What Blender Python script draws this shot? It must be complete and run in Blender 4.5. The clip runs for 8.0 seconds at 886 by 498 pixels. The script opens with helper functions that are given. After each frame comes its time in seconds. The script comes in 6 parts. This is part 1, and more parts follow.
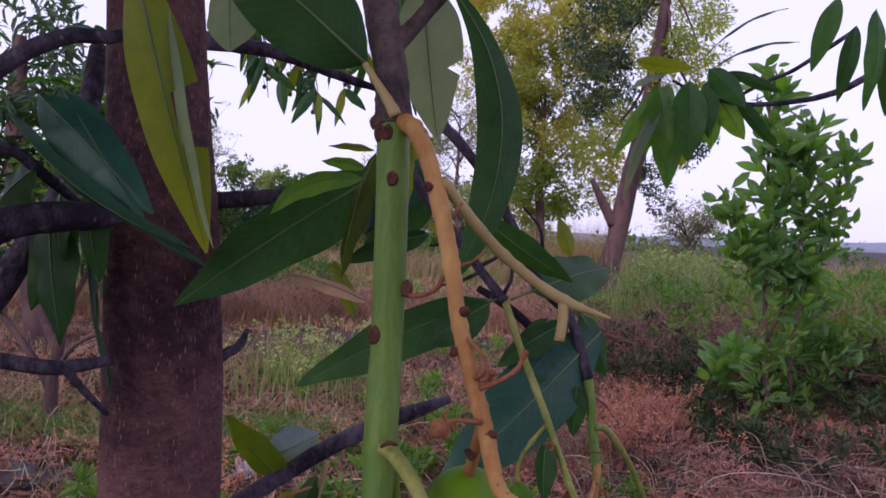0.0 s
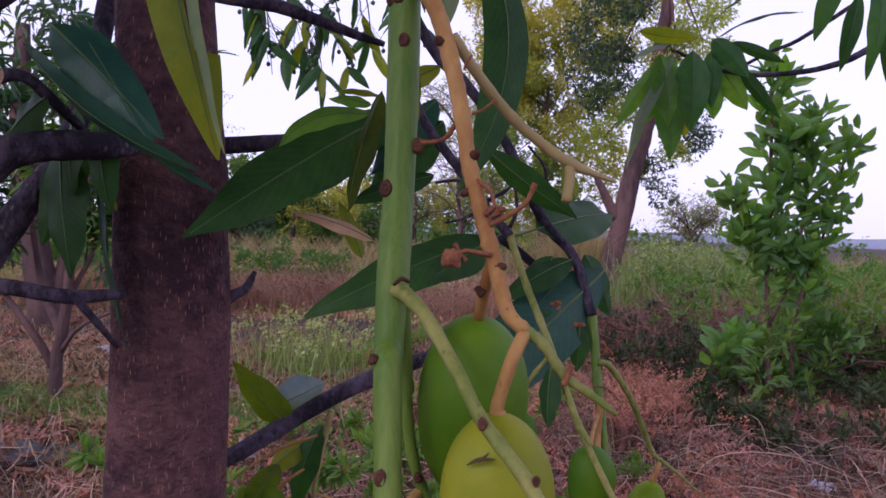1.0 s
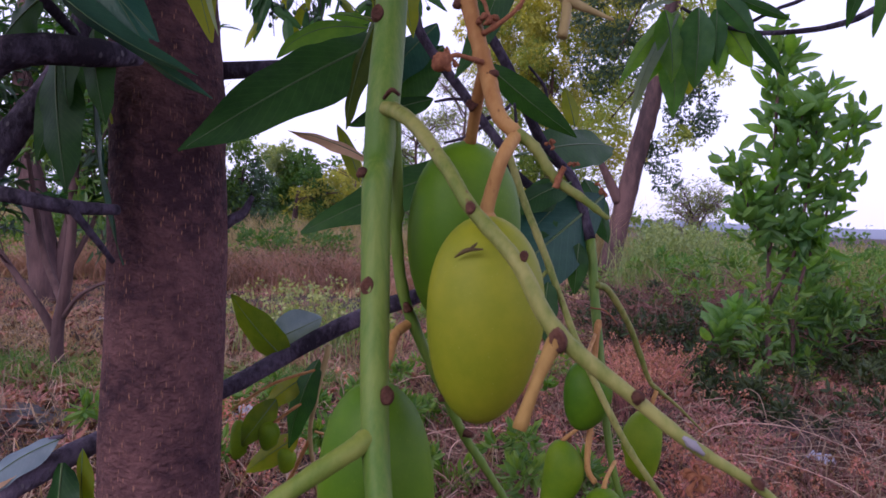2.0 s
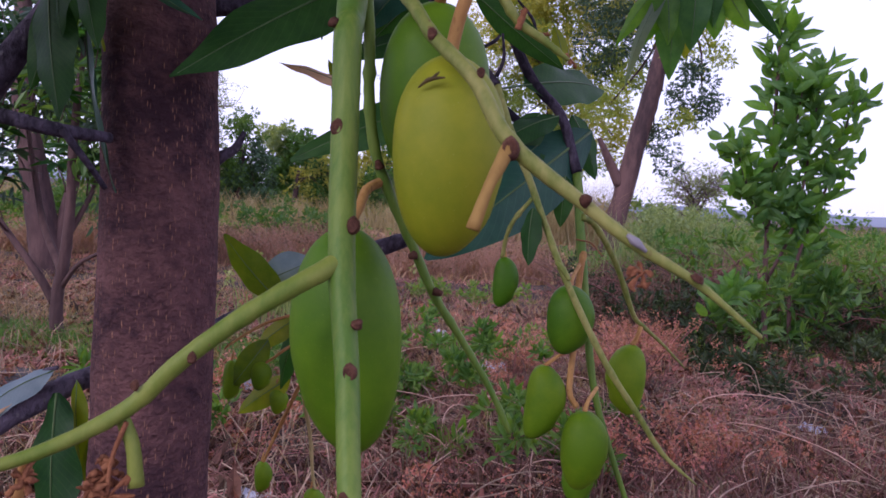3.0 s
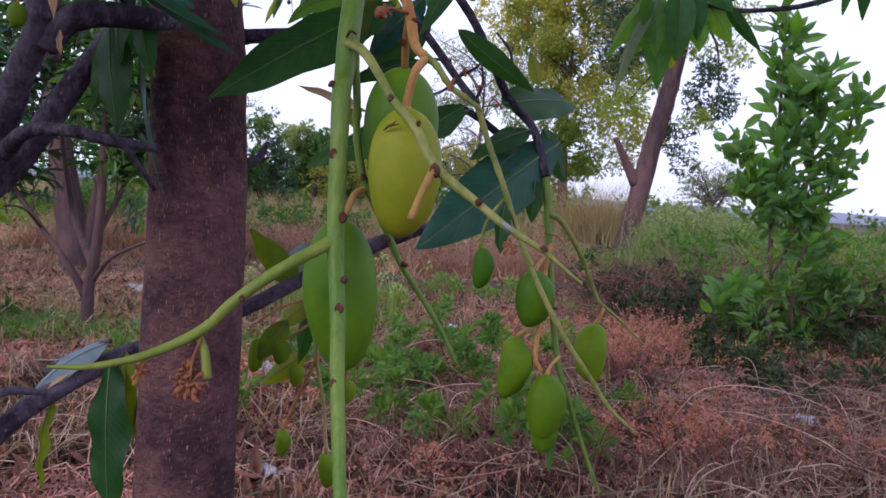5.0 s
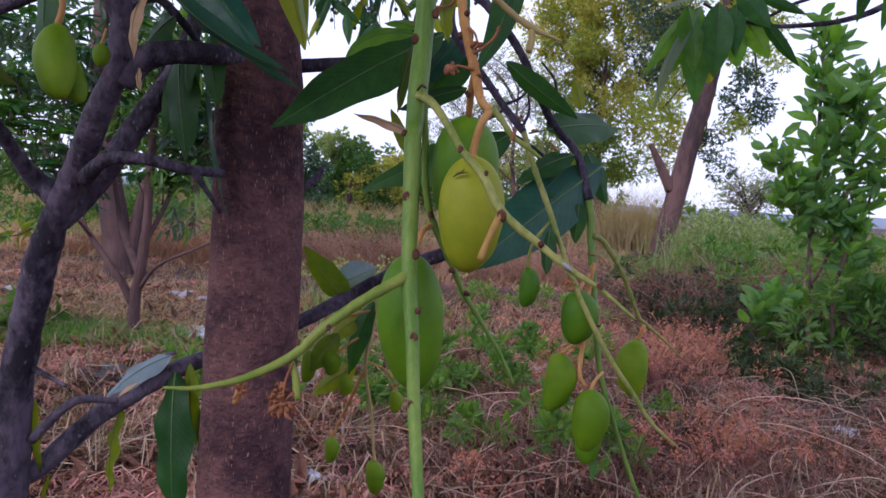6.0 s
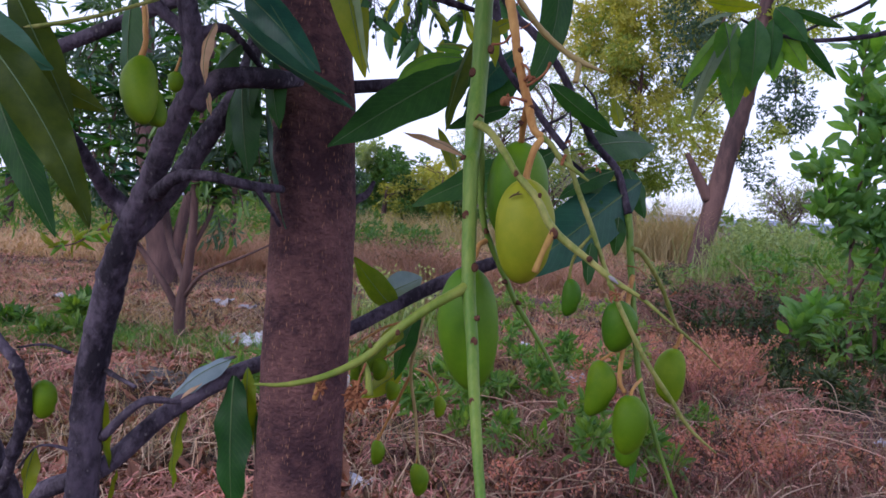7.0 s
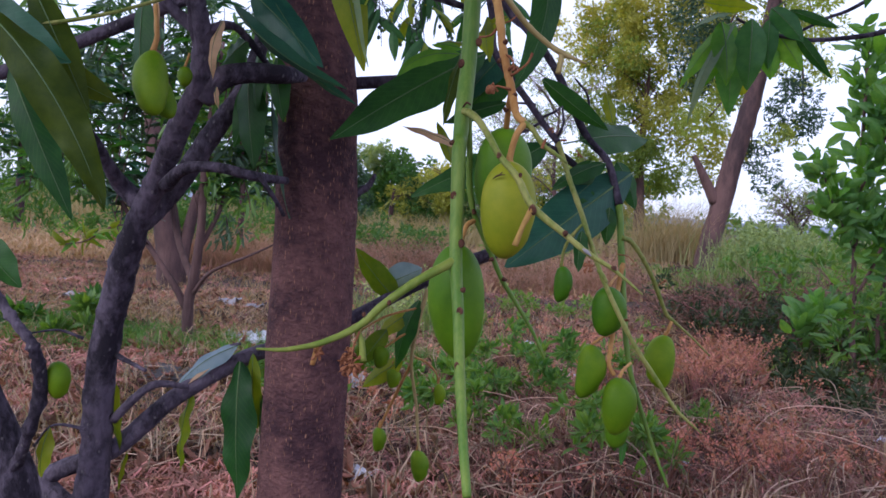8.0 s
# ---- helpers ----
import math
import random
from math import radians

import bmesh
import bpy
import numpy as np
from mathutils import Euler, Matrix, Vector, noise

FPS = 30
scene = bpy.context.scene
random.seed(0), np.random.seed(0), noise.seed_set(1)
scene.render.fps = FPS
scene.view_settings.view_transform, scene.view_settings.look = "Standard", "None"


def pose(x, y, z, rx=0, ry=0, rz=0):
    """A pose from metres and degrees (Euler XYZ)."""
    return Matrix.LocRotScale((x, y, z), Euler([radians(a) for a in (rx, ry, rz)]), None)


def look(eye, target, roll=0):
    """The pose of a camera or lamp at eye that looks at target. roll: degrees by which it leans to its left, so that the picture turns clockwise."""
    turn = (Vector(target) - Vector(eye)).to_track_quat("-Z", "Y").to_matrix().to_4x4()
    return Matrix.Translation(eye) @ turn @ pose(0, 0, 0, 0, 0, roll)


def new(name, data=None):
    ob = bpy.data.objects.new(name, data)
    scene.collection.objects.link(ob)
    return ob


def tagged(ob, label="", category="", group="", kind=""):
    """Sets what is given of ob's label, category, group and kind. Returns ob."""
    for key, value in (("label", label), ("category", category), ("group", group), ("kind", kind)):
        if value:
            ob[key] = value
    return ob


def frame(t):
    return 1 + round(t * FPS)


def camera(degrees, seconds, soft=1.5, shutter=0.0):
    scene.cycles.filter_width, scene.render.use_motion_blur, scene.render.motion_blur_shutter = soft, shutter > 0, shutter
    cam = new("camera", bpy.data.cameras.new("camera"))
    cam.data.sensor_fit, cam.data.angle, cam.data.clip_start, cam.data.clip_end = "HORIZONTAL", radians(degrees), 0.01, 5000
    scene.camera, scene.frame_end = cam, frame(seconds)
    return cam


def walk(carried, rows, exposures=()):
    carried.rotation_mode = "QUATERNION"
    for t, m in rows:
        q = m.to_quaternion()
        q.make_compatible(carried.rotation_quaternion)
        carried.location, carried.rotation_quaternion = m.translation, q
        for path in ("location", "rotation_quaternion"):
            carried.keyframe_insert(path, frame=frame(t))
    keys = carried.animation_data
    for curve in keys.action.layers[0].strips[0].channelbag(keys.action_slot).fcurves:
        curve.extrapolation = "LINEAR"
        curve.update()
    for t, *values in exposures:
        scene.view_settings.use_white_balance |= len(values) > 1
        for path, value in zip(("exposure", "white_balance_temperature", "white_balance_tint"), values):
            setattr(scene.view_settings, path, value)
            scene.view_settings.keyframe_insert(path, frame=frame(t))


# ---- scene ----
cam = camera(61.7, 8.0)
cam.data.dof.use_dof, cam.data.dof.focus_distance, cam.data.dof.aperture_fstop = True, 0.80, 26.0
PATH = [
    (0, (0.087, 0.063, 1.439), (-0.033, 2.059, 1.399), 2.1),
    (0.5, (0.08, 0.046, 1.395), (-0.043, 2.041, 1.355), 2.1),
    (1, (0.086, 0.048, 1.35), (-0.039, 2.043, 1.299), 2.2),
    (2.5, (0.105, 0.055, 1.208), (-0.024, 2.047, 1.095), 3.1),
    (3, (0.122, 0.035, 1.174), (-0.007, 2.027, 1.04), 3.4),
    (3.5, (0.154, 0.022, 1.154), (0.015, 2.013, 1.014), 4.0),
    (4, (0.178, -0.054, 1.162), (0.04, 1.936, 1.019), 3.9),
    (5.5, (0.189, -0.223, 1.192), (-0.028, 1.76, 1.056), 3.4),
    (6, (0.165, -0.256, 1.209), (-0.101, 1.722, 1.079), 3.4),
    (6.5, (0.142, -0.302, 1.217), (-0.178, 1.668, 1.096), 3.2),
    (7, (0.152, -0.338, 1.217), (-0.205, 1.626, 1.107), 3.4),
    (7.5, (0.182, -0.37, 1.212), (-0.193, 1.592, 1.11), 3.3),
    (8, (0.185, -0.394, 1.193), (-0.192, 1.567, 1.089), 3.5),
]
EXPOSURES = [(0.0, -0.17, 5880, 22), (2.5, 0.02, 5680, 22), (4.0, 0.03, 5680, 11), (6.5, 0.14, 5640, 7), (8.0, 0.17, 5540, 3)]
walk(cam, [(t, look(eye, target, roll)) for t, eye, target, roll in PATH], EXPOSURES)

# ---- world and light ----
world = bpy.data.worlds.new("dusk_sky")
scene.world = world
world.use_nodes = True
wn, wl = world.node_tree.nodes, world.node_tree.links
sky = wn.new("ShaderNodeTexSky")
sky.sky_type = 'NISHITA'
sky.sun_disc = False
sky.sun_elevation = radians(36)
sky.sun_rotation = radians(-145)
sky.dust_density = 4.0
haze = wn.new("ShaderNodeMixRGB")
haze.inputs[0].default_value = 0.75
haze.inputs[2].default_value = (9.6, 9.0, 11.0, 1)
wl.new(sky.outputs[0], haze.inputs[1])
wl.new(haze.outputs[0], wn["Background"].inputs[0])
wn["Background"].inputs[1].default_value = 0.14
sun_data = bpy.data.lights.new("sun", "SUN")
sun_data.energy, sun_data.angle, sun_data.color = 1.3, radians(22), (1.0, 0.92, 0.82)
sun = new("sun", sun_data)
sun.matrix_world = look((0, 0, 30), (14, 20, 12.3))


# ---- materials ----
def material(name, base, second, scale=30.0, rough=0.6, bump=0.2, bump_scale=None, stretch=(1, 1, 1), through_light=0.0,
             spots=None, spot_scale=200.0, spot_size=0.12, gloss=0.5, coords="Object", contrast=(0.35, 0.65), per_object=0.0, bump_distance=0.002, spot_stretch=None):
    m = bpy.data.materials.new(name)
    m.use_nodes = True
    n, l = m.node_tree.nodes, m.node_tree.links
    b = n["Principled BSDF"]
    tc = n.new("ShaderNodeTexCoord")
    mp = n.new("ShaderNodeMapping")
    mp.inputs["Scale"].default_value = stretch
    l.new(tc.outputs[coords], mp.inputs[0])
    no = n.new("ShaderNodeTexNoise")
    no.inputs["Scale"].default_value, no.inputs["Detail"].default_value, no.inputs["Roughness"].default_value = scale, 8, 0.65
    l.new(mp.outputs[0], no.inputs[0])
    big = n.new("ShaderNodeTexNoise")
    big.inputs["Scale"].default_value, big.inputs["Detail"].default_value = scale * 0.17, 3
    l.new(mp.outputs[0], big.inputs[0])
    av = n.new("ShaderNodeMath")
    av.operation = 'ADD'
    l.new(no.outputs[0], av.inputs[0]), l.new(big.outputs[0], av.inputs[1])
    rp = n.new("ShaderNodeMapRange")
    rp.inputs[1].default_value, rp.inputs[2].default_value = 2 * contrast[0], 2 * contrast[1]
    l.new(av.outputs[0], rp.inputs[0])
    mx = n.new("ShaderNodeMixRGB")
    mx.inputs[1].default_value, mx.inputs[2].default_value = (*base, 1), (*second, 1)
    l.new(rp.outputs[0], mx.inputs[0])
    col = mx.outputs[0]
    if spots:
        vo = n.new("ShaderNodeTexVoronoi")
        vo.inputs["Scale"].default_value = spot_scale
        wob = n.new("ShaderNodeMixRGB")
        wob.blend_type = 'ADD'
        wob.inputs[0].default_value = 0.35 / spot_scale
        sm = mp
        if spot_stretch:
            sm = n.new("ShaderNodeMapping")
            sm.inputs["Scale"].default_value = spot_stretch
            l.new(tc.outputs[coords], sm.inputs[0])
        l.new(sm.outputs[0], wob.inputs[1]), l.new(no.outputs[1], wob.inputs[2])
        l.new(wob.outputs[0], vo.inputs["Vector"])
        sr = n.new("ShaderNodeMapRange")
        sr.inputs[1].default_value, sr.inputs[2].default_value, sr.inputs[3].default_value, sr.inputs[4].default_value = spot_size * 0.6, spot_size, 0.8, 0.0
        l.new(vo.outputs["Distance"], sr.inputs[0])
        m2 = n.new("ShaderNodeMixRGB")
        m2.inputs[2].default_value = (*spots, 1)
        patch = n.new("ShaderNodeTexNoise")
        patch.inputs["Scale"].default_value, patch.inputs["Detail"].default_value = spot_scale * 0.45, 2
        l.new(sm.outputs[0], patch.inputs[0])
        pr = n.new("ShaderNodeMapRange")
        pr.inputs[1].default_value, pr.inputs[2].default_value = 0.42, 0.62
        l.new(patch.outputs[0], pr.inputs[0])
        pm = n.new("ShaderNodeMath")
        pm.operation = 'MULTIPLY'
        l.new(sr.outputs[0], pm.inputs[0]), l.new(pr.outputs[0], pm.inputs[1])
        l.new(pm.outputs[0], m2.inputs[0]), l.new(col, m2.inputs[1])
        col = m2.outputs[0]
    if per_object:
        oi = n.new("ShaderNodeObjectInfo")
        ge = n.new("ShaderNodeNewGeometry")
        ad = n.new("ShaderNodeMath")
        ad.operation = 'ADD'
        l.new(oi.outputs["Random"], ad.inputs[0]), l.new(ge.outputs["Random Per Island"], ad.inputs[1])
        vr = n.new("ShaderNodeMapRange")
        vr.inputs[2].default_value = 2.0
        vr.inputs[3].default_value, vr.inputs[4].default_value = 1 - per_object, 1 + per_object
        l.new(ad.outputs[0], vr.inputs[0])
        hs = n.new("ShaderNodeHueSaturation")
        l.new(vr.outputs[0], hs.inputs["Value"])
        hr = n.new("ShaderNodeMapRange")
        hr.inputs[2].default_value, hr.inputs[3].default_value, hr.inputs[4].default_value = 2.0, 0.5 + min(per_object, 0.5) * 0.07, 0.5 - min(per_object, 0.5) * 0.07
        l.new(ad.outputs[0], hr.inputs[0])
        l.new(hr.outputs[0], hs.inputs["Hue"])
        l.new(col, hs.inputs["Color"])
        col = hs.outputs[0]
    l.new(col, b.inputs["Base Color"])
    b.inputs["Roughness"].default_value = rough
    b.inputs["Specular IOR Level"].default_value = gloss
    if bump:
        bn = n.new("ShaderNodeTexNoise")
        bn.inputs["Scale"].default_value, bn.inputs["Detail"].default_value = bump_scale or scale * 2, 6
        l.new(mp.outputs[0], bn.inputs[0])
        bp = n.new("ShaderNodeBump")
        bp.inputs["Strength"].default_value, bp.inputs["Distance"].default_value = bump, bump_distance
        l.new(bn.outputs[0], bp.inputs["Height"])
        l.new(bp.outputs[0], b.inputs["Normal"])
    if through_light:
        tr = n.new("ShaderNodeBsdfTranslucent")
        tint = n.new("ShaderNodeMixRGB")
        tint.blend_type = 'MULTIPLY'
        tint.inputs[0].default_value = 1.0
        tint.inputs[2].default_value = (2.3, 2.0, 0.5, 1)
        l.new(col, tint.inputs[1])
        l.new(tint.outputs[0], tr.inputs[0])
        ms = n.new("ShaderNodeMixShader")
        ms.inputs[0].default_value = through_light
        l.new(b.outputs[0], ms.inputs[1]), l.new(tr.outputs[0], ms.inputs[2])
        l.new(ms.outputs[0], n["Material Output"].inputs[0])
    return m


def leaf_material(name, base, second, rough=0.38, through_light=0.35, vein=(0.16, 0.24, 0.06)):
    """A leaf blade with side veins along its UV and blotches."""
    m = material(name, base, second, 45.0, rough, 0.25, 260.0, through_light=through_light, spots=(0.09, 0.06, 0.02), spot_scale=70, spot_size=0.05, per_object=0.22, gloss=0.32)
    n, l = m.node_tree.nodes, m.node_tree.links
    b = n["Principled BSDF"]
    uv = n.new("ShaderNodeUVMap")
    sp = n.new("ShaderNodeSeparateXYZ")
    l.new(uv.outputs[0], sp.inputs[0])
    off = n.new("ShaderNodeMath")
    off.operation = 'SUBTRACT'
    off.inputs[1].default_value = 0.5
    l.new(sp.outputs[0], off.inputs[0])
    ab = n.new("ShaderNodeMath")
    ab.operation = 'ABSOLUTE'
    l.new(off.outputs[0], ab.inputs[0])
    sl = n.new("ShaderNodeMath")
    sl.operation = 'MULTIPLY_ADD'
    sl.inputs[1].default_value = -0.35
    l.new(ab.outputs[0], sl.inputs[0]), l.new(sp.outputs[1], sl.inputs[2])
    fr = n.new("ShaderNodeMath")
    fr.operation = 'PINGPONG'
    fr.inputs[1].default_value = 0.025
    l.new(sl.outputs[0], fr.inputs[0])
    mr = n.new("ShaderNodeMapRange")
    mr.inputs[1].default_value, mr.inputs[2].default_value, mr.inputs[3].default_value, mr.inputs[4].default_value = 0.0, 0.005, 0.18, 0.0
    l.new(fr.outputs[0], mr.inputs[0])
    source = b.inputs["Base Color"].links[0].from_socket
    mx = n.new("ShaderNodeMixRGB")
    mx.inputs[2].default_value = (*vein, 1)
    l.new(mr.outputs[0], mx.inputs[0]), l.new(source, mx.inputs[1])
    l.new(mx.outputs[0], b.inputs["Base Color"])
    return m


M_BARK = material("purple_brown_bark", (0.048, 0.023, 0.031), (0.165, 0.080, 0.080), 46, 0.9, 1.0, 120, (0.8, 0.8, 1.0), spots=(0.36, 0.19, 0.12), spot_scale=165, spot_size=0.28, gloss=0.2, contrast=(0.40, 0.62), bump_distance=0.010, spot_stretch=(1.5, 1.5, 0.27))
M_DARKBARK = material("dark_grey_bark", (0.024, 0.019, 0.029), (0.122, 0.096, 0.136), 55, 0.9, 1.0, 110, (1, 1, 0.6), spots=(0.17, 0.15, 0.16), spot_scale=70, spot_size=0.22, gloss=0.2, contrast=(0.42, 0.6), bump_distance=0.007)
M_FARBARK = material("far_brown_bark", (0.036, 0.018, 0.022), (0.125, 0.066, 0.064), 6, 0.9, 0.8, 20, (1, 1, 0.3), contrast=(0.4, 0.6), bump_distance=0.03)
M_WOOD = material("grey_brown_twig_bark", (0.038, 0.026, 0.030), (0.13, 0.090, 0.082), 160, 0.85, 0.9, 380, gloss=0.2, contrast=(0.4, 0.6), bump_distance=0.0015)
M_GREEN = material("green_stem_skin", (0.080, 0.160, 0.018), (0.170, 0.235, 0.040), 200, 0.52, 0.3, 420, (1, 1, 0.05), spots=(0.20, 0.21, 0.07), spot_scale=330, spot_size=0.12, gloss=0.3, contrast=(0.4, 0.62), bump_distance=0.0010)
M_OLIVE = material("olive_stalk_skin", (0.135, 0.175, 0.030), (0.30, 0.285, 0.085), 240, 0.58, 0.35, 380, (0.5, 0.5, 0.25), spots=(0.14, 0.08, 0.035), spot_scale=280, spot_size=0.16, gloss=0.25, contrast=(0.4, 0.6), bump_distance=0.001)
M_BEIGE = material("beige_stalk_skin", (0.30, 0.22, 0.085), (0.42, 0.33, 0.15), 60, 0.6, 0.25, 260, (1, 1, 0.3), spots=(0.18, 0.09, 0.04), spot_scale=280, spot_size=0.14, gloss=0.25, bump_distance=0.0008)
M_ORANGE = material("orange_stalk_skin", (0.30, 0.138, 0.045), (0.49, 0.282, 0.10), 90, 0.65, 0.5, 240, (1, 1, 0.35), spots=(0.14, 0.055, 0.025), spot_scale=220, spot_size=0.2, gloss=0.2, contrast=(0.4, 0.62), bump_distance=0.0014)
M_LIME = material("yellow_green_stalk_skin", (0.115, 0.175, 0.020), (0.23, 0.255, 0.050), 180, 0.55, 0.3, 400, (0.6, 0.6, 0.3), spots=(0.16, 0.12, 0.04), spot_scale=300, spot_size=0.12, gloss=0.28, contrast=(0.4, 0.62), bump_distance=0.001)
M_OCHRE = material("ochre_stub_skin", (0.20, 0.105, 0.028), (0.36, 0.215, 0.065), 130, 0.65, 0.4, 300, (1, 1, 0.5), spots=(0.13, 0.055, 0.025), spot_scale=240, spot_size=0.2, gloss=0.2, contrast=(0.4, 0.62), bump_distance=0.0012)
M_SCAR = material("brown_leaf_scar", (0.042, 0.017, 0.013), (0.150, 0.066, 0.044), 500, 0.85, 0.8, 900, gloss=0.2, bump_distance=0.001)
M_DRYBUD = material("dry_red_brown_bud", (0.14, 0.045, 0.025), (0.34, 0.145, 0.072), 400, 0.85, 0.7, 900, gloss=0.2, bump_distance=0.0008)
M_MANGO_PALE = material("yellow_green_mango_skin", (0.160, 0.200, 0.004), (0.275, 0.275, 0.010), 20, 0.56, 0.12, 420, spots=(0.32, 0.34, 0.08), spot_scale=380, spot_size=0.13, gloss=0.26, contrast=(0.4, 0.6), bump_distance=0.0006)
M_MANGO_DEEP = material("deep_green_mango_skin", (0.046, 0.125, 0.001), (0.098, 0.190, 0.003), 20, 0.55, 0.12, 420, spots=(0.16, 0.26, 0.04), spot_scale=380, spot_size=0.13, gloss=0.25, contrast=(0.4, 0.6), bump_distance=0.0006)
M_MANGO = material("green_mango_skin", (0.080, 0.155, 0.001), (0.150, 0.225, 0.002), 20, 0.58, 0.12, 420, spots=(0.16, 0.26, 0.04), spot_scale=380, spot_size=0.13, gloss=0.22, contrast=(0.4, 0.6), bump_distance=0.0006)
M_SCRATCH = material("dark_scratch", (0.05, 0.03, 0.012), (0.11, 0.07, 0.02), 600, 0.8, 0.3)
M_LEAF = leaf_material("dark_green_leaf", (0.011, 0.050, 0.014), (0.028, 0.092, 0.020), 0.52)
M_LEAF_TEAL = leaf_material("blue_green_leaf", (0.014, 0.060, 0.044), (0.030, 0.098, 0.066), 0.38, 0.2, (0.10, 0.19, 0.12))
M_LEAF_YELLOW = leaf_material("yellow_green_leaf", (0.10, 0.15, 0.008), (0.17, 0.20, 0.015), 0.45, 0.45, (0.22, 0.26, 0.06))
M_LEAF_OLIVE = leaf_material("olive_leaf", (0.020, 0.042, 0.003), (0.060, 0.088, 0.006), 0.66, 0.45, (0.08, 0.11, 0.02))
M_LEAF_MID = leaf_material("mid_green_leaf", (0.026, 0.095, 0.030), (0.055, 0.15, 0.045), 0.45, 0.4, (0.12, 0.22, 0.10))
M_LEAF_BRIGHT = leaf_material("bright_green_leaf", (0.06, 0.17, 0.02), (0.12, 0.25, 0.03), 0.42, 0.45, (0.2, 0.28, 0.06))
M_LEAF_PALE = leaf_material("pale_leaf_underside", (0.13, 0.19, 0.12), (0.20, 0.26, 0.17), 0.55, 0.3, (0.26, 0.32, 0.2))
M_LEAF_DRY = leaf_material("dry_pink_brown_leaf", (0.34, 0.20, 0.14), (0.50, 0.34, 0.24), 0.7, 0.3, (0.25, 0.14, 0.09))
M_LEAF_BLUE = leaf_material("pale_blue_grey_leaf", (0.13, 0.19, 0.24), (0.21, 0.27, 0.33), 0.55, 0.15, (0.3, 0.36, 0.4))
M_CROWN_OLIVE = material("olive_crown_leaves", (0.14, 0.21, 0.048), (0.26, 0.31, 0.075), 0.9, 0.55, 0, through_light=0.5, per_object=0.45)
M_DEADWEED = material("dead_brown_weeds", (0.055, 0.027, 0.024), (0.20, 0.105, 0.080), 5, 0.85, 0, through_light=0.1, per_object=0.8)
M_SPIKE = material("grey_green_flower_spikes", (0.17, 0.24, 0.10), (0.30, 0.35, 0.16), 3, 0.7, 0, through_light=0.3, per_object=0.5)
M_LEAF_LIME = leaf_material("lime_leaf", (0.050, 0.095, 0.006), (0.105, 0.145, 0.012), 0.5, 0.45, (0.16, 0.2, 0.04))
M_DRYBANK = material("dry_reddish_bank_grass", (0.125, 0.068, 0.054), (0.33, 0.21, 0.145), 1.2, 0.85, 0, through_light=0.15, per_object=0.7)
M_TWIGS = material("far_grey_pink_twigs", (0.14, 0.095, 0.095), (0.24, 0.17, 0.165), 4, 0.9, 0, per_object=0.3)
# green bank leaves with the shade below the sapling put into their colour
M_BANKLEAF = material("bank_leaves_shade_dark", (0.018, 0.040, 0.016), (0.060, 0.085, 0.030), 3, 0.6, 0, through_light=0.25, per_object=0.7)
M_PALESTRAW = material("bleached_straw", (0.25, 0.165, 0.12), (0.54, 0.38, 0.30), 6, 0.8, 0, through_light=0.15, per_object=0.9)
M_RIB = material("pale_leaf_rib", (0.055, 0.105, 0.030), (0.10, 0.155, 0.05), 80, 0.5, 0.1)
M_CROWN = material("crown_leaves", (0.040, 0.105, 0.022), (0.09, 0.17, 0.035), 3, 0.5, 0, through_light=0.4, per_object=0.4)
M_CROWN_YELLOW = material("yellowish_crown_leaves", (0.21, 0.25, 0.055), (0.36, 0.35, 0.09), 0.8, 0.55, 0, through_light=0.5, per_object=0.4)
M_CROWN_BLUE = material("dark_crown_leaves", (0.030, 0.070, 0.045), (0.065, 0.115, 0.07), 2, 0.55, 0, through_light=0.3, per_object=0.4)
# far leaves: grey-green base lightened to carry the distance haze
M_CROWN_FAR = material("hazed_crown_leaves", (0.13, 0.19, 0.125), (0.21, 0.26, 0.17), 1, 0.55, 0, through_light=0.6, per_object=0.3)
# darker copy of the bush green, shade of the low shoots in its colour
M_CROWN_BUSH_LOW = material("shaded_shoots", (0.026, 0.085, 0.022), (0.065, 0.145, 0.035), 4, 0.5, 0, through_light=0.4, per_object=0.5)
# reddish soil, darkened nearly to black for the shade between straws
M_SOIL = material("reddish_soil_gap_shade", (0.014, 0.008, 0.009), (0.060, 0.033, 0.032), 9, 0.95, 0.8, 45, coords="Object", bump_distance=0.04)
M_STRAW = material("dry_straw", (0.050, 0.020, 0.019), (0.40, 0.205, 0.160), 9, 0.85, 0, through_light=0.12, per_object=1.5)
M_STRAW_TAN = material("orange_tan_straw", (0.32, 0.190, 0.115), (0.46, 0.305, 0.195), 3, 0.85, 0, through_light=0.15, per_object=0.45)
M_LITTER = material("dry_leaf_litter", (0.050, 0.020, 0.018), (0.30, 0.135, 0.095), 9, 0.85, 0, through_light=0.1, per_object=1.4)
M_WEED = material("green_weed", (0.055, 0.14, 0.024), (0.14, 0.24, 0.045), 3, 0.6, 0, through_light=0.35, per_object=0.5)
M_REED = material("tall_tan_grass", (0.24, 0.19, 0.10), (0.36, 0.28, 0.16), 3, 0.8, 0, through_light=0.2, per_object=0.4)
M_SEED = material("dry_seed_head", (0.27, 0.120, 0.075), (0.46, 0.24, 0.155), 8, 0.85, 0, through_light=0.15, per_object=0.5)
M_PAPER = material("crumpled_white_paper", (0.34, 0.34, 0.42), (0.58, 0.57, 0.66), 25, 0.6, 0.3, 60)
M_STONE = material("grey_lavender_stone", (0.22, 0.20, 0.24), (0.40, 0.37, 0.41), 9, 0.9, 0.6, 30, bump_distance=0.01)
M_POND = material("dark_wet_hollow", (0.022, 0.021, 0.028), (0.055, 0.050, 0.060), 7, 0.5, 0.2)
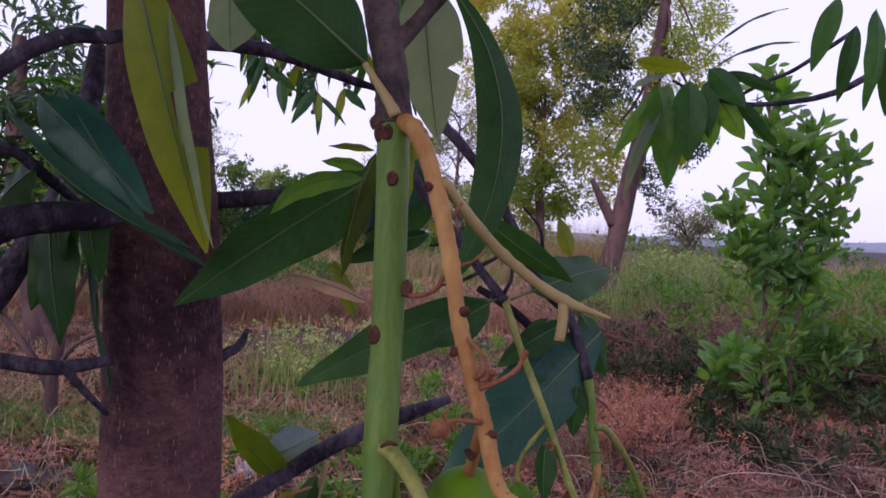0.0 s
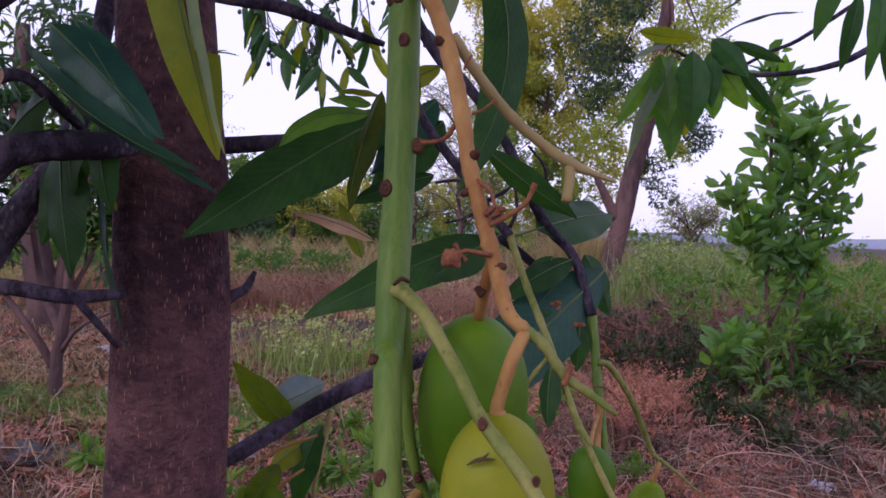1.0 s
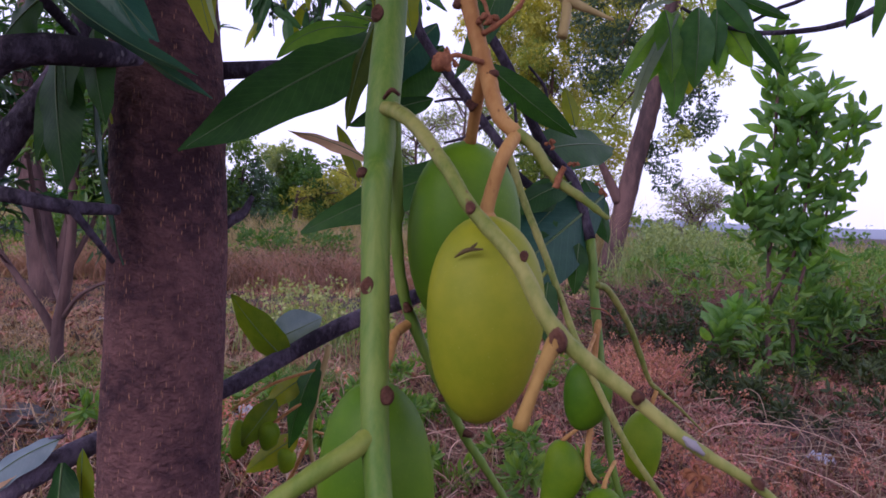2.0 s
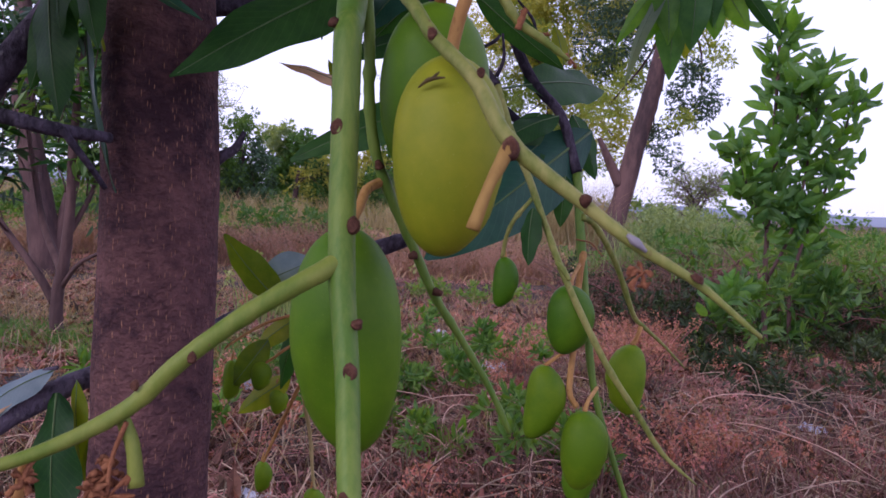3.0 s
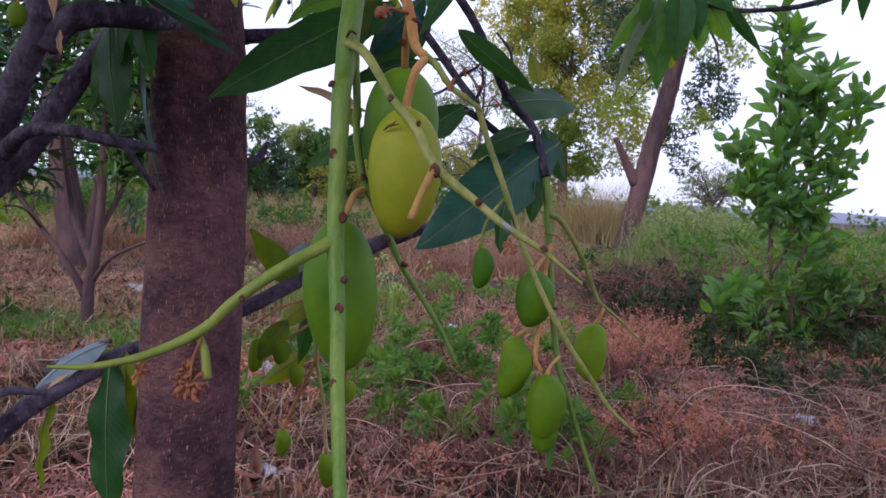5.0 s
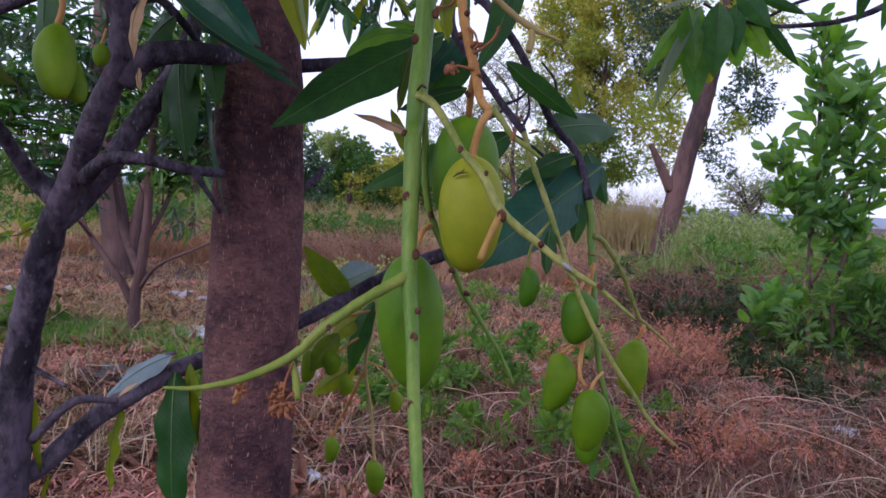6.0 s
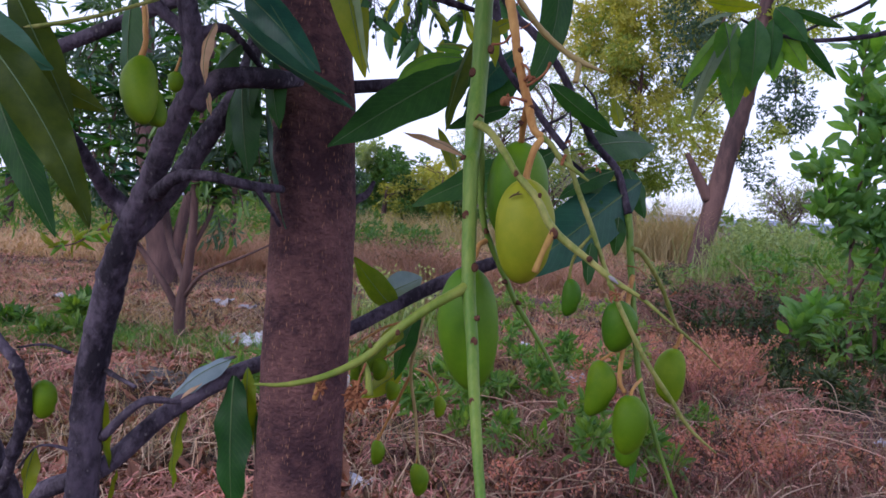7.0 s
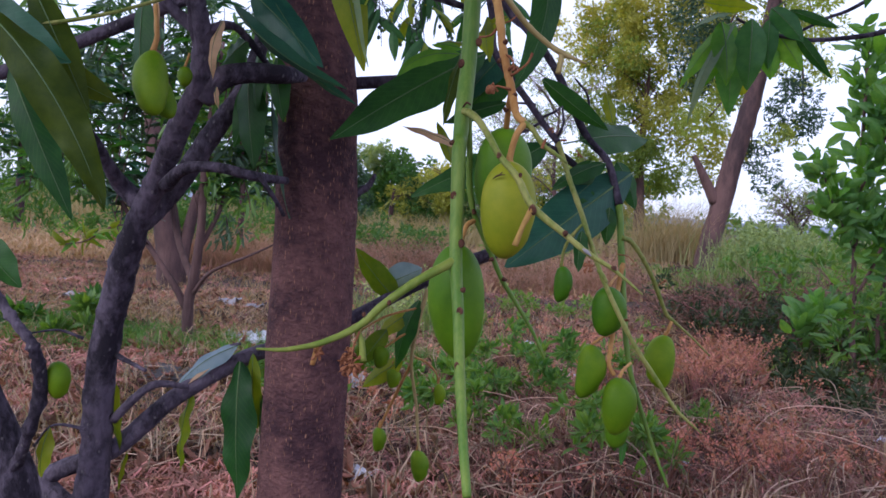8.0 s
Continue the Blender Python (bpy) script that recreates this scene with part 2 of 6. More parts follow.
# distance haze is put into the hills' flat blue base colour
M_FARHAZE = material("far_hill_haze", (0.22, 0.25, 0.36), (0.28, 0.30, 0.40), 0.05, 1.0, 0)
M_FLOWER = material("orange_petals", (0.75, 0.14, 0.01), (0.85, 0.25, 0.02), 60, 0.6, 0)


# ---- builders ----
def thing(name, at, label, category, group="", kind=""):
    ob = new(name)
    ob.location = at
    return tagged(ob, label, category, group, kind)


def attach(ob, parent):
    if parent is not None:
        ob.parent = parent
        base = Vector(parent.location)
        if parent.parent is not None:
            base = base + Vector(parent.parent.location)
        ob.location = Vector(ob.location) - base
    return ob


def mesh_part(name, verts, faces, mat, parent=None, label="", smooth=True, uvs=None):
    """One mesh object from world-space corners, under a thing or a part."""
    me = bpy.data.meshes.new(name)
    me.from_pydata([tuple(v) for v in verts], [], faces)
    if smooth:
        me.polygons.foreach_set("use_smooth", [True] * len(me.polygons))
    if uvs is not None:
        layer = me.uv_layers.new(name="UVMap")
        for lp in me.loops:
            layer.data[lp.index].uv = uvs[lp.vertex_index]
    me.materials.append(mat)
    me.update()
    ob = new(name, me)
    if label:
        tagged(ob, label)
    return attach(ob, parent)


def spline(points, steps=6):
    """Points and radii glided through by Catmull-Rom."""
    p = [np.array(q, float) for q in points]
    p = [2 * p[0] - p[1]] + p + [2 * p[-1] - p[-2]]
    out = []
    for i in range(1, len(p) - 2):
        for k in range(steps):
            u = k / steps
            out.append(0.5 * (2 * p[i] + (p[i + 1] - p[i - 1]) * u + (2 * p[i - 1] - 5 * p[i] + 4 * p[i + 1] - p[i + 2]) * u * u
                              + (3 * p[i] - p[i - 1] - 3 * p[i + 1] + p[i + 2]) * u ** 3))
    out.append(p[-2])
    return out


def tube_data(points, radii, sides=10, steps=6, rough=0.06, seed=0, nodes=0.0):
    rows = spline([(*p, r) for p, r in zip(points, radii)], steps)
    verts, faces = [], []
    side = None
    for i, row in enumerate(rows):
        c = Vector(row[:3])
        a = Vector(rows[max(i - 1, 0)][:3])
        b = Vector(rows[min(i + 1, len(rows) - 1)][:3])
        d = (b - a).normalized()
        if side is None:
            side = d.orthogonal().normalized()
        side = (side - d * side.dot(d)).normalized()
        other = d.cross(side)
        r = max(row[3], 0.0002)
        swell = 1 + nodes * max(0, math.sin(i * 1.7 + seed)) ** 6
        for k in range(sides):
            t = 2 * math.pi * k / sides
            w = side * math.cos(t) + other * math.sin(t)
            q = c + w * r
            f = 1 + rough * (noise.noise(q * (0.6 / r) + Vector((seed * 7.1, 0, 0))) + 0.6 * noise.noise(q * (1.9 / r)))
            verts.append(c + w * r * f * swell)
    for i in range(len(rows) - 1):
        for k in range(sides):
            k2 = (k + 1) % sides
            faces.append((i * sides + k, i * sides + k2, (i + 1) * sides + k2, (i + 1) * sides + k))
    faces.append(tuple(range(sides))[::-1])
    faces.append(tuple((len(rows) - 1) * sides + k for k in range(sides)))
    return verts, faces


def tube(name, points, radii, mat, parent=None, label="", sides=10, steps=6, rough=0.06, seed=0, nodes=0.0):
    if not isinstance(radii, (list, tuple)):
        radii = [radii] * len(points)
    if len(radii) == 2 and len(points) > 2:
        radii = [radii[0] + (radii[1] - radii[0]) * i / (len(points) - 1) for i in range(len(points))]
    v, f = tube_data(points, radii, sides, steps, rough, seed, nodes)
    return mesh_part(name, v, f, mat, parent, label)


def leaf(parent, base, tip, width, mat, spin=0.0, sag=0.08, fold=0.25, wave=0.04, peak=0.8, label="", petiole=0.0, bite=None, seed=0, name="leaf", rib=True, via=None, n=18, w=4):
    """A lance-shaped blade from base to tip with a raised midrib; spin turns it about its length, away from facing -y."""
    a, b = Vector(base), Vector(tip)
    d = (b - a).normalized()
    span = (b - a).length
    face = Vector((0, -1, 0.25))
    up = (face - d * face.dot(d)).normalized()
    up = Matrix.Rotation(radians(spin), 3, d) @ up
    side = d.cross(up)
    rnd = random.Random(seed * 131 + int(span * 1e5))
    ph = rnd.random() * 6.28
    verts, faces, uvs = [], [], []
    bow = Vector(via) - (a + b) * 0.5 if via else Vector((0, 0, 0))

    def centre(s):
        if via:
            return a + d * (s * span) + bow * (4 * s * (1 - s))
        return a + d * (s * span) + up * (sag * span * (4 * s * (1 - s)) * 0.6 - sag * span * 0.5 * s * s)

    for i in range(n + 1):
        s = i / n
        half = 0.5 * width * max(0.02, math.sin(math.pi * min(1, s ** peak * 0.985 + 0.008)) ** 0.85)
        c = centre(s)
        along = (centre(min(1, s + 0.02)) - centre(max(0, s - 0.02))).normalized()
        side = along.cross(up).normalized()
        for k in range(-w, w + 1):
            u = k / w
            edge = abs(u)
            hx = half
            if bite and bite[0] < s < bite[1] and u * bite[2] > 0:
                hx = half * bite[3]
            ripple = wave * width * edge * edge * math.sin(s * 17 + ph + (0 if u > 0 else 1.3))
            verts.append(c + side * (u * hx) + up * (-fold * hx * edge + ripple))
            uvs.append((0.5 + 0.5 * u, s))
    m = 2 * w + 1
    for i in range(n):
        for k in range(m - 1):
            faces.append((i * m + k, i * m + k + 1, (i + 1) * m + k + 1, (i + 1) * m + k))
    ob = mesh_part(name, verts, faces, mat, parent, label, uvs=uvs)
    if rib:
        pts = [centre(s) + up * 0.0004 for s in (0, 0.25, 0.5, 0.75, 0.97)]
        r = max(0.0007, width * 0.018)
        if petiole:
            pts = [a - d * petiole - up * petiole * 0.15] + pts
        radii = [r * (1.25 - 1.0 * i / (len(pts) - 1)) for i in range(len(pts))]
        v, f = tube_data(pts, radii, 6, 4, 0.0)
        mesh_part("midrib", v, f, M_RIB, ob, "pale midrib")
    return ob


def mango(top, bottom, radius, mat, label, beak=0.0, turn=0.0, parent=None, stalk=None, stalk_mat=None, stalk_radius=0.0025, wide=1.0, group="green mangoes", curve=0.05):
    """A hanging mango: fuller shoulders, a tapering lower end, a slight beak; its stalk is a part."""
    a, b = Vector(top), Vector(bottom)
    d = (b - a).normalized()
    span = (b - a).length
    side = Vector((math.cos(turn), math.sin(turn), 0))
    side = (side - d * side.dot(d)).normalized()
    other = d.cross(side)
    ob = thing("mango", tuple(a), label, "mango", group)
    n, sides = 26, 28
    verts, faces = [], []
    for i in range(n + 1):
        s = 0.5 - 0.5 * math.cos(math.pi * i / n)
        prof = math.sqrt(max(0.0, 1 - (2 * s - 1) ** 2))
        prof *= 1.0 + 0.12 * (0.5 - s) * 2 * 0.8
        lean = curve * radius * (math.sin(math.pi * s) - 0.55 * s * s)
        for k in range(sides):
            t = 2 * math.pi * k / sides
            bulge = 1 + beak * math.exp(-((s - 0.83) / 0.08) ** 2) * max(0, math.cos(t)) ** 3 - beak * 0.7 * math.exp(-((s - 0.68) / 0.07) ** 2) * max(0, math.cos(t)) ** 2
            q = a + d * (s * span) + side * (math.cos(t) * radius * wide * prof * bulge + lean) + other * (math.sin(t) * radius * 0.9 * prof)
            q += (q - (a + d * (s * span))) * 0.025 * noise.noise(q * 22)
            verts.append(q)
    for i in range(n):
        for k in range(sides):
            k2 = (k + 1) % sides
            faces.append((i * sides + k, i * sides + k2, (i + 1) * sides + k2, (i + 1) * sides + k))
    mesh_part("fruit", verts, faces, mat, ob)
    if stalk:
        pts = list(stalk) + [tuple(a + d * 0.002)]
        radii = [stalk_radius] * (len(pts) - 1) + [stalk_radius * 1.35]
        tube("stalk", pts, radii, stalk_mat or M_ORANGE, ob, "short fruit stalk", 9, 5, 0.08, 1)
    return ob


def scar(parent, at, toward, r):
    """An oval leaf scar with a raised rim and a sunken middle."""
    c, d = Vector(at), Vector(toward).normalized()
    u = d.cross(Vector((0, 0, 1))).normalized()
    v = u.cross(d)
    rings = [(1.15, -0.5), (0.95, 0.05), (0.72, 0.26), (0.5, 0.04), (0.25, 0.10), (0.0, 0.18)]
    verts, faces, k = [], [], 12
    for rr, h in rings:
        for i in range(k):
            t = 2 * math.pi * i / k
            wob = 1 + 0.05 * math.sin(3 * t + r * 9000) + 0.04 * math.sin(5 * t)
            verts.append(c + (u * math.cos(t) * 0.85 + v * math.sin(t) * 1.15) * (rr * r * wob) + d * (h * r))
    for j in range(len(rings) - 1):
        for i in range(k):
            i2 = (i + 1) % k
            faces.append((j * k + i, j * k + i2, (j + 1) * k + i2, (j + 1) * k + i))
    return mesh_part("leaf_scar", verts, faces, M_SCAR, parent, "dark brown leaf scar")


def blades(name, places, heights, width, mat, label, category, lean=0.5, seed=1, kind="stuff", parent=None, segs=2):
    """Many narrow bent blades in one mesh."""
    rs = np.random.RandomState(seed)
    verts, faces = [], []
    ang = rs.rand(len(places)) * 6.283
    turn = rs.rand(len(places)) * 6.283
    ln = lean * (0.4 + rs.rand(len(places)) * 1.2)
    for i, (p, h) in enumerate(zip(places, heights)):
        dx, dy = math.cos(ang[i]), math.sin(ang[i])
        sx, sy = math.cos(turn[i]) * width * 0.5, math.sin(turn[i]) * width * 0.5
        k = len(verts)
        for j in range(segs + 1):
            u = j / segs
            off = ln[i] * h * u * u
            z = p[2] + h * u * (1 - 0.35 * ln[i] * u)
            t = 1 - 0.8 * u
            verts.append((p[0] + dx * off - sx * t, p[1] + dy * off - sy * t, z))
            verts.append((p[0] + dx * off + sx * t, p[1] + dy * off + sy * t, z))
        for j in range(segs):
            faces.append((k + 2 * j, k + 2 * j + 1, k + 2 * j + 3, k + 2 * j + 2))
    ob = mesh_part(name, verts, faces, mat, parent, smooth=False)
    if parent is None:
        tagged(ob, label, category, kind=kind)
    return ob


def leaf_cloud(centres, radii, count, size, seed, flat=1.0, droop=0.3, slim=0.4, hollow=0.45, sub=0, fine=False):
    """Corners and faces of many small folded leaves in uneven clumps; sub breaks each clump into sprays."""
    rs = np.random.RandomState(seed)
    centres, radii = np.array(centres, float), np.array(radii, float)
    if sub:
        off = rs.normal(size=(len(centres), sub, 3))
        off /= np.linalg.norm(off, axis=2)[:, :, None]
        off *= (rs.rand(len(centres), sub, 1) ** 0.45)
        centres = (centres[:, None, :] + off * radii[:, None, None] * np.array([1, 1, flat])).reshape(-1, 3)
        radii = (radii[:, None] * (0.12 + 0.26 * rs.rand(len(radii), sub) ** 1.5)).reshape(-1)
    w = radii ** 2
    pick = rs.choice(len(centres), count, p=w / w.sum())
    d = rs.normal(size=(count, 3))
    d /= np.linalg.norm(d, axis=1)[:, None]
    rad = (hollow + (1 - hollow) * rs.rand(count)) ** 0.7
    p = centres[pick] + d * (radii[pick] * rad)[:, None] * np.array([1, 1, flat])
    ax = d + rs.normal(size=(count, 3)) * 0.8
    ax[:, 2] -= droop
    ax /= np.linalg.norm(ax, axis=1)[:, None]
    sd = np.cross(ax, rs.normal(size=(count, 3)))
    sd /= np.linalg.norm(sd, axis=1)[:, None]
    nm = np.cross(ax, sd)
    ln = size * (0.6 + 0.8 * rs.rand(count))[:, None]
    if fine:
        cols = [p, p + ax * ln * 0.28 + sd * ln * slim * 0.42 + nm * ln * 0.07, p + ax * ln * 0.65 + sd * ln * slim * 0.40 + nm * ln * 0.05, p + ax * ln - nm * ln * 0.10,
                p + ax * ln * 0.65 - sd * ln * slim * 0.40 + nm * ln * 0.05, p + ax * ln * 0.28 - sd * ln * slim * 0.42 + nm * ln * 0.07, p + ax * ln * 0.30, p + ax * ln * 0.68 - nm * ln * 0.02]
        v = np.stack(cols, axis=1).reshape(-1, 3)
        k = np.arange(count)[:, None] * 8
        f = np.concatenate([k + np.array([[0, 1, 6]]), k + np.array([[0, 6, 5]]), k + np.array([[2, 3, 7]]), k + np.array([[3, 4, 7]])]).tolist()
        f += np.concatenate([k + np.array([[1, 2, 7, 6]]), k + np.array([[6, 7, 4, 5]])]).tolist()
        return v.tolist(), f
    v = np.stack([p, p + ax * ln * 0.45 + sd * ln * slim * 0.5 + nm * ln * 0.08, p + ax * ln, p + ax * ln * 0.45 - sd * ln * slim * 0.5 + nm * ln * 0.08], axis=1).reshape(-1, 3)
    k = np.arange(count)[:, None] * 4
    f = np.concatenate([k + np.array([[0, 1, 2]]), k + np.array([[0, 2, 3]])]).tolist()
    return v.tolist(), f


def crown(name, centres, radii, count, size, mat, parent, seed, **more):
    v, f = leaf_cloud(centres, radii, count, size, seed, **more)
    ob = mesh_part(name, v, f, mat, parent, smooth=False)
    ob["kind"] = "stuff"
    return ob


# ---- ground ----
def ground_height(x, y):
    d = math.hypot(x, y)
    h = 0.03 * noise.noise(Vector((x * 0.9, y * 0.9, 0))) + 0.04 * noise.noise(Vector((x * 3.1, y * 3.1, 4)))
    mound = 0.45 * math.exp(-(((x - 4.2) / 2.2) ** 2 + ((y - 10.5) / 1.6) ** 2))
    return h * min(1.0, 0.4 + d * 0.05) + mound


def build_ground():
    xs = [-400, -150, -60, -30, -16] + [-10 + 0.25 * i for i in range(81)] + [14, 20, 30, 60, 150, 400]
    ys = [-30, -10, -4] + [-1 + 0.22 * i for i in range(90)] + [21, 24, 28, 34, 45, 70, 120, 250, 900]
    verts = [(x, y, ground_height(x, y) if abs(x) < 60 and y < 60 else 0.0) for y in ys for x in xs]
    w = len(xs)
    faces = [(j * w + i, j * w + i + 1, (j + 1) * w + i + 1, (j + 1) * w + i) for j in range(len(ys) - 1) for i in range(w - 1)]
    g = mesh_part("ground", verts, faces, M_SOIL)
    return tagged(g, "dry reddish soil strewn with straw and dead leaves", "ground", kind="structure")


ground = build_ground()


def scatter(n, seed, y0, y1, clump=0.0, keep=None, left=-0.9, right=0.66, level=0.25):
    """Places on the ground, thinning out with distance."""
    rs = np.random.RandomState(seed)
    out = []
    while len(out) < n:
        y = y0 * (y1 / y0) ** rs.rand()
        x = rs.uniform(left, right) * (y + 1.0)
        if clump and noise.noise(Vector((x * clump, y * clump, seed))) < rs.rand() * 0.7 - level:
            continue
        if keep and not keep(x, y):
            continue
        out.append((x, y, ground_height(x, y) - 0.004))
    return out


def dry_part(x, y):
    return not (x > 1.5 and y > 10.5)


def lying_straws(name, places, length, width, mat, label, seed, lift=0.05):
    """Thin bent straws lying over one another."""
    rs = np.random.RandomState(seed)
    verts, faces = [], []
    for x, y, z in places:
        a = rs.rand() * 6.283
        l = length * (0.4 + 1.1 * rs.rand() ** 2)
        dx, dy = math.cos(a) * l * 0.5, math.sin(a) * l * 0.5
        bend = rs.normal() * 0.18
        h0, h1, h2 = rs.rand() * lift, rs.rand() * lift * 1.6, rs.rand() * lift
        wx, wy = -math.sin(a) * width * 0.5, math.cos(a) * width * 0.5
        k = len(verts)
        mx, my = x - dy * bend, y + dx * bend
        z += 0.008
        verts += [(x - dx - wx, y - dy - wy, z + h0), (x - dx + wx, y - dy + wy, z + h0 + width * 0.5), (mx - wx, my - wy, z + h1), (mx + wx, my + wy, z + h1 + width * 0.5),
                  (x + dx - wx * 0.4, y + dy - wy * 0.4, z + h2), (x + dx + wx * 0.4, y + dy + wy * 0.4, z + h2)]
        faces += [(k, k + 1, k + 3, k + 2), (k + 2, k + 3, k + 5, k + 4)]
    return tagged(mesh_part(name, verts, faces, mat, smooth=False), label, "dry grass", kind="stuff")


rs0 = np.random.RandomState(5)
rg = np.random.RandomState(6)
around = [(x, y, ground_height(x, y)) for x, y in zip(rg.uniform(-9, 9, 52000), rg.uniform(-7, 9, 52000)) if y < 2.4 or abs(x) > 0.6 * (y + 1)]
lying_straws("fallen_straw", around, 0.2, 0.007, M_STRAW, "tangled fallen straw under the trees", 7)
lying_straws("fallen_straw", scatter(42000, 11, 2.0, 14, 1.6, dry_part, level=0.15), 0.17, 0.0055, M_STRAW, "tangled fallen straw covering the soil", 3)
lying_straws("fallen_straw", scatter(1300, 13, 2.0, 7, 0.6, dry_part), 0.5, 0.005, M_PALESTRAW, "long pale fallen stalks", 4, 0.10)
pl = scatter(26000, 14, 2.2, 16, 0.7, dry_part)
blades("dry_grass", pl, 0.04 + 0.11 * rs0.rand(len(pl)), 0.006, M_STRAW, "short dry reddish grass", "dry grass", 1.3, 3)
pl = scatter(42000, 15, 4.5, 26, 0.35, lambda x, y: x < 0.4 * y - 1.0, -0.95, 0.3, 0.5)
blades("tan_grass", pl, 0.05 + 0.10 * rs0.rand(len(pl)), 0.012, M_STRAW_TAN, "orange-tan dry grass over the field", "dry grass", 1.0, 6)
pl = scatter(16000, 16, 10.5, 23, 0.3, None, -0.95, 0.12, 0.6)
blades("tan_grass", pl, 0.10 + 0.16 * rs0.rand(len(pl)), 0.03, M_STRAW_TAN, "pale tan grass covering the far field", "dry grass", 0.8, 28)
lying_straws("fallen_straw", scatter(3200, 17, 2.0, 8, 1.0, dry_part, level=0.3), 0.2, 0.0045, M_PALESTRAW, "thin bleached straws over the litter", 29, 0.14)
pl = scatter(3000, 12, 2.3, 12, 0.5, dry_part)
blades("tall_dry_stalks", pl, 0.12 + 0.3 * rs0.rand(len(pl)) ** 2, 0.005, M_REED, "sparse leaning dry grass stalks", "dry grass", 0.8, 4, segs=3)


def build_litter():
    v, f = [], []
    rs = np.random.RandomState(8)
    for x, y, z in scatter(36000, 21, 2.0, 13, 1.7, dry_part, level=0.12):
        a, s = rs.rand() * 6.283, 0.010 + 0.022 * rs.rand() ** 3
        dx, dy = math.cos(a) * s, math.sin(a) * s
        k = len(v)
        t1, t2 = rs.normal() * s * 0.7, rs.normal() * s * 0.7
        z += 0.008 + abs(t1) * 0.8 + rs.rand() * 0.03
        v += [(x - dx, y - dy, z + t1), (x + dy * 0.5, y - dx * 0.5, z + t2 * 0.6 - 0.004), (x + dx, y + dy, z - t1 * 0.6), (x - dy * 0.5, y + dx * 0.5, z + abs(t2))]
        f += [(k, k + 1, k + 2), (k, k + 2, k + 3)]
    return tagged(mesh_part("leaf_litter", v, f, M_LITTER, smooth=False), "curled dead brown leaves scattered over the ground", "leaf litter", kind="stuff")


build_litter()


def fallen_leaves():
    """Larger curled leaves with a turned-up rim."""
    v, f = [], []
    rs = np.random.RandomState(18)
    for x, y, z in scatter(7000, 24, 2.0, 8, 1.3, dry_part, level=0.35):
        a, s = rs.rand() * 6.283, 0.022 + 0.042 * rs.rand() ** 2
        ux, uy = math.cos(a), math.sin(a)
        tilt, curl = rs.normal() * 0.5, s * (0.2 + 0.5 * rs.rand())
        k = len(v)
        z += 0.015 + rs.rand() * 0.04
        for t, w in ((-1.0, 0.05), (-0.3, 0.42), (0.4, 0.36), (1.0, 0.04)):
            for side in (-1, 0, 1):
                v.append((x + ux * t * s - uy * side * w * s, y + uy * t * s + ux * side * w * s, max(z + t * s * tilt + abs(side) * curl * w * 2 + curl * t * t, ground_height(x, y) + 0.004)))
        for j in range(3):
            for i in range(2):
                q = k + j * 3 + i
                f.append((q, q + 1, q + 4, q + 3))
    return tagged(mesh_part("fallen_leaves", v, f, M_LITTER, smooth=False), "larger curled brown leaves lying on straw", "leaf litter", kind="stuff")


fallen_leaves()
pl = scatter(9000, 25, 2.6, 9.5, 0.8, lambda x, y: x > -0.1 * y, -0.1, 0.66, 0.3)
blades("dead_weeds", pl, 0.06 + 0.34 * rs0.rand(len(pl)) ** 2, 0.007, M_DEADWEED, "dead brown weeds standing in the straw", "dry plants", 0.7, 26, segs=3)
pl = [(1.6 + rs0.rand() * 3.6, 7.2 + rs0.rand() * 3.2, 0.0) for _ in range(4200)]
blades("dead_weeds", pl, 0.3 + 0.5 * rs0.rand(len(pl)), 0.009, M_DEADWEED, "tall tangle of dead brown stalks by the brushwood", "dry plants", 0.6, 27, segs=3)


def dry_flower_heads():
    """Clumps of dried pinkish seed heads on short stalks."""
    rs = np.random.RandomState(9)
    c, r = [], []
    for x, y, z in scatter(240, 22, 2.6, 7.5, 1.0, dry_part, -0.3, 0.66, -0.05):
        h = 0.05 + 0.2 * rs.rand()
        for _ in range(3):
            c.append((x + rs.normal() * 0.05, y + rs.normal() * 0.05, z + h * (0.5 + 0.6 * rs.rand())))
            r.append(0.022 + 0.02 * rs.rand())
    v, f = leaf_cloud(c, r, 13000, 0.016, 23, slim=0.7, hollow=0.0)
    return tagged(mesh_part("dry_seed_heads", v, f, M_SEED, smooth=False), "clusters of dried pinkish-brown seed heads", "dry plants", kind="stuff")


dry_flower_heads()


def weed_bed(name, n, size, centres, radii, seed, mat, label):
    v, f = leaf_cloud(centres, radii, n, size, seed, flat=0.8, droop=-0.5, slim=0.35, hollow=0.3, fine=size < 0.1, sub=4)
    v = [(x, y, max(z, ground_height(x, y) + 0.005)) for x, y, z in v]
    return tagged(mesh_part(name, v, f, mat, smooth=False), label, "weeds", kind="stuff")


rw = np.random.RandomState(31)
near_c = [(-0.2 + rw.normal() * 0.55, 4.4 + rw.normal() * 0.7, 0.08 + 0.34 * rw.rand() ** 2) for _ in range(38)]
weed_bed("weeds", 4000, 0.065, near_c, [0.10 + 0.10 * rw.rand() for _ in near_c], 32, M_WEED, "low leafy green weeds growing behind the trunk")
mid_c = [(x, y, z + 0.05) for x, y, z in scatter(60, 36, 5.5, 12, 0.5, None, -0.25, 0.45)]
weed_bed("weeds", 5000, 0.06, mid_c, [0.12 + 0.16 * rw.rand() for _ in mid_c], 37, M_WEED, "scattered green weeds in the dry ground")


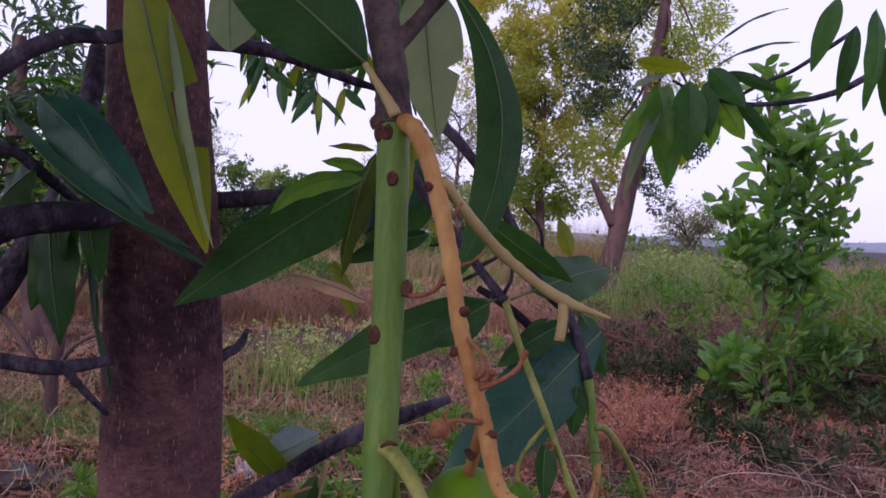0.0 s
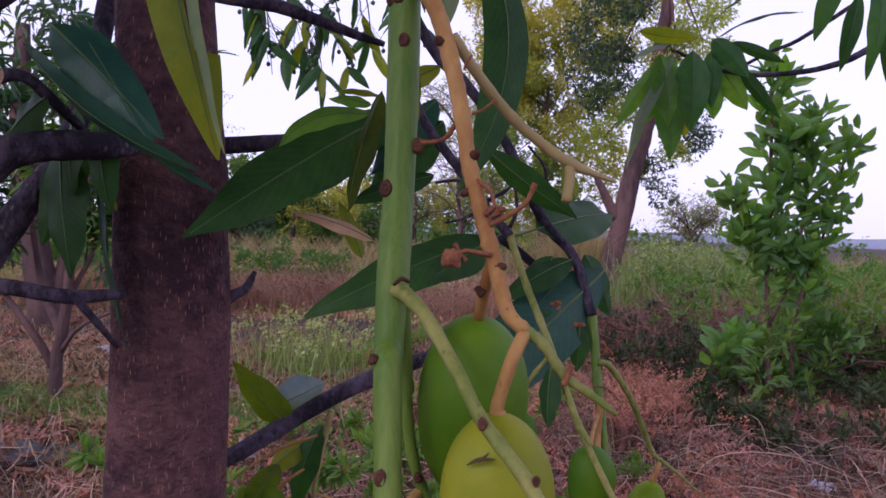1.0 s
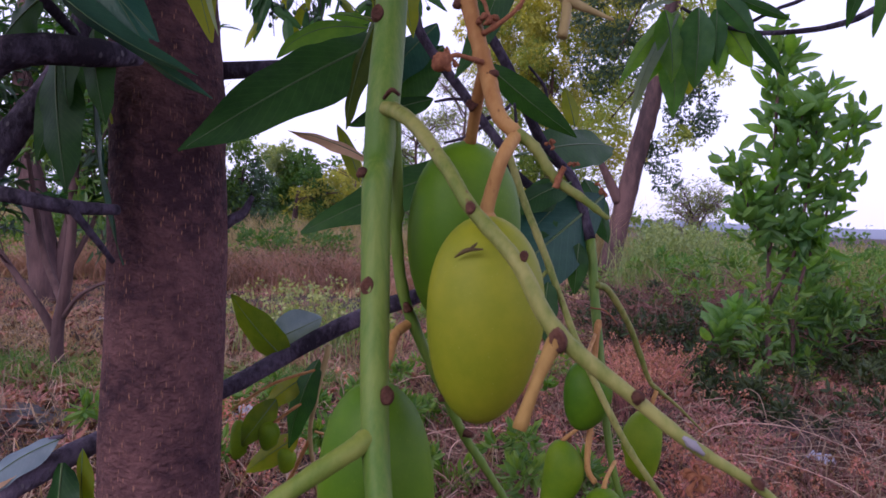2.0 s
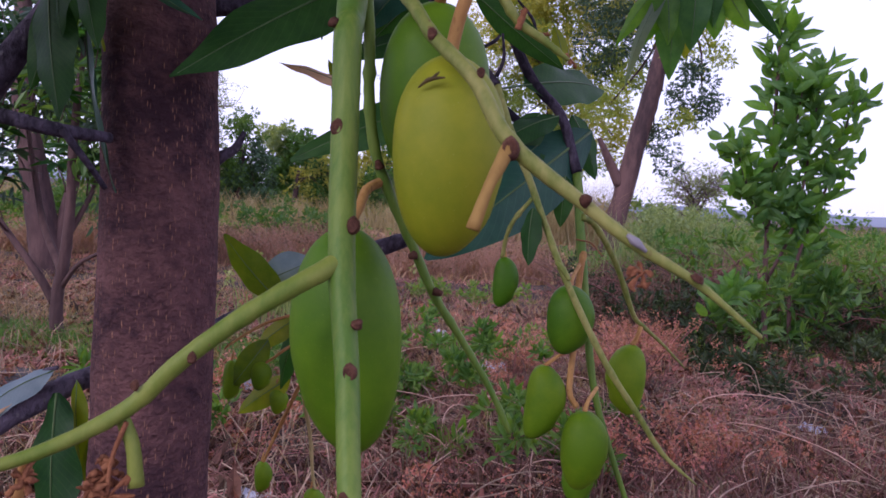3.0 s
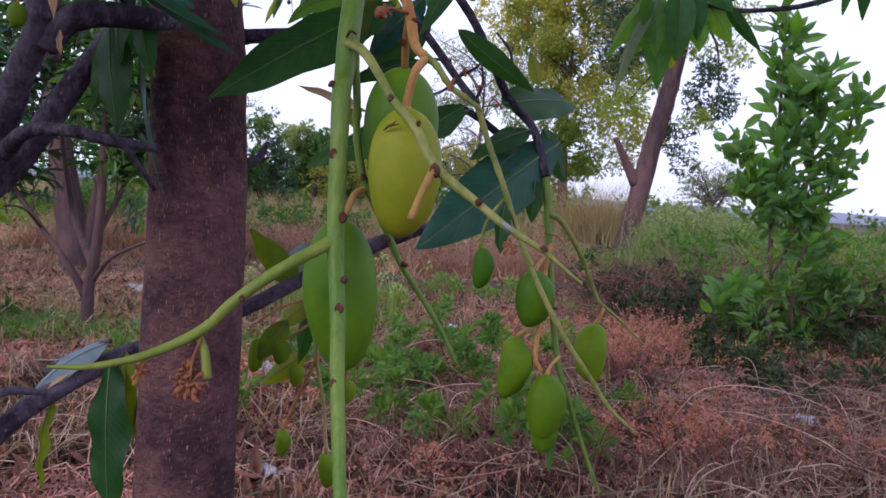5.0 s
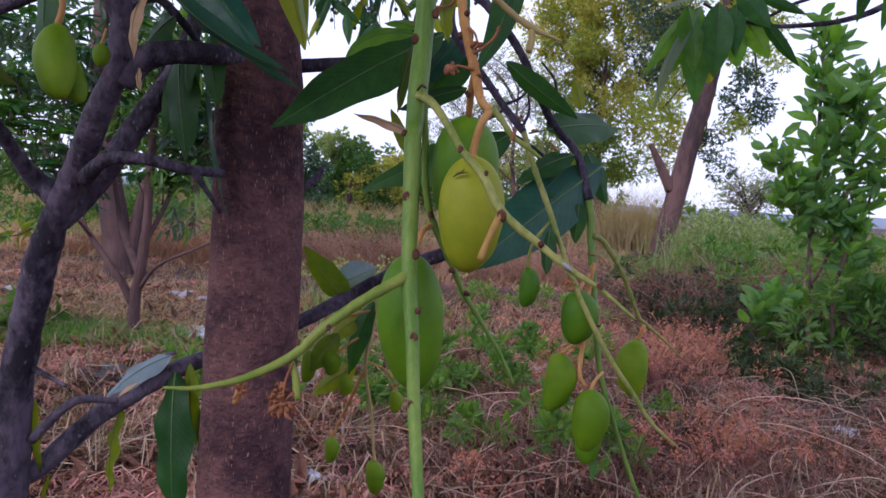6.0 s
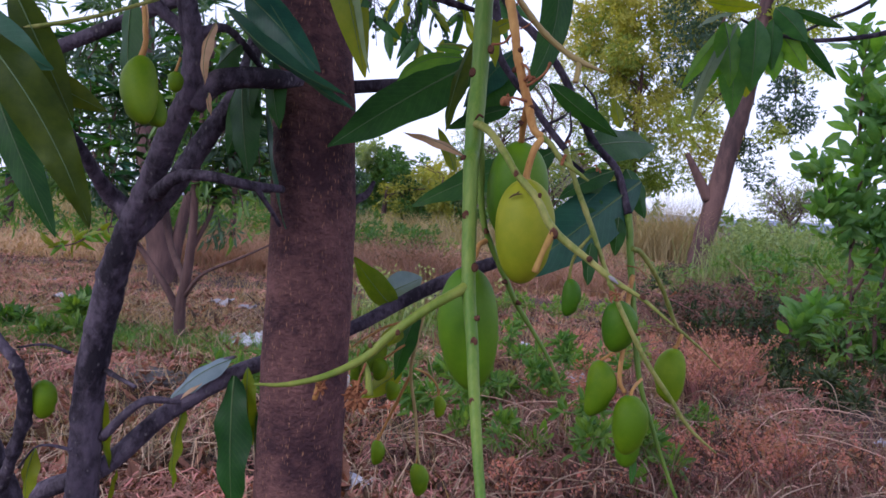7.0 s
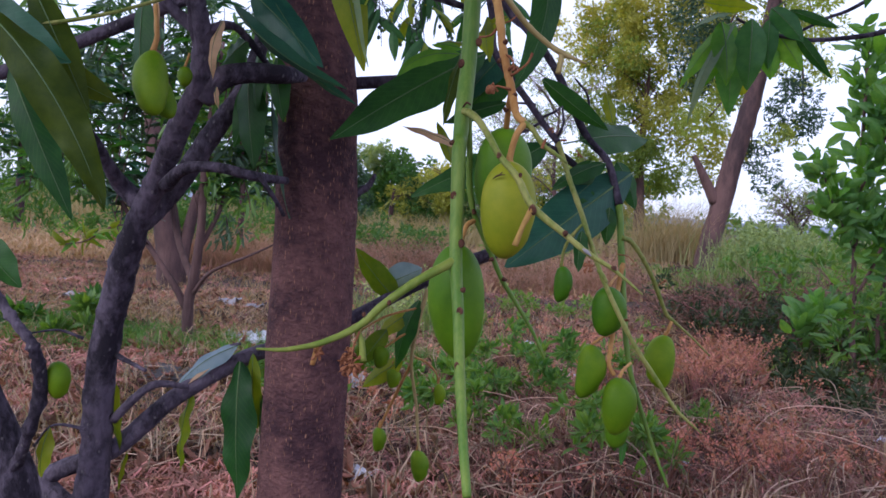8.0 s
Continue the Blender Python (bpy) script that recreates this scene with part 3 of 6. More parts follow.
def weed_top(x, y):
    """How tall the growth stands: low in front of the leaning tree, up to the chest beside it."""
    right = min(1.0, max(0.0, (x - (0.30 + 0.158 * y)) / 0.5))
    return 0.18 + (0.38 + 0.040 * max(0.0, y - 10)) * right


band_c = [(1.3 + rw.rand() * 11.0, 11.5 + rw.rand() * 7.0, rw.rand()) for _ in range(260)]
band_c = [(x, y, weed_top(x, y) * (0.2 + 0.9 * h)) for x, y, h in band_c]
weed_bed("tall_weeds", 24000, 0.10, band_c, [0.10 + 0.35 * weed_top(c[0], c[1]) for c in band_c], 33, M_WEED, "dense tall green weeds at the field edge")
pl = [(1.0 + rs0.rand() * 12, 11.5 + rs0.rand() * 8, 0.0) for _ in range(9000)]
blades("tall_weed_stems", pl, [weed_top(p[0], p[1]) * (0.5 + 0.8 * rs0.rand()) for p in pl], 0.018, M_WEED, "upright green weed stems", "weeds", 0.3, 53, segs=3)
pl = [(0.8 + rs0.rand() * 10, 10.8 + rs0.rand() * 6, 0.0) for _ in range(5000)]
blades("dead_weeds", pl, [weed_top(p[0], p[1]) * (0.5 + 0.7 * rs0.rand()) for p in pl], 0.014, M_DEADWEED, "dead brown stalks standing among the green weeds", "dry plants", 0.4, 57, segs=3)
pl = [(0.8 + rs0.rand() * 10, 11.0 + rs0.rand() * 6, 0.0) for _ in range(2500)]
blades("dry_stalks", pl, [weed_top(p[0], p[1]) * (0.6 + 0.9 * rs0.rand()) for p in pl], 0.012, M_REED, "tan dry stalks standing among the green weeds", "dry grass", 0.4, 58, segs=3)
spike_at = (3.55, 14.000, 0.708)
pl = [(spike_at[0] + rs0.normal() * 0.5, 14.0 + rs0.normal() * 0.6, 0.0) for _ in range(1500)]
blades("flowering_weeds", pl, 0.6 + 0.75 * rs0.rand(len(pl)), 0.016, M_SPIKE, "tall pale grey-green flowering weeds", "weeds", 0.25, 55, segs=3)
v, f = leaf_cloud([(x, y, 0.55 + 0.7 * rs0.rand()) for x, y, z in pl[:160]], [0.11] * 160, 5000, 0.06, 56, slim=0.6, hollow=0.0)
tagged(mesh_part("flowering_weeds", v, f, M_SPIKE, smooth=False), "pale feathery seed spikes of tall weeds", "weeds", kind="stuff")
pl = [(-1.45 + rs0.normal() * 0.35, 6.6 + rs0.normal() * 0.4, 0.0) for _ in range(420)]
blades("flowering_weeds", pl, 0.25 + 0.35 * rs0.rand(len(pl)), 0.012, M_SPIKE, "pale green flowering weeds in the dry field", "weeds", 0.3, 66, segs=3)
v, f = leaf_cloud([(x, y, 0.3 + 0.3 * rs0.rand()) for x, y, z in pl[:70]], [0.05] * 70, 900, 0.035, 67, slim=0.6, hollow=0.0)
tagged(mesh_part("flowering_weeds", v, f, M_SPIKE, smooth=False), "pale seed tufts on flowering weeds", "weeds", kind="stuff")
left_c = [(-9 + rw.rand() * 7.9, 5.0 + rw.normal() * 0.16, 0.02) for _ in range(60)]
pl = [(c[0] + rs0.normal() * 0.25, c[1] + rs0.normal() * 0.2, 0.0) for c in left_c for _ in range(340)]
blades("grass_strip", pl, 0.06 + 0.12 * rs0.rand(len(pl)), 0.009, M_WEED, "strip of short green grass across the field", "grass", 0.8, 54)
left_c = [(-14 + rw.rand() * 15.0, 13.5 + rw.rand() * 8, 0.05) for _ in range(70)]
weed_bed("field_weeds", 6000, 0.10, left_c, [0.3 + 0.4 * rw.rand() for _ in left_c], 34, M_WEED, "patches of green growth far in the field")
shrub_c = [(-17 + rw.rand() * 13.5, 13.5 + rw.rand() * 6, 0.15 + 0.55 * rw.rand()) for _ in range(110)]
weed_bed("field_shrubs", 12000, 0.13, shrub_c, [0.3 + 0.35 * rw.rand() for _ in shrub_c], 75, M_CROWN, "low green shrubs along the far side of the field")
for i, (px_w, nw) in enumerate((((-3.750, 4.793, 0.120), 260), ((-3.879, 5.162, 0.100), 160), ((-4.439, 4.925, 0.100), 160))):
    weed_bed("weed_clump", nw, 0.12, [px_w], [0.22], 38 + i, M_CROWN, "low dark green leafy weed in the field")
under_c = [(3.7 + rw.normal() * 0.8, 7.6 + rw.normal() * 0.8, 0.1 + 0.7 * rw.rand()) for _ in range(50)]
weed_bed("undergrowth", 5200, 0.09, under_c, [0.2 + 0.25 * rw.rand() for _ in under_c], 35, M_CROWN, "dark green undergrowth around the leafy sapling")


bush_c = [(2.757, 6.500, 0.465), (2.562, 6.400, 0.223), (2.852, 6.600, 0.852), (2.363, 6.600, 0.119), (2.755, 6.300, 0.115), (2.048, 6.200, 0.309), (2.979, 6.400, 0.497), (2.461, 6.600, 0.626), (2.656, 6.600, 1.034)]
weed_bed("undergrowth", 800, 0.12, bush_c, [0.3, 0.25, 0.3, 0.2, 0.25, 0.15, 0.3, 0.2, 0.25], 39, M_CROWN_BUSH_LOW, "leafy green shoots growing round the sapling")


def build_brush():
    rs = np.random.RandomState(41)
    v, f = [], []
    for _ in range(480):
        x, y = 1.1 + rs.rand() * 4.6, 8.6 + rs.normal() * 0.8
        z = ground_height(x, y)
        a = rs.rand() * 6.283
        l = 0.35 + rs.rand() * 0.75
        pts = [(x, y, z), (x + math.cos(a) * l * 0.4, y + math.sin(a) * l * 0.4, z + l * 0.35), (x + math.cos(a) * l, y + math.sin(a) * l, z + l * (0.25 + 0.4 * rs.rand()))]
        tv, tf = tube_data(pts, [0.008, 0.006, 0.002], 4, 3, 0.0)
        k = len(v)
        v += tv
        f += [tuple(i + k for i in q) for q in tf]
    return tagged(mesh_part("brush_pile", v, f, M_DEADWEED), "heap of tangled dry brown brushwood", "brushwood", kind="stuff")


build_brush()
# dark-coloured weeds fill the shadow zone of the bank
bank_c = [(0.9 + 0.35 * rw.rand() + rw.rand() * 4.2, 6.5 + rw.rand() * 3.4, 0.06 + 0.34 * rw.rand()) for _ in range(170)]
weed_bed("bank_weeds", 15000, 0.06, bank_c, [0.14 + 0.16 * rw.rand() for _ in bank_c], 68, M_BANKLEAF, "green and brown weeds over the brushwood bank, darkened for its shade")
weed_bed("bank_weeds", 9000, 0.05, bank_c[::-2], [0.2 + 0.2 * rw.rand() for _ in bank_c[::-2]], 69, M_DEADWEED, "withered brown leaves over the brushwood bank")

low_c = [(1.7 + rw.rand() * 1.9, 4.7 + rw.rand() * 2.0, 0.02 + 0.16 * rw.rand()) for _ in range(70)]
weed_bed("low_weeds", 6000, 0.06, low_c, [0.10 + 0.13 * rw.rand() for _ in low_c], 74, M_BANKLEAF, "low dark green weeds in front of the sapling")


def dry_tufts():
    """Branching dead plants with tufts of orange-brown seed heads."""
    rs = np.random.RandomState(70)
    v, f, c = [], [], []
    for x, y, z in scatter(70, 72, 3.2, 5.9, 1.1, lambda x, y: x < 1.7, 0.05, 0.55, -0.1):
        tall = 0.14 + 0.26 * rs.rand()
        for _ in range(6):
            a, l = rs.rand() * 6.283, tall * (0.6 + 0.5 * rs.rand())
            m = (x + math.cos(a) * l * 0.2, y + math.sin(a) * l * 0.2, z + l * 0.6)
            e = (x + math.cos(a) * l * 0.55, y + math.sin(a) * l * 0.55, z + l)
            tv, tf = tube_data([(x, y, z), m, e], [0.003, 0.0024, 0.0012], 4, 3, 0.0)
            k = len(v)
            v += tv
            f += [tuple(i + k for i in q) for q in tf]
            c += [e, ((m[0] + e[0]) / 2, (m[1] + e[1]) / 2, (m[2] + e[2]) / 2 + 0.02)]
    tagged(mesh_part("dry_tuft_stems", v, f, M_STRAW), "thin branching stems of dead plants", "dry plants", kind="stuff")
    v, f = leaf_cloud(c, [0.022] * len(c), 7500, 0.018, 73, slim=0.6, hollow=0.0)
    tagged(mesh_part("dry_tuft_heads", v, f, M_SEED, smooth=False), "orange-brown seed heads of dead plants", "dry plants", kind="stuff")


dry_tufts()


def broad_weed(at, leaves, seed):
    """A small weed of a few broad upright leaves."""
    ob = thing("broad_leaf_weed", at, "small weed with upright broad green leaves", "weed", "broad-leaved weeds")
    rs = random.Random(seed)
    for i in range(leaves):
        a = Vector(at) + Vector((rs.uniform(-0.03, 0.03), rs.uniform(-0.03, 0.03), 0))
        d = Vector((rs.uniform(-0.4, 0.4), rs.uniform(-0.3, 0.3), 1)).normalized()
        leaf(ob, a, a + d * rs.uniform(0.12, 0.2), 0.05, M_LEAF_BRIGHT if i % 2 == 0 else M_LEAF_MID, rs.uniform(-25, 25), 0.06, 0.25, 0.06, 0.9, seed=seed + i)


for i, p in enumerate(((0.017, 3.408, 0.01), (0.456, 2.941, 0.01), (-0.112, 3.406, 0.01))):
    broad_weed(p, (2, 2, 4)[i], 500 + 10 * i)

def dry_bank():
    """The bank of tall dry grass across the middle of the field."""
    pl = []
    while len(pl) < 15000:
        x, y = -7.5 + rs0.rand() * 8.6, 10.6 + rs0.rand() * 3.2
        if noise.noise(Vector((x * 0.9, y * 0.9, 3))) > -0.25 + 0.5 * (rs0.rand() - 0.5):
            pl.append((x, y, 0.0))
    tall = [(0.35 + 0.5 * rs0.rand()) * (0.8 + 0.5 * noise.noise(Vector((p[0] * 0.6, p[1], 9)))) for p in pl]
    blades("dry_bank_grass", pl, tall, 0.014, M_DRYBANK, "bank of tall reddish dry grass across the field", "dry grass", 0.7, 59, segs=3)
    c = [(p[0], p[1], t * 0.85) for p, t in zip(pl[:420], tall[:420])]
    v, f = leaf_cloud(c, [0.10] * len(c), 6000, 0.05, 60, slim=0.5, hollow=0.0)
    return tagged(mesh_part("dry_bank_heads", v, f, M_DRYBANK, smooth=False), "reddish-brown seed heads over the dry bank", "dry plants", kind="stuff")


dry_bank()


def long_stems():
    """Long arched dead stems lying tangled over the litter."""
    rs = np.random.RandomState(64)
    v, f = [], []
    for x, y, z in scatter(230, 65, 2.6, 5.2, 0.9, dry_part, -0.15, 0.62, 0.4):
        a, l, h = rs.rand() * 6.283, 0.35 + 0.75 * rs.rand(), 0.03 + 0.16 * rs.rand() ** 2
        dx, dy, b = math.cos(a) * l / 2, math.sin(a) * l / 2, rs.normal() * 0.25
        pts = [(x - dx, y - dy, z + 0.01), (x - dx * 0.4 - dy * b, y - dy * 0.4 + dx * b, z + h), (x + dx * 0.4 - dy * b, y + dy * 0.4 + dx * b, z + h * 1.1), (x + dx, y + dy, z + 0.02 + h * rs.rand())]
        tv, tf = tube_data(pts, [0.0032, 0.003, 0.0026, 0.0014], 5, 4, 0.0)
        k = len(v)
        v += tv
        f += [tuple(i + k for i in q) for q in tf]
    return tagged(mesh_part("fallen_stems", v, f, M_PALESTRAW), "long arched dead stems tangled over the litter", "dry plants", kind="stuff")


long_stems()

# tall tan reeds by the far tree and along the far edge of the field
pl = [(2.75 + rs0.normal() * 0.62, 23.2 + rs0.normal() * 0.5, 0.0) for _ in range(1500)]
blades("tall_reeds", pl, 1.0 + 1.5 * rs0.rand(len(pl)), 0.017, M_REED, "tall clump of tan feathery grass beside the far tree", "grass clump", 0.55, 51, segs=3)
pl = [(-24 + rs0.rand() * 50, 22 + rs0.rand() * 5, 0.0) for _ in range(12000)]
blades("field_edge_grass", pl, 0.6 + 0.7 * rs0.rand(len(pl)), 0.03, M_REED, "tan grass along the far edge of the field", "grass", 0.5, 52)


# ---- far woods and haze ----
def build_far_woods():
    rs = np.random.RandomState(61)
    c, r = [], []
    for i in range(230):
        x = -70 + rs.rand() * 150
        y = 42 + rs.rand() * 16
        if 6 < x < 34 and rs.rand() < 0.7:
            continue
        h = 1.0 + rs.rand() ** 2 * (7.5 if x < 4 else 1.8)
        for _ in range(3):
            c.append((x + rs.normal() * 1.2, y + rs.normal(), h * rs.rand()))
            r.append(0.9 + rs.rand() * 1.3)
    v, f = leaf_cloud(c, r, 70000, 0.34, 62, slim=0.6, hollow=0.3, sub=5)
    return tagged(mesh_part("far_woods", v, f, M_CROWN, smooth=False), "distant green treeline beyond the field", "trees", kind="stuff")


build_far_woods()


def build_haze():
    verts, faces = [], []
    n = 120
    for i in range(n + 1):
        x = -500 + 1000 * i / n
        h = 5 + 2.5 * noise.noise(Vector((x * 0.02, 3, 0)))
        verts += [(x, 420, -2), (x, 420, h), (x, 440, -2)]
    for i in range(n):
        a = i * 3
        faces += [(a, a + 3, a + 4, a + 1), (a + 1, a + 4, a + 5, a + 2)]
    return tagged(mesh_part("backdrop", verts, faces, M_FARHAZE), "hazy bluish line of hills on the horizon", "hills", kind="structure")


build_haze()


# ---- trees ----
def far_tree(base, path, radii, clumps, count, size, mats, seed, label, limbs=6, limb_len=1.6):
    tree = thing("tree", base, label, "tree")
    tube("trunk", path, radii, M_FARBARK, tree, "", 12, 6, 0.12, seed)
    rs = random.Random(seed)
    for i in range(limbs):
        c = Vector(clumps[i % len(clumps)][0])
        s = Vector(path[-1]).lerp(Vector(path[len(path) // 2]), rs.random() * 0.6)
        mid = (s + c) * 0.5 + Vector((rs.uniform(-.3, .3), rs.uniform(-.3, .3), rs.uniform(0, .3)))
        tube("limb", [s, mid, c], [radii[-1] * 0.5, radii[-1] * 0.3, 0.02], M_FARBARK, tree, "", 7, 4, 0.08, i)
    for j, m in enumerate(mats):
        part_c = [c for k, c in enumerate(clumps) if k % len(mats) == j]
        crown("crown", [c for c, _ in part_c], [r * 1.15 for _, r in part_c], count // len(mats), size, m, tree, seed + j, hollow=0.3, sub=26)
    return tree


# the leaning tree beyond the field edge
leaning_tree = far_tree((3.43, 21.9, 0), [(3.512, 21.900, -0.168), (3.764, 21.900, 1.316), (4.147, 21.900, 3.269), (4.520, 21.900, 5.031), (4.767, 21.900, 6.764), (5.026, 21.900, 9.243)], [0.34, 0.29, 0.27, 0.25, 0.2, 0.12],
         [((4.964, 22.000, 6.478), 1.0), ((5.850, 22.000, 4.772), 0.8), ((5.343, 23.000, 8.671), 1.6), ((3.622, 23.000, 8.337), 1.5), ((5.963, 22.000, 7.118), 0.9), ((4.683, 22.500, 3.506), 0.5), ((3.428, 23.000, 4.343), 0.9), ((3.538, 23.000, 6.186), 1.0), ((6.0, 22.0, 5.9), 0.6), ((5.1, 22.2, 2.7), 0.45), ((5.4, 22.0, 3.9), 0.5)],
         16500, 0.14, [M_CROWN_OLIVE, M_CROWN_BLUE], 71, "leaning brown-trunked tree with a sparse dark crown", 9)
tube("side_stem", [(3.70, 21.850, 1.90), (3.42, 21.750, 2.40), (3.20, 21.650, 2.80), (2.994, 21.600, 3.163)], [0.17, 0.14, 0.11, 0.07], M_FARBARK, leaning_tree, "short broken side stem", 10)

# the yellowish tree behind it
yt = [((-0.237, 26.000, 6.542), 0.9), ((3.702, 27.000, 6.247), 1.3), ((1.324, 25.500, 7.038), 0.9), ((4.269, 27.000, 3.706), 1.0), ((-0.016, 27.000, 3.118), 0.9), ((1.265, 27.000, 1.961), 0.8), ((4.102, 27.000, 8.593), 1.3), ((0.874, 26.000, 7.142), 1.5), ((1.709, 26.000, 6.013), 1.3), ((2.726, 26.000, 4.897), 1.2), ((0.659, 26.000, 4.634), 1.2), ((1.701, 26.000, 8.862), 1.6), ((3.221, 27.000, 7.607), 1.4), ((2.575, 27.000, 3.034), 1.2), ((-0.195, 27.000, 8.938), 1.4), ((2.863, 27.000, 9.939), 1.8), ((1.690, 26.000, 3.512), 0.9)]
far_tree((1.8, 26, 0), [(1.9, 26, 0), (1.9, 26, 1.5), (1.8, 26, 3.5), (1.9, 26, 6.5)], [0.2, 0.17, 0.13, 0.05], yt, 52000, 0.15, [M_CROWN_YELLOW, M_CROWN_OLIVE, M_CROWN_YELLOW], 75, "yellow-green crowned tree at the field edge", 9)


far_tree((-7.694, 30.000, 0.143), [(-5.6, 30, 0), (-5.6, 30, 1.2), (-5.5, 30, 2.6)], [0.12, 0.1, 0.05],
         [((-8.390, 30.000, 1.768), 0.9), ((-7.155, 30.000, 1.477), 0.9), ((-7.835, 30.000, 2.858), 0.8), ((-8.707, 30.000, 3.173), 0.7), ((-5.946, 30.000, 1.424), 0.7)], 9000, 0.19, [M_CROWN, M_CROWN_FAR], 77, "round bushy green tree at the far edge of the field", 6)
far_tree((-5.012, 32.000, 0.264), [(-3.2, 32, 0), (-3.2, 32, 1.2), (-3.1, 32, 2.6)], [0.12, 0.1, 0.05],
         [((-5.390, 32.000, 2.483), 0.9), ((-4.430, 32.000, 3.269), 0.9), ((-6.162, 32.000, 2.694), 0.7), ((-3.366, 32.000, 2.090), 0.9), ((-2.168, 32.000, 2.639), 0.9), ((-0.926, 32.000, 2.215), 0.9)], 9000, 0.17, [M_CROWN_YELLOW, M_CROWN], 79, "yellow-green tree at the far edge of the field", 6)


far_tree((-7.2, 27, 0), [(-7.2, 27, 0), (-7.2, 27, 0.8), (-7.1, 27, 1.9)], [0.12, 0.1, 0.05],
         [((-6.9, 27, 1.5), 0.8), ((-6.1, 27, 1.2), 0.7), ((-5.6, 27, 1.9), 0.7), ((-6.5, 27, 2.3), 0.6), ((-5.0, 27.5, 1.0), 0.7), ((-4.2, 27.5, 1.5), 0.7)], 9000, 0.15, [M_CROWN_YELLOW, M_CROWN], 83, "broad yellow-green bush beyond the dry bank", 6)
far_tree((-9.0, 26, 0), [(-9.0, 26, 0), (-9.0, 26, 1.2), (-8.8, 26, 2.6)], [0.12, 0.1, 0.05],
         [((-8.4, 26, 1.2), 0.8), ((-9.4, 26, 1.9), 0.9), ((-8.1, 26, 2.3), 0.6), ((-8.9, 26, 3.1), 0.7), ((-10.4, 26, 1.4), 0.9), ((-10.6, 26, 2.6), 0.8)], 9000, 0.16, [M_CROWN_BLUE, M_CROWN], 85, "dark green bushy tree beyond the dry bank", 6)


def twiggy_tree(base, tall, spread, seed, label):
    """A nearly bare tree: forking twigs with a few small leaves."""
    tree = thing("tree", base, label, "tree")
    rs = random.Random(seed)
    trunk = [Vector(base) + Vector((rs.uniform(-0.1, 0.1), 0, tall * k / 4)) for k in range(5)]
    tube("trunk", trunk, [0.09, 0.075, 0.06, 0.045, 0.02], M_FARBARK, tree, "", 8, 4, 0.1, seed)
    tips = []
    for i in range(15):
        s = trunk[1].lerp(trunk[4], rs.random())
        a = rs.random() * 6.283
        e = s + Vector((math.cos(a) * spread, math.sin(a) * spread * 0.5, 0.3 + rs.random() * 1.2)) * (0.5 + 0.6 * rs.random())
        m = s.lerp(e, 0.5) + Vector((0, 0, 0.15))
        tube("limb", [s, m, e], [0.03, 0.02, 0.008], M_FARBARK, tree, "", 6, 4, 0.1, i)
        tips += [m, e, s.lerp(e, 0.75)]
    v, f = [], []
    ends = []
    for q in tips:
        for _ in range(7):
            e = q + Vector((rs.uniform(-1, 1), rs.uniform(-0.6, 0.6), rs.uniform(-0.3, 1))) * 0.75
            m = q.lerp(e, 0.5) + Vector((rs.uniform(-0.1, 0.1), 0, rs.uniform(-0.1, 0.1)))
            tv, tf = tube_data([q, m, e], [0.010, 0.008, 0.004], 4, 3, 0.0)
            k = len(v)
            v += tv
            f += [tuple(i + k for i in p) for p in tf]
            ends += [tuple(m), tuple(e)]
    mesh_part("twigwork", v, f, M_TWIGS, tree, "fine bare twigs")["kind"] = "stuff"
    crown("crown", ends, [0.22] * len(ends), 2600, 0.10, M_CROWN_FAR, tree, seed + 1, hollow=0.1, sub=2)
    return tree


twiggy_tree((-0.9, 23.5, 0), 5.2, 1.5, 131, "nearly bare twiggy tree at the field edge")
twiggy_tree((-2.6, 25.5, 0), 4.2, 1.5, 137, "nearly bare twiggy tree with sparse pale leaves")
twiggy_tree((6.9, 25.5, 0), 1.7, 1.0, 145, "low sparse twiggy bush at the field edge")
twiggy_tree((-9.6, 24.5, 0), 4.0, 1.3, 141, "sparse twiggy tree rising over the bushes")


def slender_tree(base, stems, clumps, count, size, mats, seed, label, name="tree", radius=0.06):
    tree = thing(name, base, label, "tree")
    for i, (path, r) in enumerate(stems):
        tube("trunk" if i == 0 else "limb", path, r, M_FARBARK if seed % 2 else M_BARK, tree, "", 9, 5, 0.1, seed + i)
    for j, m in enumerate(mats):
        part_c = [c for k, c in enumerate(clumps) if k % len(mats) == j]
        crown("crown", [c for c, _ in part_c], [r for _, r in part_c], count // len(mats), size, m, tree, seed + j, hollow=0.3, slim=0.28, droop=0.9, sub=16, fine=True)
    return tree


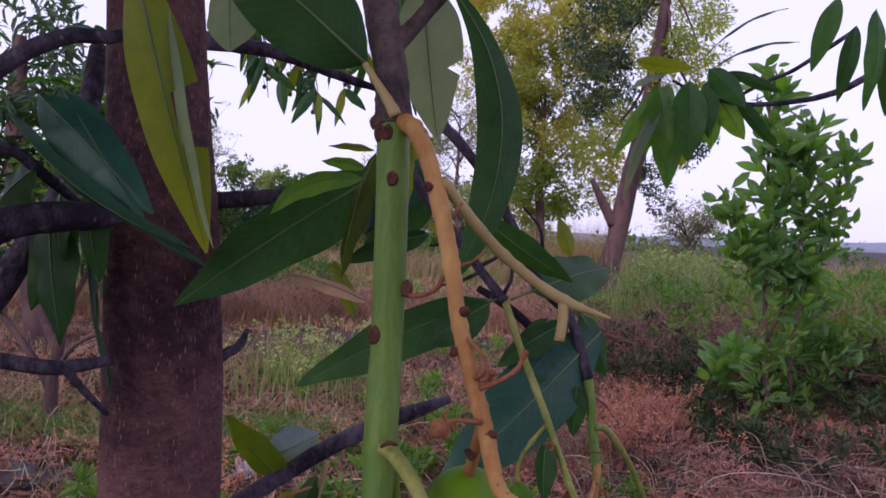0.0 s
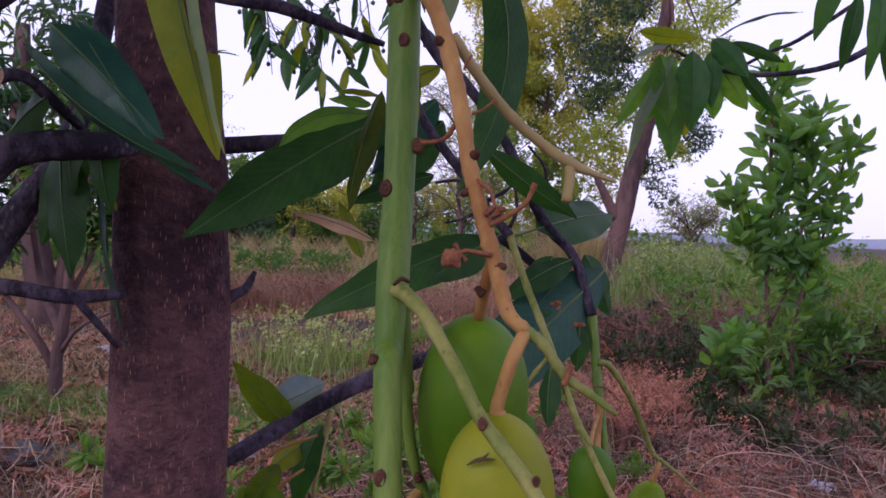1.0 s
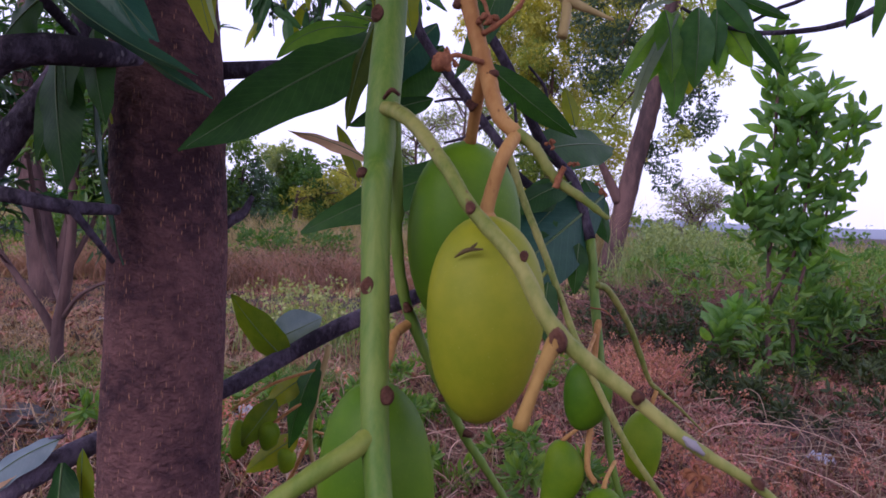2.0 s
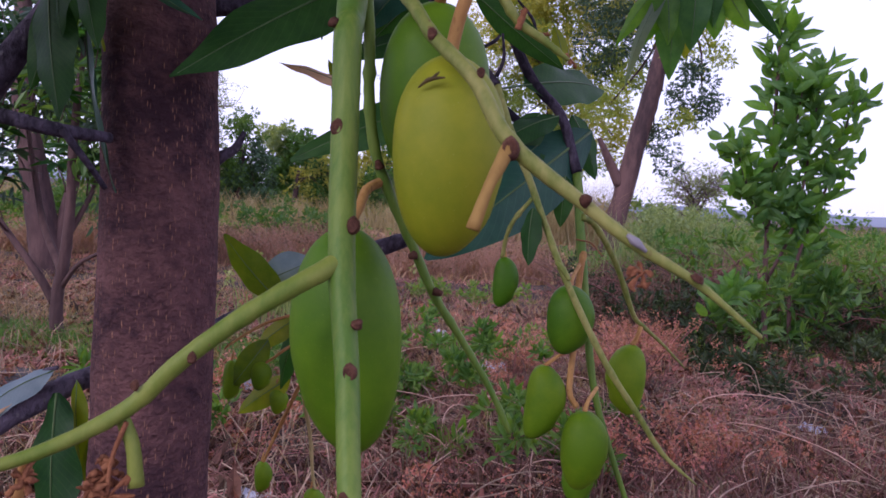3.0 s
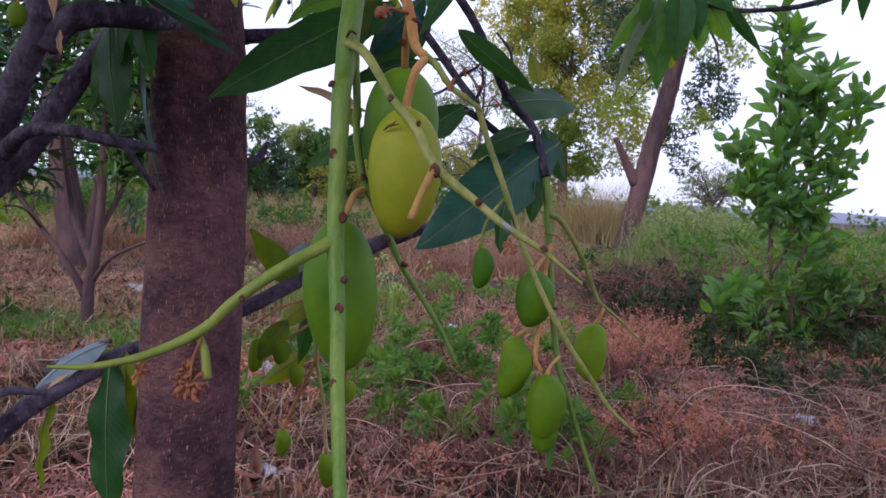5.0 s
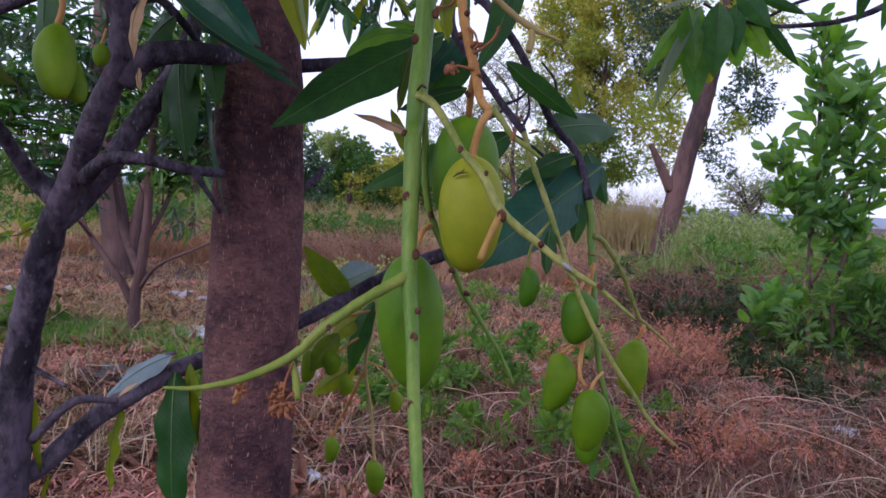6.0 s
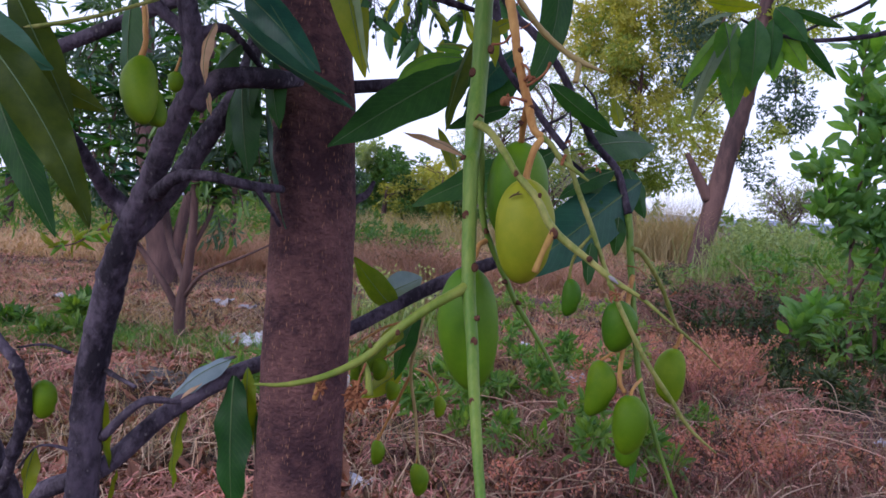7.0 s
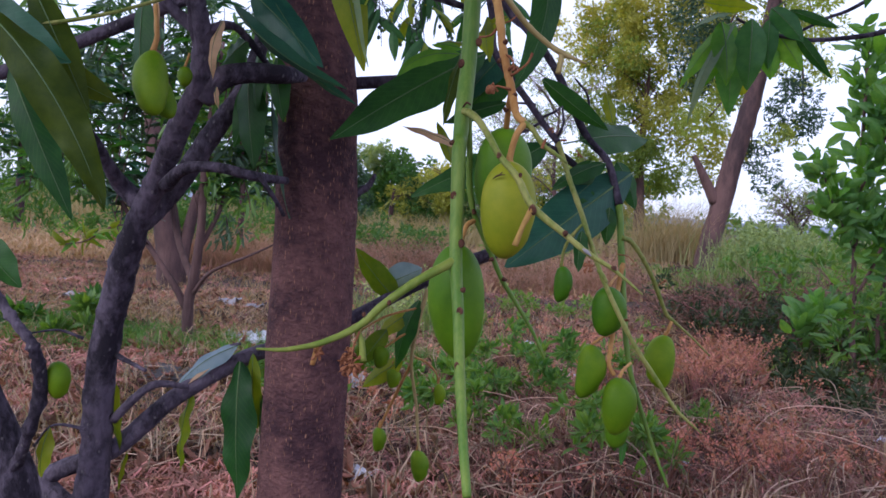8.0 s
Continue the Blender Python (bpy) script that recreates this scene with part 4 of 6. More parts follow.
# slender sapling with several stems in the dry field
field_sapling = slender_tree((-2.946, 5.120, -0.023), [
    ([(-2.946, 5.120, -0.032), (-2.957, 5.120, 0.294), (-2.917, 5.120, 0.522), (-2.863, 5.100, 0.929), (-2.852, 5.100, 1.416), (-2.813, 5.100, 1.898), (-2.739, 5.100, 2.418)], [0.05, 0.045, 0.042, 0.035, 0.03, 0.022, 0.012]),
    ([(-2.976, 5.120, 0.270), (-3.088, 5.100, 0.467), (-3.328, 5.100, 0.766), (-3.559, 5.100, 1.068), (-3.771, 5.100, 1.509)], [0.035, 0.028, 0.022, 0.017, 0.01]),
    ([(-2.922, 5.120, 0.387), (-2.710, 5.000, 0.591), (-2.344, 4.900, 0.753), (-2.059, 4.800, 0.880)], [0.02, 0.014, 0.010, 0.006]),
    ([(-2.916, 5.120, 0.477), (-3.180, 5.300, 0.814), (-3.330, 5.400, 1.225), (-3.424, 5.400, 1.735)], [0.03, 0.026, 0.02, 0.012]),
    ([(-2.876, 5.100, 0.751), (-2.764, 5.200, 1.068), (-2.707, 5.300, 1.390), (-2.485, 5.300, 1.849)], [0.022, 0.018, 0.014, 0.008])],
    [((-3.896, 5.200, 1.558), 0.35), ((-3.413, 5.300, 1.770), 0.4), ((-2.868, 5.200, 1.911), 0.45), ((-2.523, 5.300, 1.623), 0.35), ((-2.749, 5.200, 1.293), 0.3), ((-3.514, 5.100, 1.206), 0.25), ((-4.209, 5.200, 1.775), 0.4), ((-3.270, 5.200, 2.299), 0.5), ((-2.452, 5.200, 2.186), 0.45), ((-4.062, 5.400, 2.277), 0.5), ((-2.405, 5.000, 1.088), 0.18)],
    1500, 0.12, [M_CROWN, M_CROWN_BLUE], 81, "slender multi-stemmed sapling standing in the dry field")



def whorls(name, places, per, length, width, mats, parent, seed, droop=0.38):
    """Rosettes of long folded leaves at twig ends, one mesh a colour."""
    rs = np.random.RandomState(seed)
    for j, m in enumerate(mats):
        v, f = [], []
        for q in places[j::len(mats)]:
            for i in range(per):
                a = 6.283 * (i + rs.rand() * 0.8) / per
                d = Vector((math.cos(a), math.sin(a), 0.45 - droop * (0.4 + 1.3 * rs.rand()))).normalized()
                s = d.cross(Vector((rs.normal() * 0.3, rs.normal() * 0.3, 1))).normalized()
                u = s.cross(d)
                l, w, k = length * (0.65 + 0.6 * rs.rand()), width * (0.8 + 0.4 * rs.rand()) * 0.5, len(v)
                for t, hw in ((0.0, 0.12), (0.25, 0.8), (0.5, 1.0), (0.78, 0.68), (1.0, 0.03)):
                    c = Vector(q) + d * (l * t) - Vector((0, 0, l * 0.22 * droop * 2 * t * t))
                    v += [c - s * w * hw + u * w * hw * 0.45, c, c + s * w * hw + u * w * hw * 0.45]
                for r in range(4):
                    b = k + 3 * r
                    f += [(b, b + 1, b + 4, b + 3), (b + 1, b + 2, b + 5, b + 4)]
        ob = mesh_part(name, v, f, m, parent)
        ob["kind"] = "stuff"


def sapling_whorls(tree, seed, n, boxes, length, width, mats):
    rs = random.Random(seed)
    pts = []
    for i in range(n):
        c, r = boxes[i % len(boxes)]
        pts.append(Vector(c) + Vector((rs.gauss(0, 0.5), rs.gauss(0, 0.4), rs.gauss(0, 0.5))) * r)
    v, f = [], []
    for p in pts:
        q = p + Vector((rs.uniform(-0.1, 0.1), rs.uniform(-0.05, 0.05), -rs.uniform(0.12, 0.3)))
        tv, tf = tube_data([q, q.lerp(p, 0.5) + Vector((0.01, 0, 0)), p], [0.006, 0.005, 0.003], 5, 3, 0.0)
        k = len(v)
        v += tv
        f += [tuple(i + k for i in t) for t in tf]
    mesh_part("twigwork", v, f, M_FARBARK, tree)["kind"] = "stuff"
    whorls("foliage", pts, 8, length, width, mats, tree, seed)


sapling_whorls(field_sapling, 143, 110, [((-3.9, 5.2, 1.6), 0.4), ((-3.4, 5.3, 1.85), 0.4), ((-2.87, 5.2, 1.95), 0.45), ((-2.52, 5.3, 1.6), 0.32), ((-2.75, 5.3, 1.3), 0.25), ((-3.5, 5.1, 1.25), 0.25), ((-4.2, 5.2, 1.8), 0.4), ((-3.3, 5.2, 2.3), 0.45), ((-2.4, 5.2, 2.2), 0.4), ((-4.0, 5.4, 2.3), 0.45)],
               0.21, 0.060, [M_LEAF, M_LEAF_TEAL, M_LEAF_MID, M_LEAF])
sprig = thing("leafy_sprig", (-3.021, 4.200, 0.957), "bright green leafy twig of the field sapling", "branch")
tube("twig", [(-3.328, 5.100, 0.766), (-3.122, 4.600, 0.924), (-3.021, 4.200, 0.945), (-3.078, 4.000, 0.847), (-3.161, 3.900, 0.821)], [0.01, 0.008, 0.006, 0.005, 0.003], M_BARK, sprig, "", 7, 5)
rk = random.Random(17)
for i in range(26):
    e = Vector((-3.021, 4.200, 0.938)).lerp(Vector((-3.180, 3.900, 0.816)), rk.random())
    d = Vector((rk.uniform(-1, 0.8), rk.uniform(-0.5, 0.5), rk.uniform(-0.9, 0.5))).normalized()
    leaf(sprig, e, e + d * rk.uniform(0.09, 0.16), 0.035, M_LEAF_YELLOW if i % 3 else M_LEAF_BRIGHT, rk.uniform(-60, 60), 0.15, 0.3, seed=400 + i, rib=False, n=8, w=2)

# thicker trunks and foliage behind it
thick_tree = slender_tree((-5.261, 8.600, -0.473), [
    ([(-5.173, 8.600, -0.242), (-5.244, 8.600, 0.422), (-5.354, 8.600, 1.079), (-5.550, 8.600, 2.167), (-5.557, 8.600, 3.609)], [0.20, 0.18, 0.16, 0.13, 0.08]),
    ([(-5.116, 8.600, -0.015), (-5.041, 8.700, 0.727), (-4.818, 8.800, 1.851)], [0.10, 0.08, 0.05])],
    [((-6.174, 9.000, 1.891), 0.9), ((-4.933, 9.000, 2.015), 0.8), ((-4.388, 9.400, 1.847), 0.7), ((-7.199, 9.000, 1.537), 0.8), ((-5.633, 9.000, 3.271), 1.1), ((-6.810, 9.000, 3.250), 1.0), ((-4.420, 9.000, 3.293), 0.9), ((-7.580, 9.000, 2.771), 0.8), ((-4.746, 9.200, 0.812), 0.35), ((-8.366, 10.000, 1.030), 0.5)],
    3500, 0.17, [M_CROWN_BLUE, M_CROWN], 91, "thick-trunked leafy tree behind the sapling")
sapling_whorls(thick_tree, 151, 150, [((-6.2, 9.0, 1.9), 0.8), ((-4.9, 9.0, 2.0), 0.7), ((-4.4, 9.4, 1.85), 0.6), ((-7.2, 9.0, 1.55), 0.7), ((-5.6, 9.0, 3.2), 0.9), ((-6.8, 9.0, 3.2), 0.9), ((-4.4, 9.0, 3.2), 0.8), ((-7.6, 9.0, 2.7), 0.8), ((-8.3, 9.5, 2.0), 0.8)], 0.26, 0.075, [M_LEAF_TEAL, M_LEAF])
for i, (px_a, r_a) in enumerate([((-5.983, 12.000, -0.402), 0.07), ((-15.704, 18.000, -0.147), 0.16)]):
    t2 = thing("tree", px_a, "thin dark trunk standing far back in the field", "tree")
    b2 = Vector(px_a)
    tube("trunk", [(b2.x, b2.y, 0), (b2.x + 0.05, b2.y, b2.z + 0.6), (b2.x + 0.1, b2.y, 3.2)], [r_a, r_a * 0.85, r_a * 0.5], M_FARBARK, t2, "", 9, 4, 0.1, i)
    crown("crown", [(b2.x, b2.y, 2.7), (b2.x + 0.7, b2.y, 2.3), (b2.x - 0.8, b2.y, 2.9)], [0.8, 0.7, 0.8], 1400, 0.2, M_CROWN, t2, 95 + i, hollow=0.3, slim=0.35, sub=16)


def big_leaf_sapling():
    """The bushy sapling with upright whorls of long leaves."""
    tree = thing("sapling", (2.45, 6.2, 0), "bushy young tree with whorls of glossy green leaves", "tree")
    stems = [([(2.441, 6.300, 0.087), (2.394, 6.300, 0.560), (2.374, 6.300, 1.125), (2.363, 6.300, 1.685), (2.349, 6.300, 2.377), (2.340, 6.300, 2.743)], 0.026),
             ([(2.378, 6.300, 1.078), (2.183, 6.200, 1.349), (2.016, 6.100, 1.703)], 0.014),
             ([(2.404, 6.300, 0.655), (2.545, 6.200, 1.139), (2.618, 6.200, 1.783), (2.652, 6.200, 2.370)], 0.016),
             ([(2.410, 6.300, 0.466), (2.129, 6.100, 0.564), (1.918, 6.000, 0.423)], 0.010),
             ([(2.365, 6.300, 1.546), (2.480, 6.200, 1.913), (2.480, 6.100, 2.215)], 0.012),
             ([(2.625, 6.300, 0.103), (2.576, 6.200, 0.772), (2.846, 6.300, 1.570), (2.963, 6.300, 2.169)], 0.018)]
    tips = []
    for i, (p, r) in enumerate(stems):
        tube("trunk" if i == 0 else "limb", p, [r, r * 0.4], M_FARBARK, tree, "", 8, 4, 0.08, i)
        rows = spline(p, 4)
        lo = 0.35 if i == 0 else 0.3
        tips += [q for k, q in enumerate(rows) if k / len(rows) > lo]
    rs = np.random.RandomState(101)
    whorls = [tips[i] for i in range(0, len(tips), max(1, len(tips) // 34))]
    k = 0
    for q in whorls:
        for i in range(9):
            a = 6.283 * (i + rs.rand()) / 9
            e = Vector((q[0], q[1], q[2])) + Vector((rs.normal(), rs.normal(), rs.normal())) * 0.05
            d = Vector((math.cos(a), math.sin(a), 0.2 + rs.rand() * 1.1)).normalized()
            l = 0.14 + 0.10 * rs.rand()
            leaf(tree, e, e + d * l, 0.056 + 0.03 * rs.rand(), M_LEAF_BUSH if rs.rand() < 0.8 else M_LEAF_BRIGHT, rs.rand() * 120 - 60, 0.2, 0.4, 0.03, 1.05, seed=k, rib=False, n=8, w=2)
            k += 1
    cl = [tuple(q[:3]) for q in tips if q[2] > 1.0] + [(2.587, 6.200, 1.142), (2.637, 6.300, 1.513), (2.406, 6.300, 1.687), (2.610, 6.200, 1.873), (2.384, 6.300, 0.890)]
    c2 = crown("foliage", cl, [0.17 if q[2] > 1.75 else 0.22 for q in cl], 420, 0.15, M_CROWN_BUSH, tree, 102, hollow=0.3, slim=0.42, droop=-0.5, fine=True, sub=6)
    return tree


M_CROWN_BUSH = material("bush_foliage", (0.045, 0.125, 0.036), (0.105, 0.21, 0.06), 4, 0.45, 0, through_light=0.45, per_object=0.55)
M_LEAF_BUSH = leaf_material("bush_leaf", (0.052, 0.135, 0.040), (0.115, 0.225, 0.062), 0.42, 0.5)
big_leaf_sapling()


# canopy of a neighbouring tree reaching in at the top, with hanging shoots
def hanging_canopy():
    tree = thing("hanging_branch", (-0.834, 3.600, 2.517), "drooping leafy branch tips with small round fruits", "branch")
    rs = np.random.RandomState(111)
    k = 0
    for px_a, px_b in [((-1.240, 3.500, 2.599), (-0.911, 3.500, 2.138)), ((-1.028, 3.600, 2.693), (-0.813, 3.600, 2.135)), ((-0.658, 3.600, 2.633), (-0.818, 3.600, 2.223)), ((-0.678, 3.700, 2.670), (-0.530, 3.700, 2.223)), ((-1.207, 3.400, 2.647), (-1.460, 3.400, 2.163)),
                       ((-0.483, 3.600, 2.719), (-0.305, 3.600, 2.201)), ((-0.938, 3.500, 2.655), (-0.726, 3.500, 2.055)), ((-1.120, 3.500, 2.656), (-0.967, 3.500, 2.050)), ((-0.868, 3.700, 2.730), (-0.648, 3.700, 2.131))]:
        a, b = Vector(px_a), Vector(px_b)
        m = (a + b) / 2 + Vector((0.03, 0, 0.05))
        tube("twig", [a, m, b], [0.006, 0.004, 0.002], M_DARKBARK, tree, "", 6, 4)
        for i in range(6):
            s = 0.35 + 0.65 * rs.rand()
            e = a.lerp(b, s)
            d = Vector((rs.normal() * 0.8, rs.normal() * 0.4, -0.6 - rs.rand())).normalized()
            leaf(tree, e, e + d * (0.15 + 0.09 * rs.rand()), 0.042 + 0.014 * rs.rand(), M_LEAF if rs.rand() < 0.75 else M_LEAF_YELLOW, rs.rand() * 140 - 70, 0.1, 0.3, 0.03, seed=300 + k, rib=False)
            k += 1
        for i in range(12):
            e = a.lerp(b, 0.35 + 0.65 * rs.rand()) + Vector((rs.normal(), rs.normal() * 0.3, rs.normal())) * 0.05
            v, f = tube_data([e + Vector((0, 0, 0.012)), e + Vector((0, 0, 0.007)), e, e - Vector((0, 0, 0.008)), e - Vector((0, 0, 0.012))], [0.002, 0.008, 0.0105, 0.008, 0.001], 8, 2, 0.0)
            mesh_part("small_fruit", v, f, M_CROWN_BLUE, tree)
            q = a.lerp(b, 0.6)
            tube("fruit_stem", [q, (q + e) / 2 + Vector((0, 0, 0.01)), e + Vector((0, 0, 0.011))], [0.0016, 0.0013, 0.001], M_DARKBARK, tree, "", 5, 3)
    tube("limb", [(-1.390, 3.400, 2.677), (-0.845, 3.600, 2.722), (-0.261, 3.700, 2.814)], [0.016, 0.014, 0.012], M_DARKBARK, tree, "", 8, 4)
    tube("limb", [(-0.497, 1.25, 2.55), (-0.45, 2.0, 2.85), (-0.35, 3.0, 2.9), (-0.845, 3.600, 2.722)], [0.03, 0.026, 0.02, 0.014], M_DARKBARK, tree, "", 8, 4)
    return tree


hanging_canopy()


# ---- the two mango trees ----
def scar_on(parent, at, r=0.0045, toward=(0, -1, 0.1)):
    scar(parent, at, toward, r * 0.88)


tree_a = thing("mango_tree", (-0.44, 1.25, 0), "straight purple-brown mango trunk with flaking speckled bark", "tree")
tube("trunk", [(-0.430, 1.25, -0.05), (-0.438, 1.25, 0.25), (-0.442, 1.25, 0.6), (-0.436, 1.25, 1.1), (-0.445, 1.25, 1.4), (-0.462, 1.25, 1.7), (-0.48, 1.25, 2.1), (-0.50, 1.25, 2.6)],
     [0.125, 0.104, 0.099, 0.0945, 0.091, 0.078, 0.066, 0.055], M_BARK, tree_a, "", 32, 10, 0.035, 3)
tube("limb", [(-0.44, 1.30, 1.475), (-0.389, 1.320, 1.482), (-0.234, 1.340, 1.499), (-0.120, 1.360, 1.516), (-0.034, 1.400, 1.541)], [0.022, 0.0155, 0.014, 0.011, 0.006], M_DARKBARK, tree_a, "", 12, 6, 0.06, 4)
tube("limb", [(-0.40, 1.28, 1.18), (-0.350, 1.280, 1.222), (-0.325, 1.280, 1.237), (-0.308, 1.280, 1.268)], [0.014, 0.010, 0.008, 0.004], M_DARKBARK, tree_a, "short broken stub", 9, 4, 0.15, 5)
tube("limb", [(-0.47, 1.30, 1.76), (-0.463, 1.550, 1.811), (-0.384, 1.600, 1.810), (-0.305, 1.620, 1.789), (-0.220, 1.620, 1.759), (-0.154, 1.620, 1.739)], [0.022, 0.017, 0.015, 0.013, 0.010, 0.006], M_DARKBARK, tree_a, "", 10, 6, 0.08, 10)
# crown out of view, that the hanging twigs grow from
tube("limb", [(-0.485, 1.25, 2.15), (-0.30, 1.22, 2.25), (-0.14, 1.22, 2.12), (-0.102, 1.220, 1.863), (-0.072, 1.220, 1.733), (-0.007, 1.220, 1.623), (0.032, 1.220, 1.588), (0.097, 1.220, 1.505), (0.166, 1.220, 1.374), (0.218, 1.220, 1.316), (0.247, 1.200, 1.226)],
     [0.03, 0.026, 0.020, 0.013, 0.011, 0.0088, 0.0085, 0.0082, 0.0082, 0.0080, 0.0085], M_DARKBARK, tree_a, "dark drooping limb", 12, 6, 0.1, 6)
tube("limb", [(-0.30, 1.22, 2.25), (-0.05, 1.0, 2.2), (-0.01, 0.75, 1.95), (-0.006, 0.64, 1.72), (-0.003, 0.605, 1.64)], [0.024, 0.02, 0.016, 0.013, 0.0118], M_DARKBARK, tree_a, "", 12, 6, 0.06, 7)
tube("limb", [(-0.072, 1.220, 1.733), (-0.042, 1.180, 1.614), (-0.029, 1.160, 1.528), (0.044, 1.150, 1.432), (0.074, 1.150, 1.393), (0.115, 1.140, 1.345)], [0.010, 0.009, 0.0075, 0.0075, 0.007, 0.0075], M_DARKBARK, tree_a, "", 10, 6, 0.08, 8)
tube("limb", [(0.074, 1.250, 1.355), (0.126, 1.240, 1.325), (0.187, 1.220, 1.276), (0.243, 1.210, 1.231)], [0.006, 0.007, 0.007, 0.008], M_DARKBARK, tree_a, "", 8, 5, 0.08, 9)
for p in ([(0.074, 1.150, 1.384), (0.046, 1.170, 1.369), (0.017, 1.180, 1.361)], [(0.078, 1.150, 1.395), (0.108, 1.160, 1.413), (0.122, 1.170, 1.436)], [(0.114, 1.140, 1.358), (0.123, 1.130, 1.383), (0.119, 1.120, 1.416), (0.100, 1.100, 1.445)], [(0.063, 1.150, 1.421), (0.030, 1.160, 1.425), (0.001, 1.170, 1.421)],
          [(0.172, 1.220, 1.422), (0.165, 1.200, 1.454), (0.139, 1.200, 1.485)]):
    tube("twig", p, [0.0032, 0.0026, 0.0018], M_DARKBARK, tree_a, "", 7, 5, 0.1, 2)

tree_b = thing("mango_tree", (-0.95, 1.15, 0), "dark-barked forked mango tree with drooping leaves", "tree")
tube("trunk", [(-0.94, 1.14, -0.05), (-0.935, 1.13, 0.3), (-0.906, 1.130, 0.530), (-0.902, 1.130, 0.684), (-0.878, 1.120, 0.861), (-0.833, 1.100, 1.012), (-0.774, 1.070, 1.135), (-0.713, 1.040, 1.228), (-0.643, 0.990, 1.325), (-0.582, 0.950, 1.404), (-0.565, 0.930, 1.490), (-0.567, 0.900, 1.569), (-0.62, .88, 1.78), (-0.63, .9, 2.1)],
     [0.058, 0.048, 0.036, 0.033, 0.032, 0.031, 0.026, 0.024, 0.023, 0.020, 0.019, 0.017, 0.016, 0.014], M_DARKBARK, tree_b, "", 24, 9, 0.13, 11, 0.08)
tube("limb", [(-0.574, 0.960, 1.379), (-0.541, 0.960, 1.420), (-0.501, 0.980, 1.439), (-0.443, 1.030, 1.447), (-0.425, 1.100, 1.457)], [0.018, 0.022, 0.021, 0.019, 0.012], M_DARKBARK, tree_b, "", 14, 6, 0.08, 12)
tube("limb", [(-0.784, 1.080, 1.122), (-0.761, 1.120, 1.164), (-0.720, 1.140, 1.226), (-0.677, 1.160, 1.308), (-0.642, 1.180, 1.375), (-0.616, 1.220, 1.450), (-0.617, 1.300, 1.575), (-0.642, 1.400, 1.757)], [0.026, 0.025, 0.024, 0.024, 0.022, 0.020, 0.019, 0.018], M_DARKBARK, tree_b, "", 14, 6, 0.1, 13)
tube("limb", [(-0.691, 1.030, 1.209), (-0.632, 1.000, 1.245), (-0.560, 1.000, 1.252), (-0.492, 1.030, 1.239), (-0.459, 1.120, 1.236)], [0.016, 0.0125, 0.011, 0.0105, 0.008], M_DARKBARK, tree_b, "", 12, 6, 0.07, 14)
tube("twig", [(-0.480, 1.030, 1.240), (-0.458, 1.060, 1.195), (-0.453, 1.100, 1.161)], [0.006, 0.005, 0.004], M_DARKBARK, tree_b, "", 8, 5)
tube("limb", [(-0.759, 1.070, 1.160), (-0.806, 1.060, 1.198), (-0.804, 1.000, 1.242), (-0.807, 0.950, 1.293), (-0.842, 0.930, 1.338), (-0.916, 0.900, 1.380)], [0.024, 0.02, 0.014, 0.012, 0.011, 0.009], M_DARKBARK, tree_b, "", 12, 6, 0.08, 15)
tube("limb", [(-0.563, 0.930, 1.508), (-0.597, 0.920, 1.526), (-0.631, 0.900, 1.560), (-0.665, 0.880, 1.614)], [0.018, 0.012, 0.011, 0.010], M_DARKBARK, tree_b, "", 12, 6, 0.08, 16)
tube("limb", [(-0.556, 0.940, 1.418), (-0.569, 0.930, 1.467), (-0.574, 0.910, 1.503), (-0.567, 0.880, 1.575)], [0.008, 0.007, 0.006, 0.006], M_DARKBARK, tree_b, "", 9, 6, 0.08, 17)
tube("limb", [(-0.557, 0.930, 1.508), (-0.518, 0.960, 1.526), (-0.490, 1.000, 1.494), (-0.481, 1.060, 1.463)], [0.012, 0.008, 0.0075, 0.006], M_DARKBARK, tree_b, "", 9, 6, 0.08, 18)
# the low limb that passes behind the straight trunk
tube("limb", [(-0.93, 1.14, 0.40), (-1.044, 1.150, 0.492), (-0.887, 1.170, 0.577), (-0.752, 1.220, 0.711), (-0.626, 1.300, 0.796), (-0.576, 1.380, 0.818), (-0.389, 1.420, 0.905), (-0.235, 1.480, 0.999), (-0.113, 1.500, 1.063), (-0.036, 1.500, 1.094), (0.024, 1.520, 1.115)],
     [0.03, 0.022, 0.022, 0.021, 0.020, 0.018, 0.0165, 0.0165, 0.017, 0.014, 0.008], M_DARKBARK, tree_b, "", 16, 7, 0.09, 19, 0.06)
tube("twig", [(-0.868, 1.140, 0.658), (-0.808, 1.140, 0.722), (-0.771, 1.160, 0.749), (-0.713, 1.200, 0.740)], [0.011, 0.010, 0.009, 0.006], M_DARKBARK, tree_b, "", 10, 6, 0.1, 20)
tube("twig", [(-0.723, 1.240, 0.759), (-0.656, 1.270, 0.826), (-0.621, 1.270, 0.840)], [0.003, 0.003, 0.004], M_DARKBARK, tree_b, "", 7, 5)
tube("twig", [(-0.853, 1.120, 0.817), (-0.798, 1.100, 0.806), (-0.751, 1.080, 0.799)], [0.007, 0.005, 0.004], M_DARKBARK, tree_b, "", 8, 5, 0.12)
tube("twig", [(-0.938, 1.120, 0.847), (-0.987, 1.100, 0.865), (-1.040, 1.080, 0.857)], [0.004, 0.003, 0.002], M_DARKBARK, tree_b, "", 7, 5)

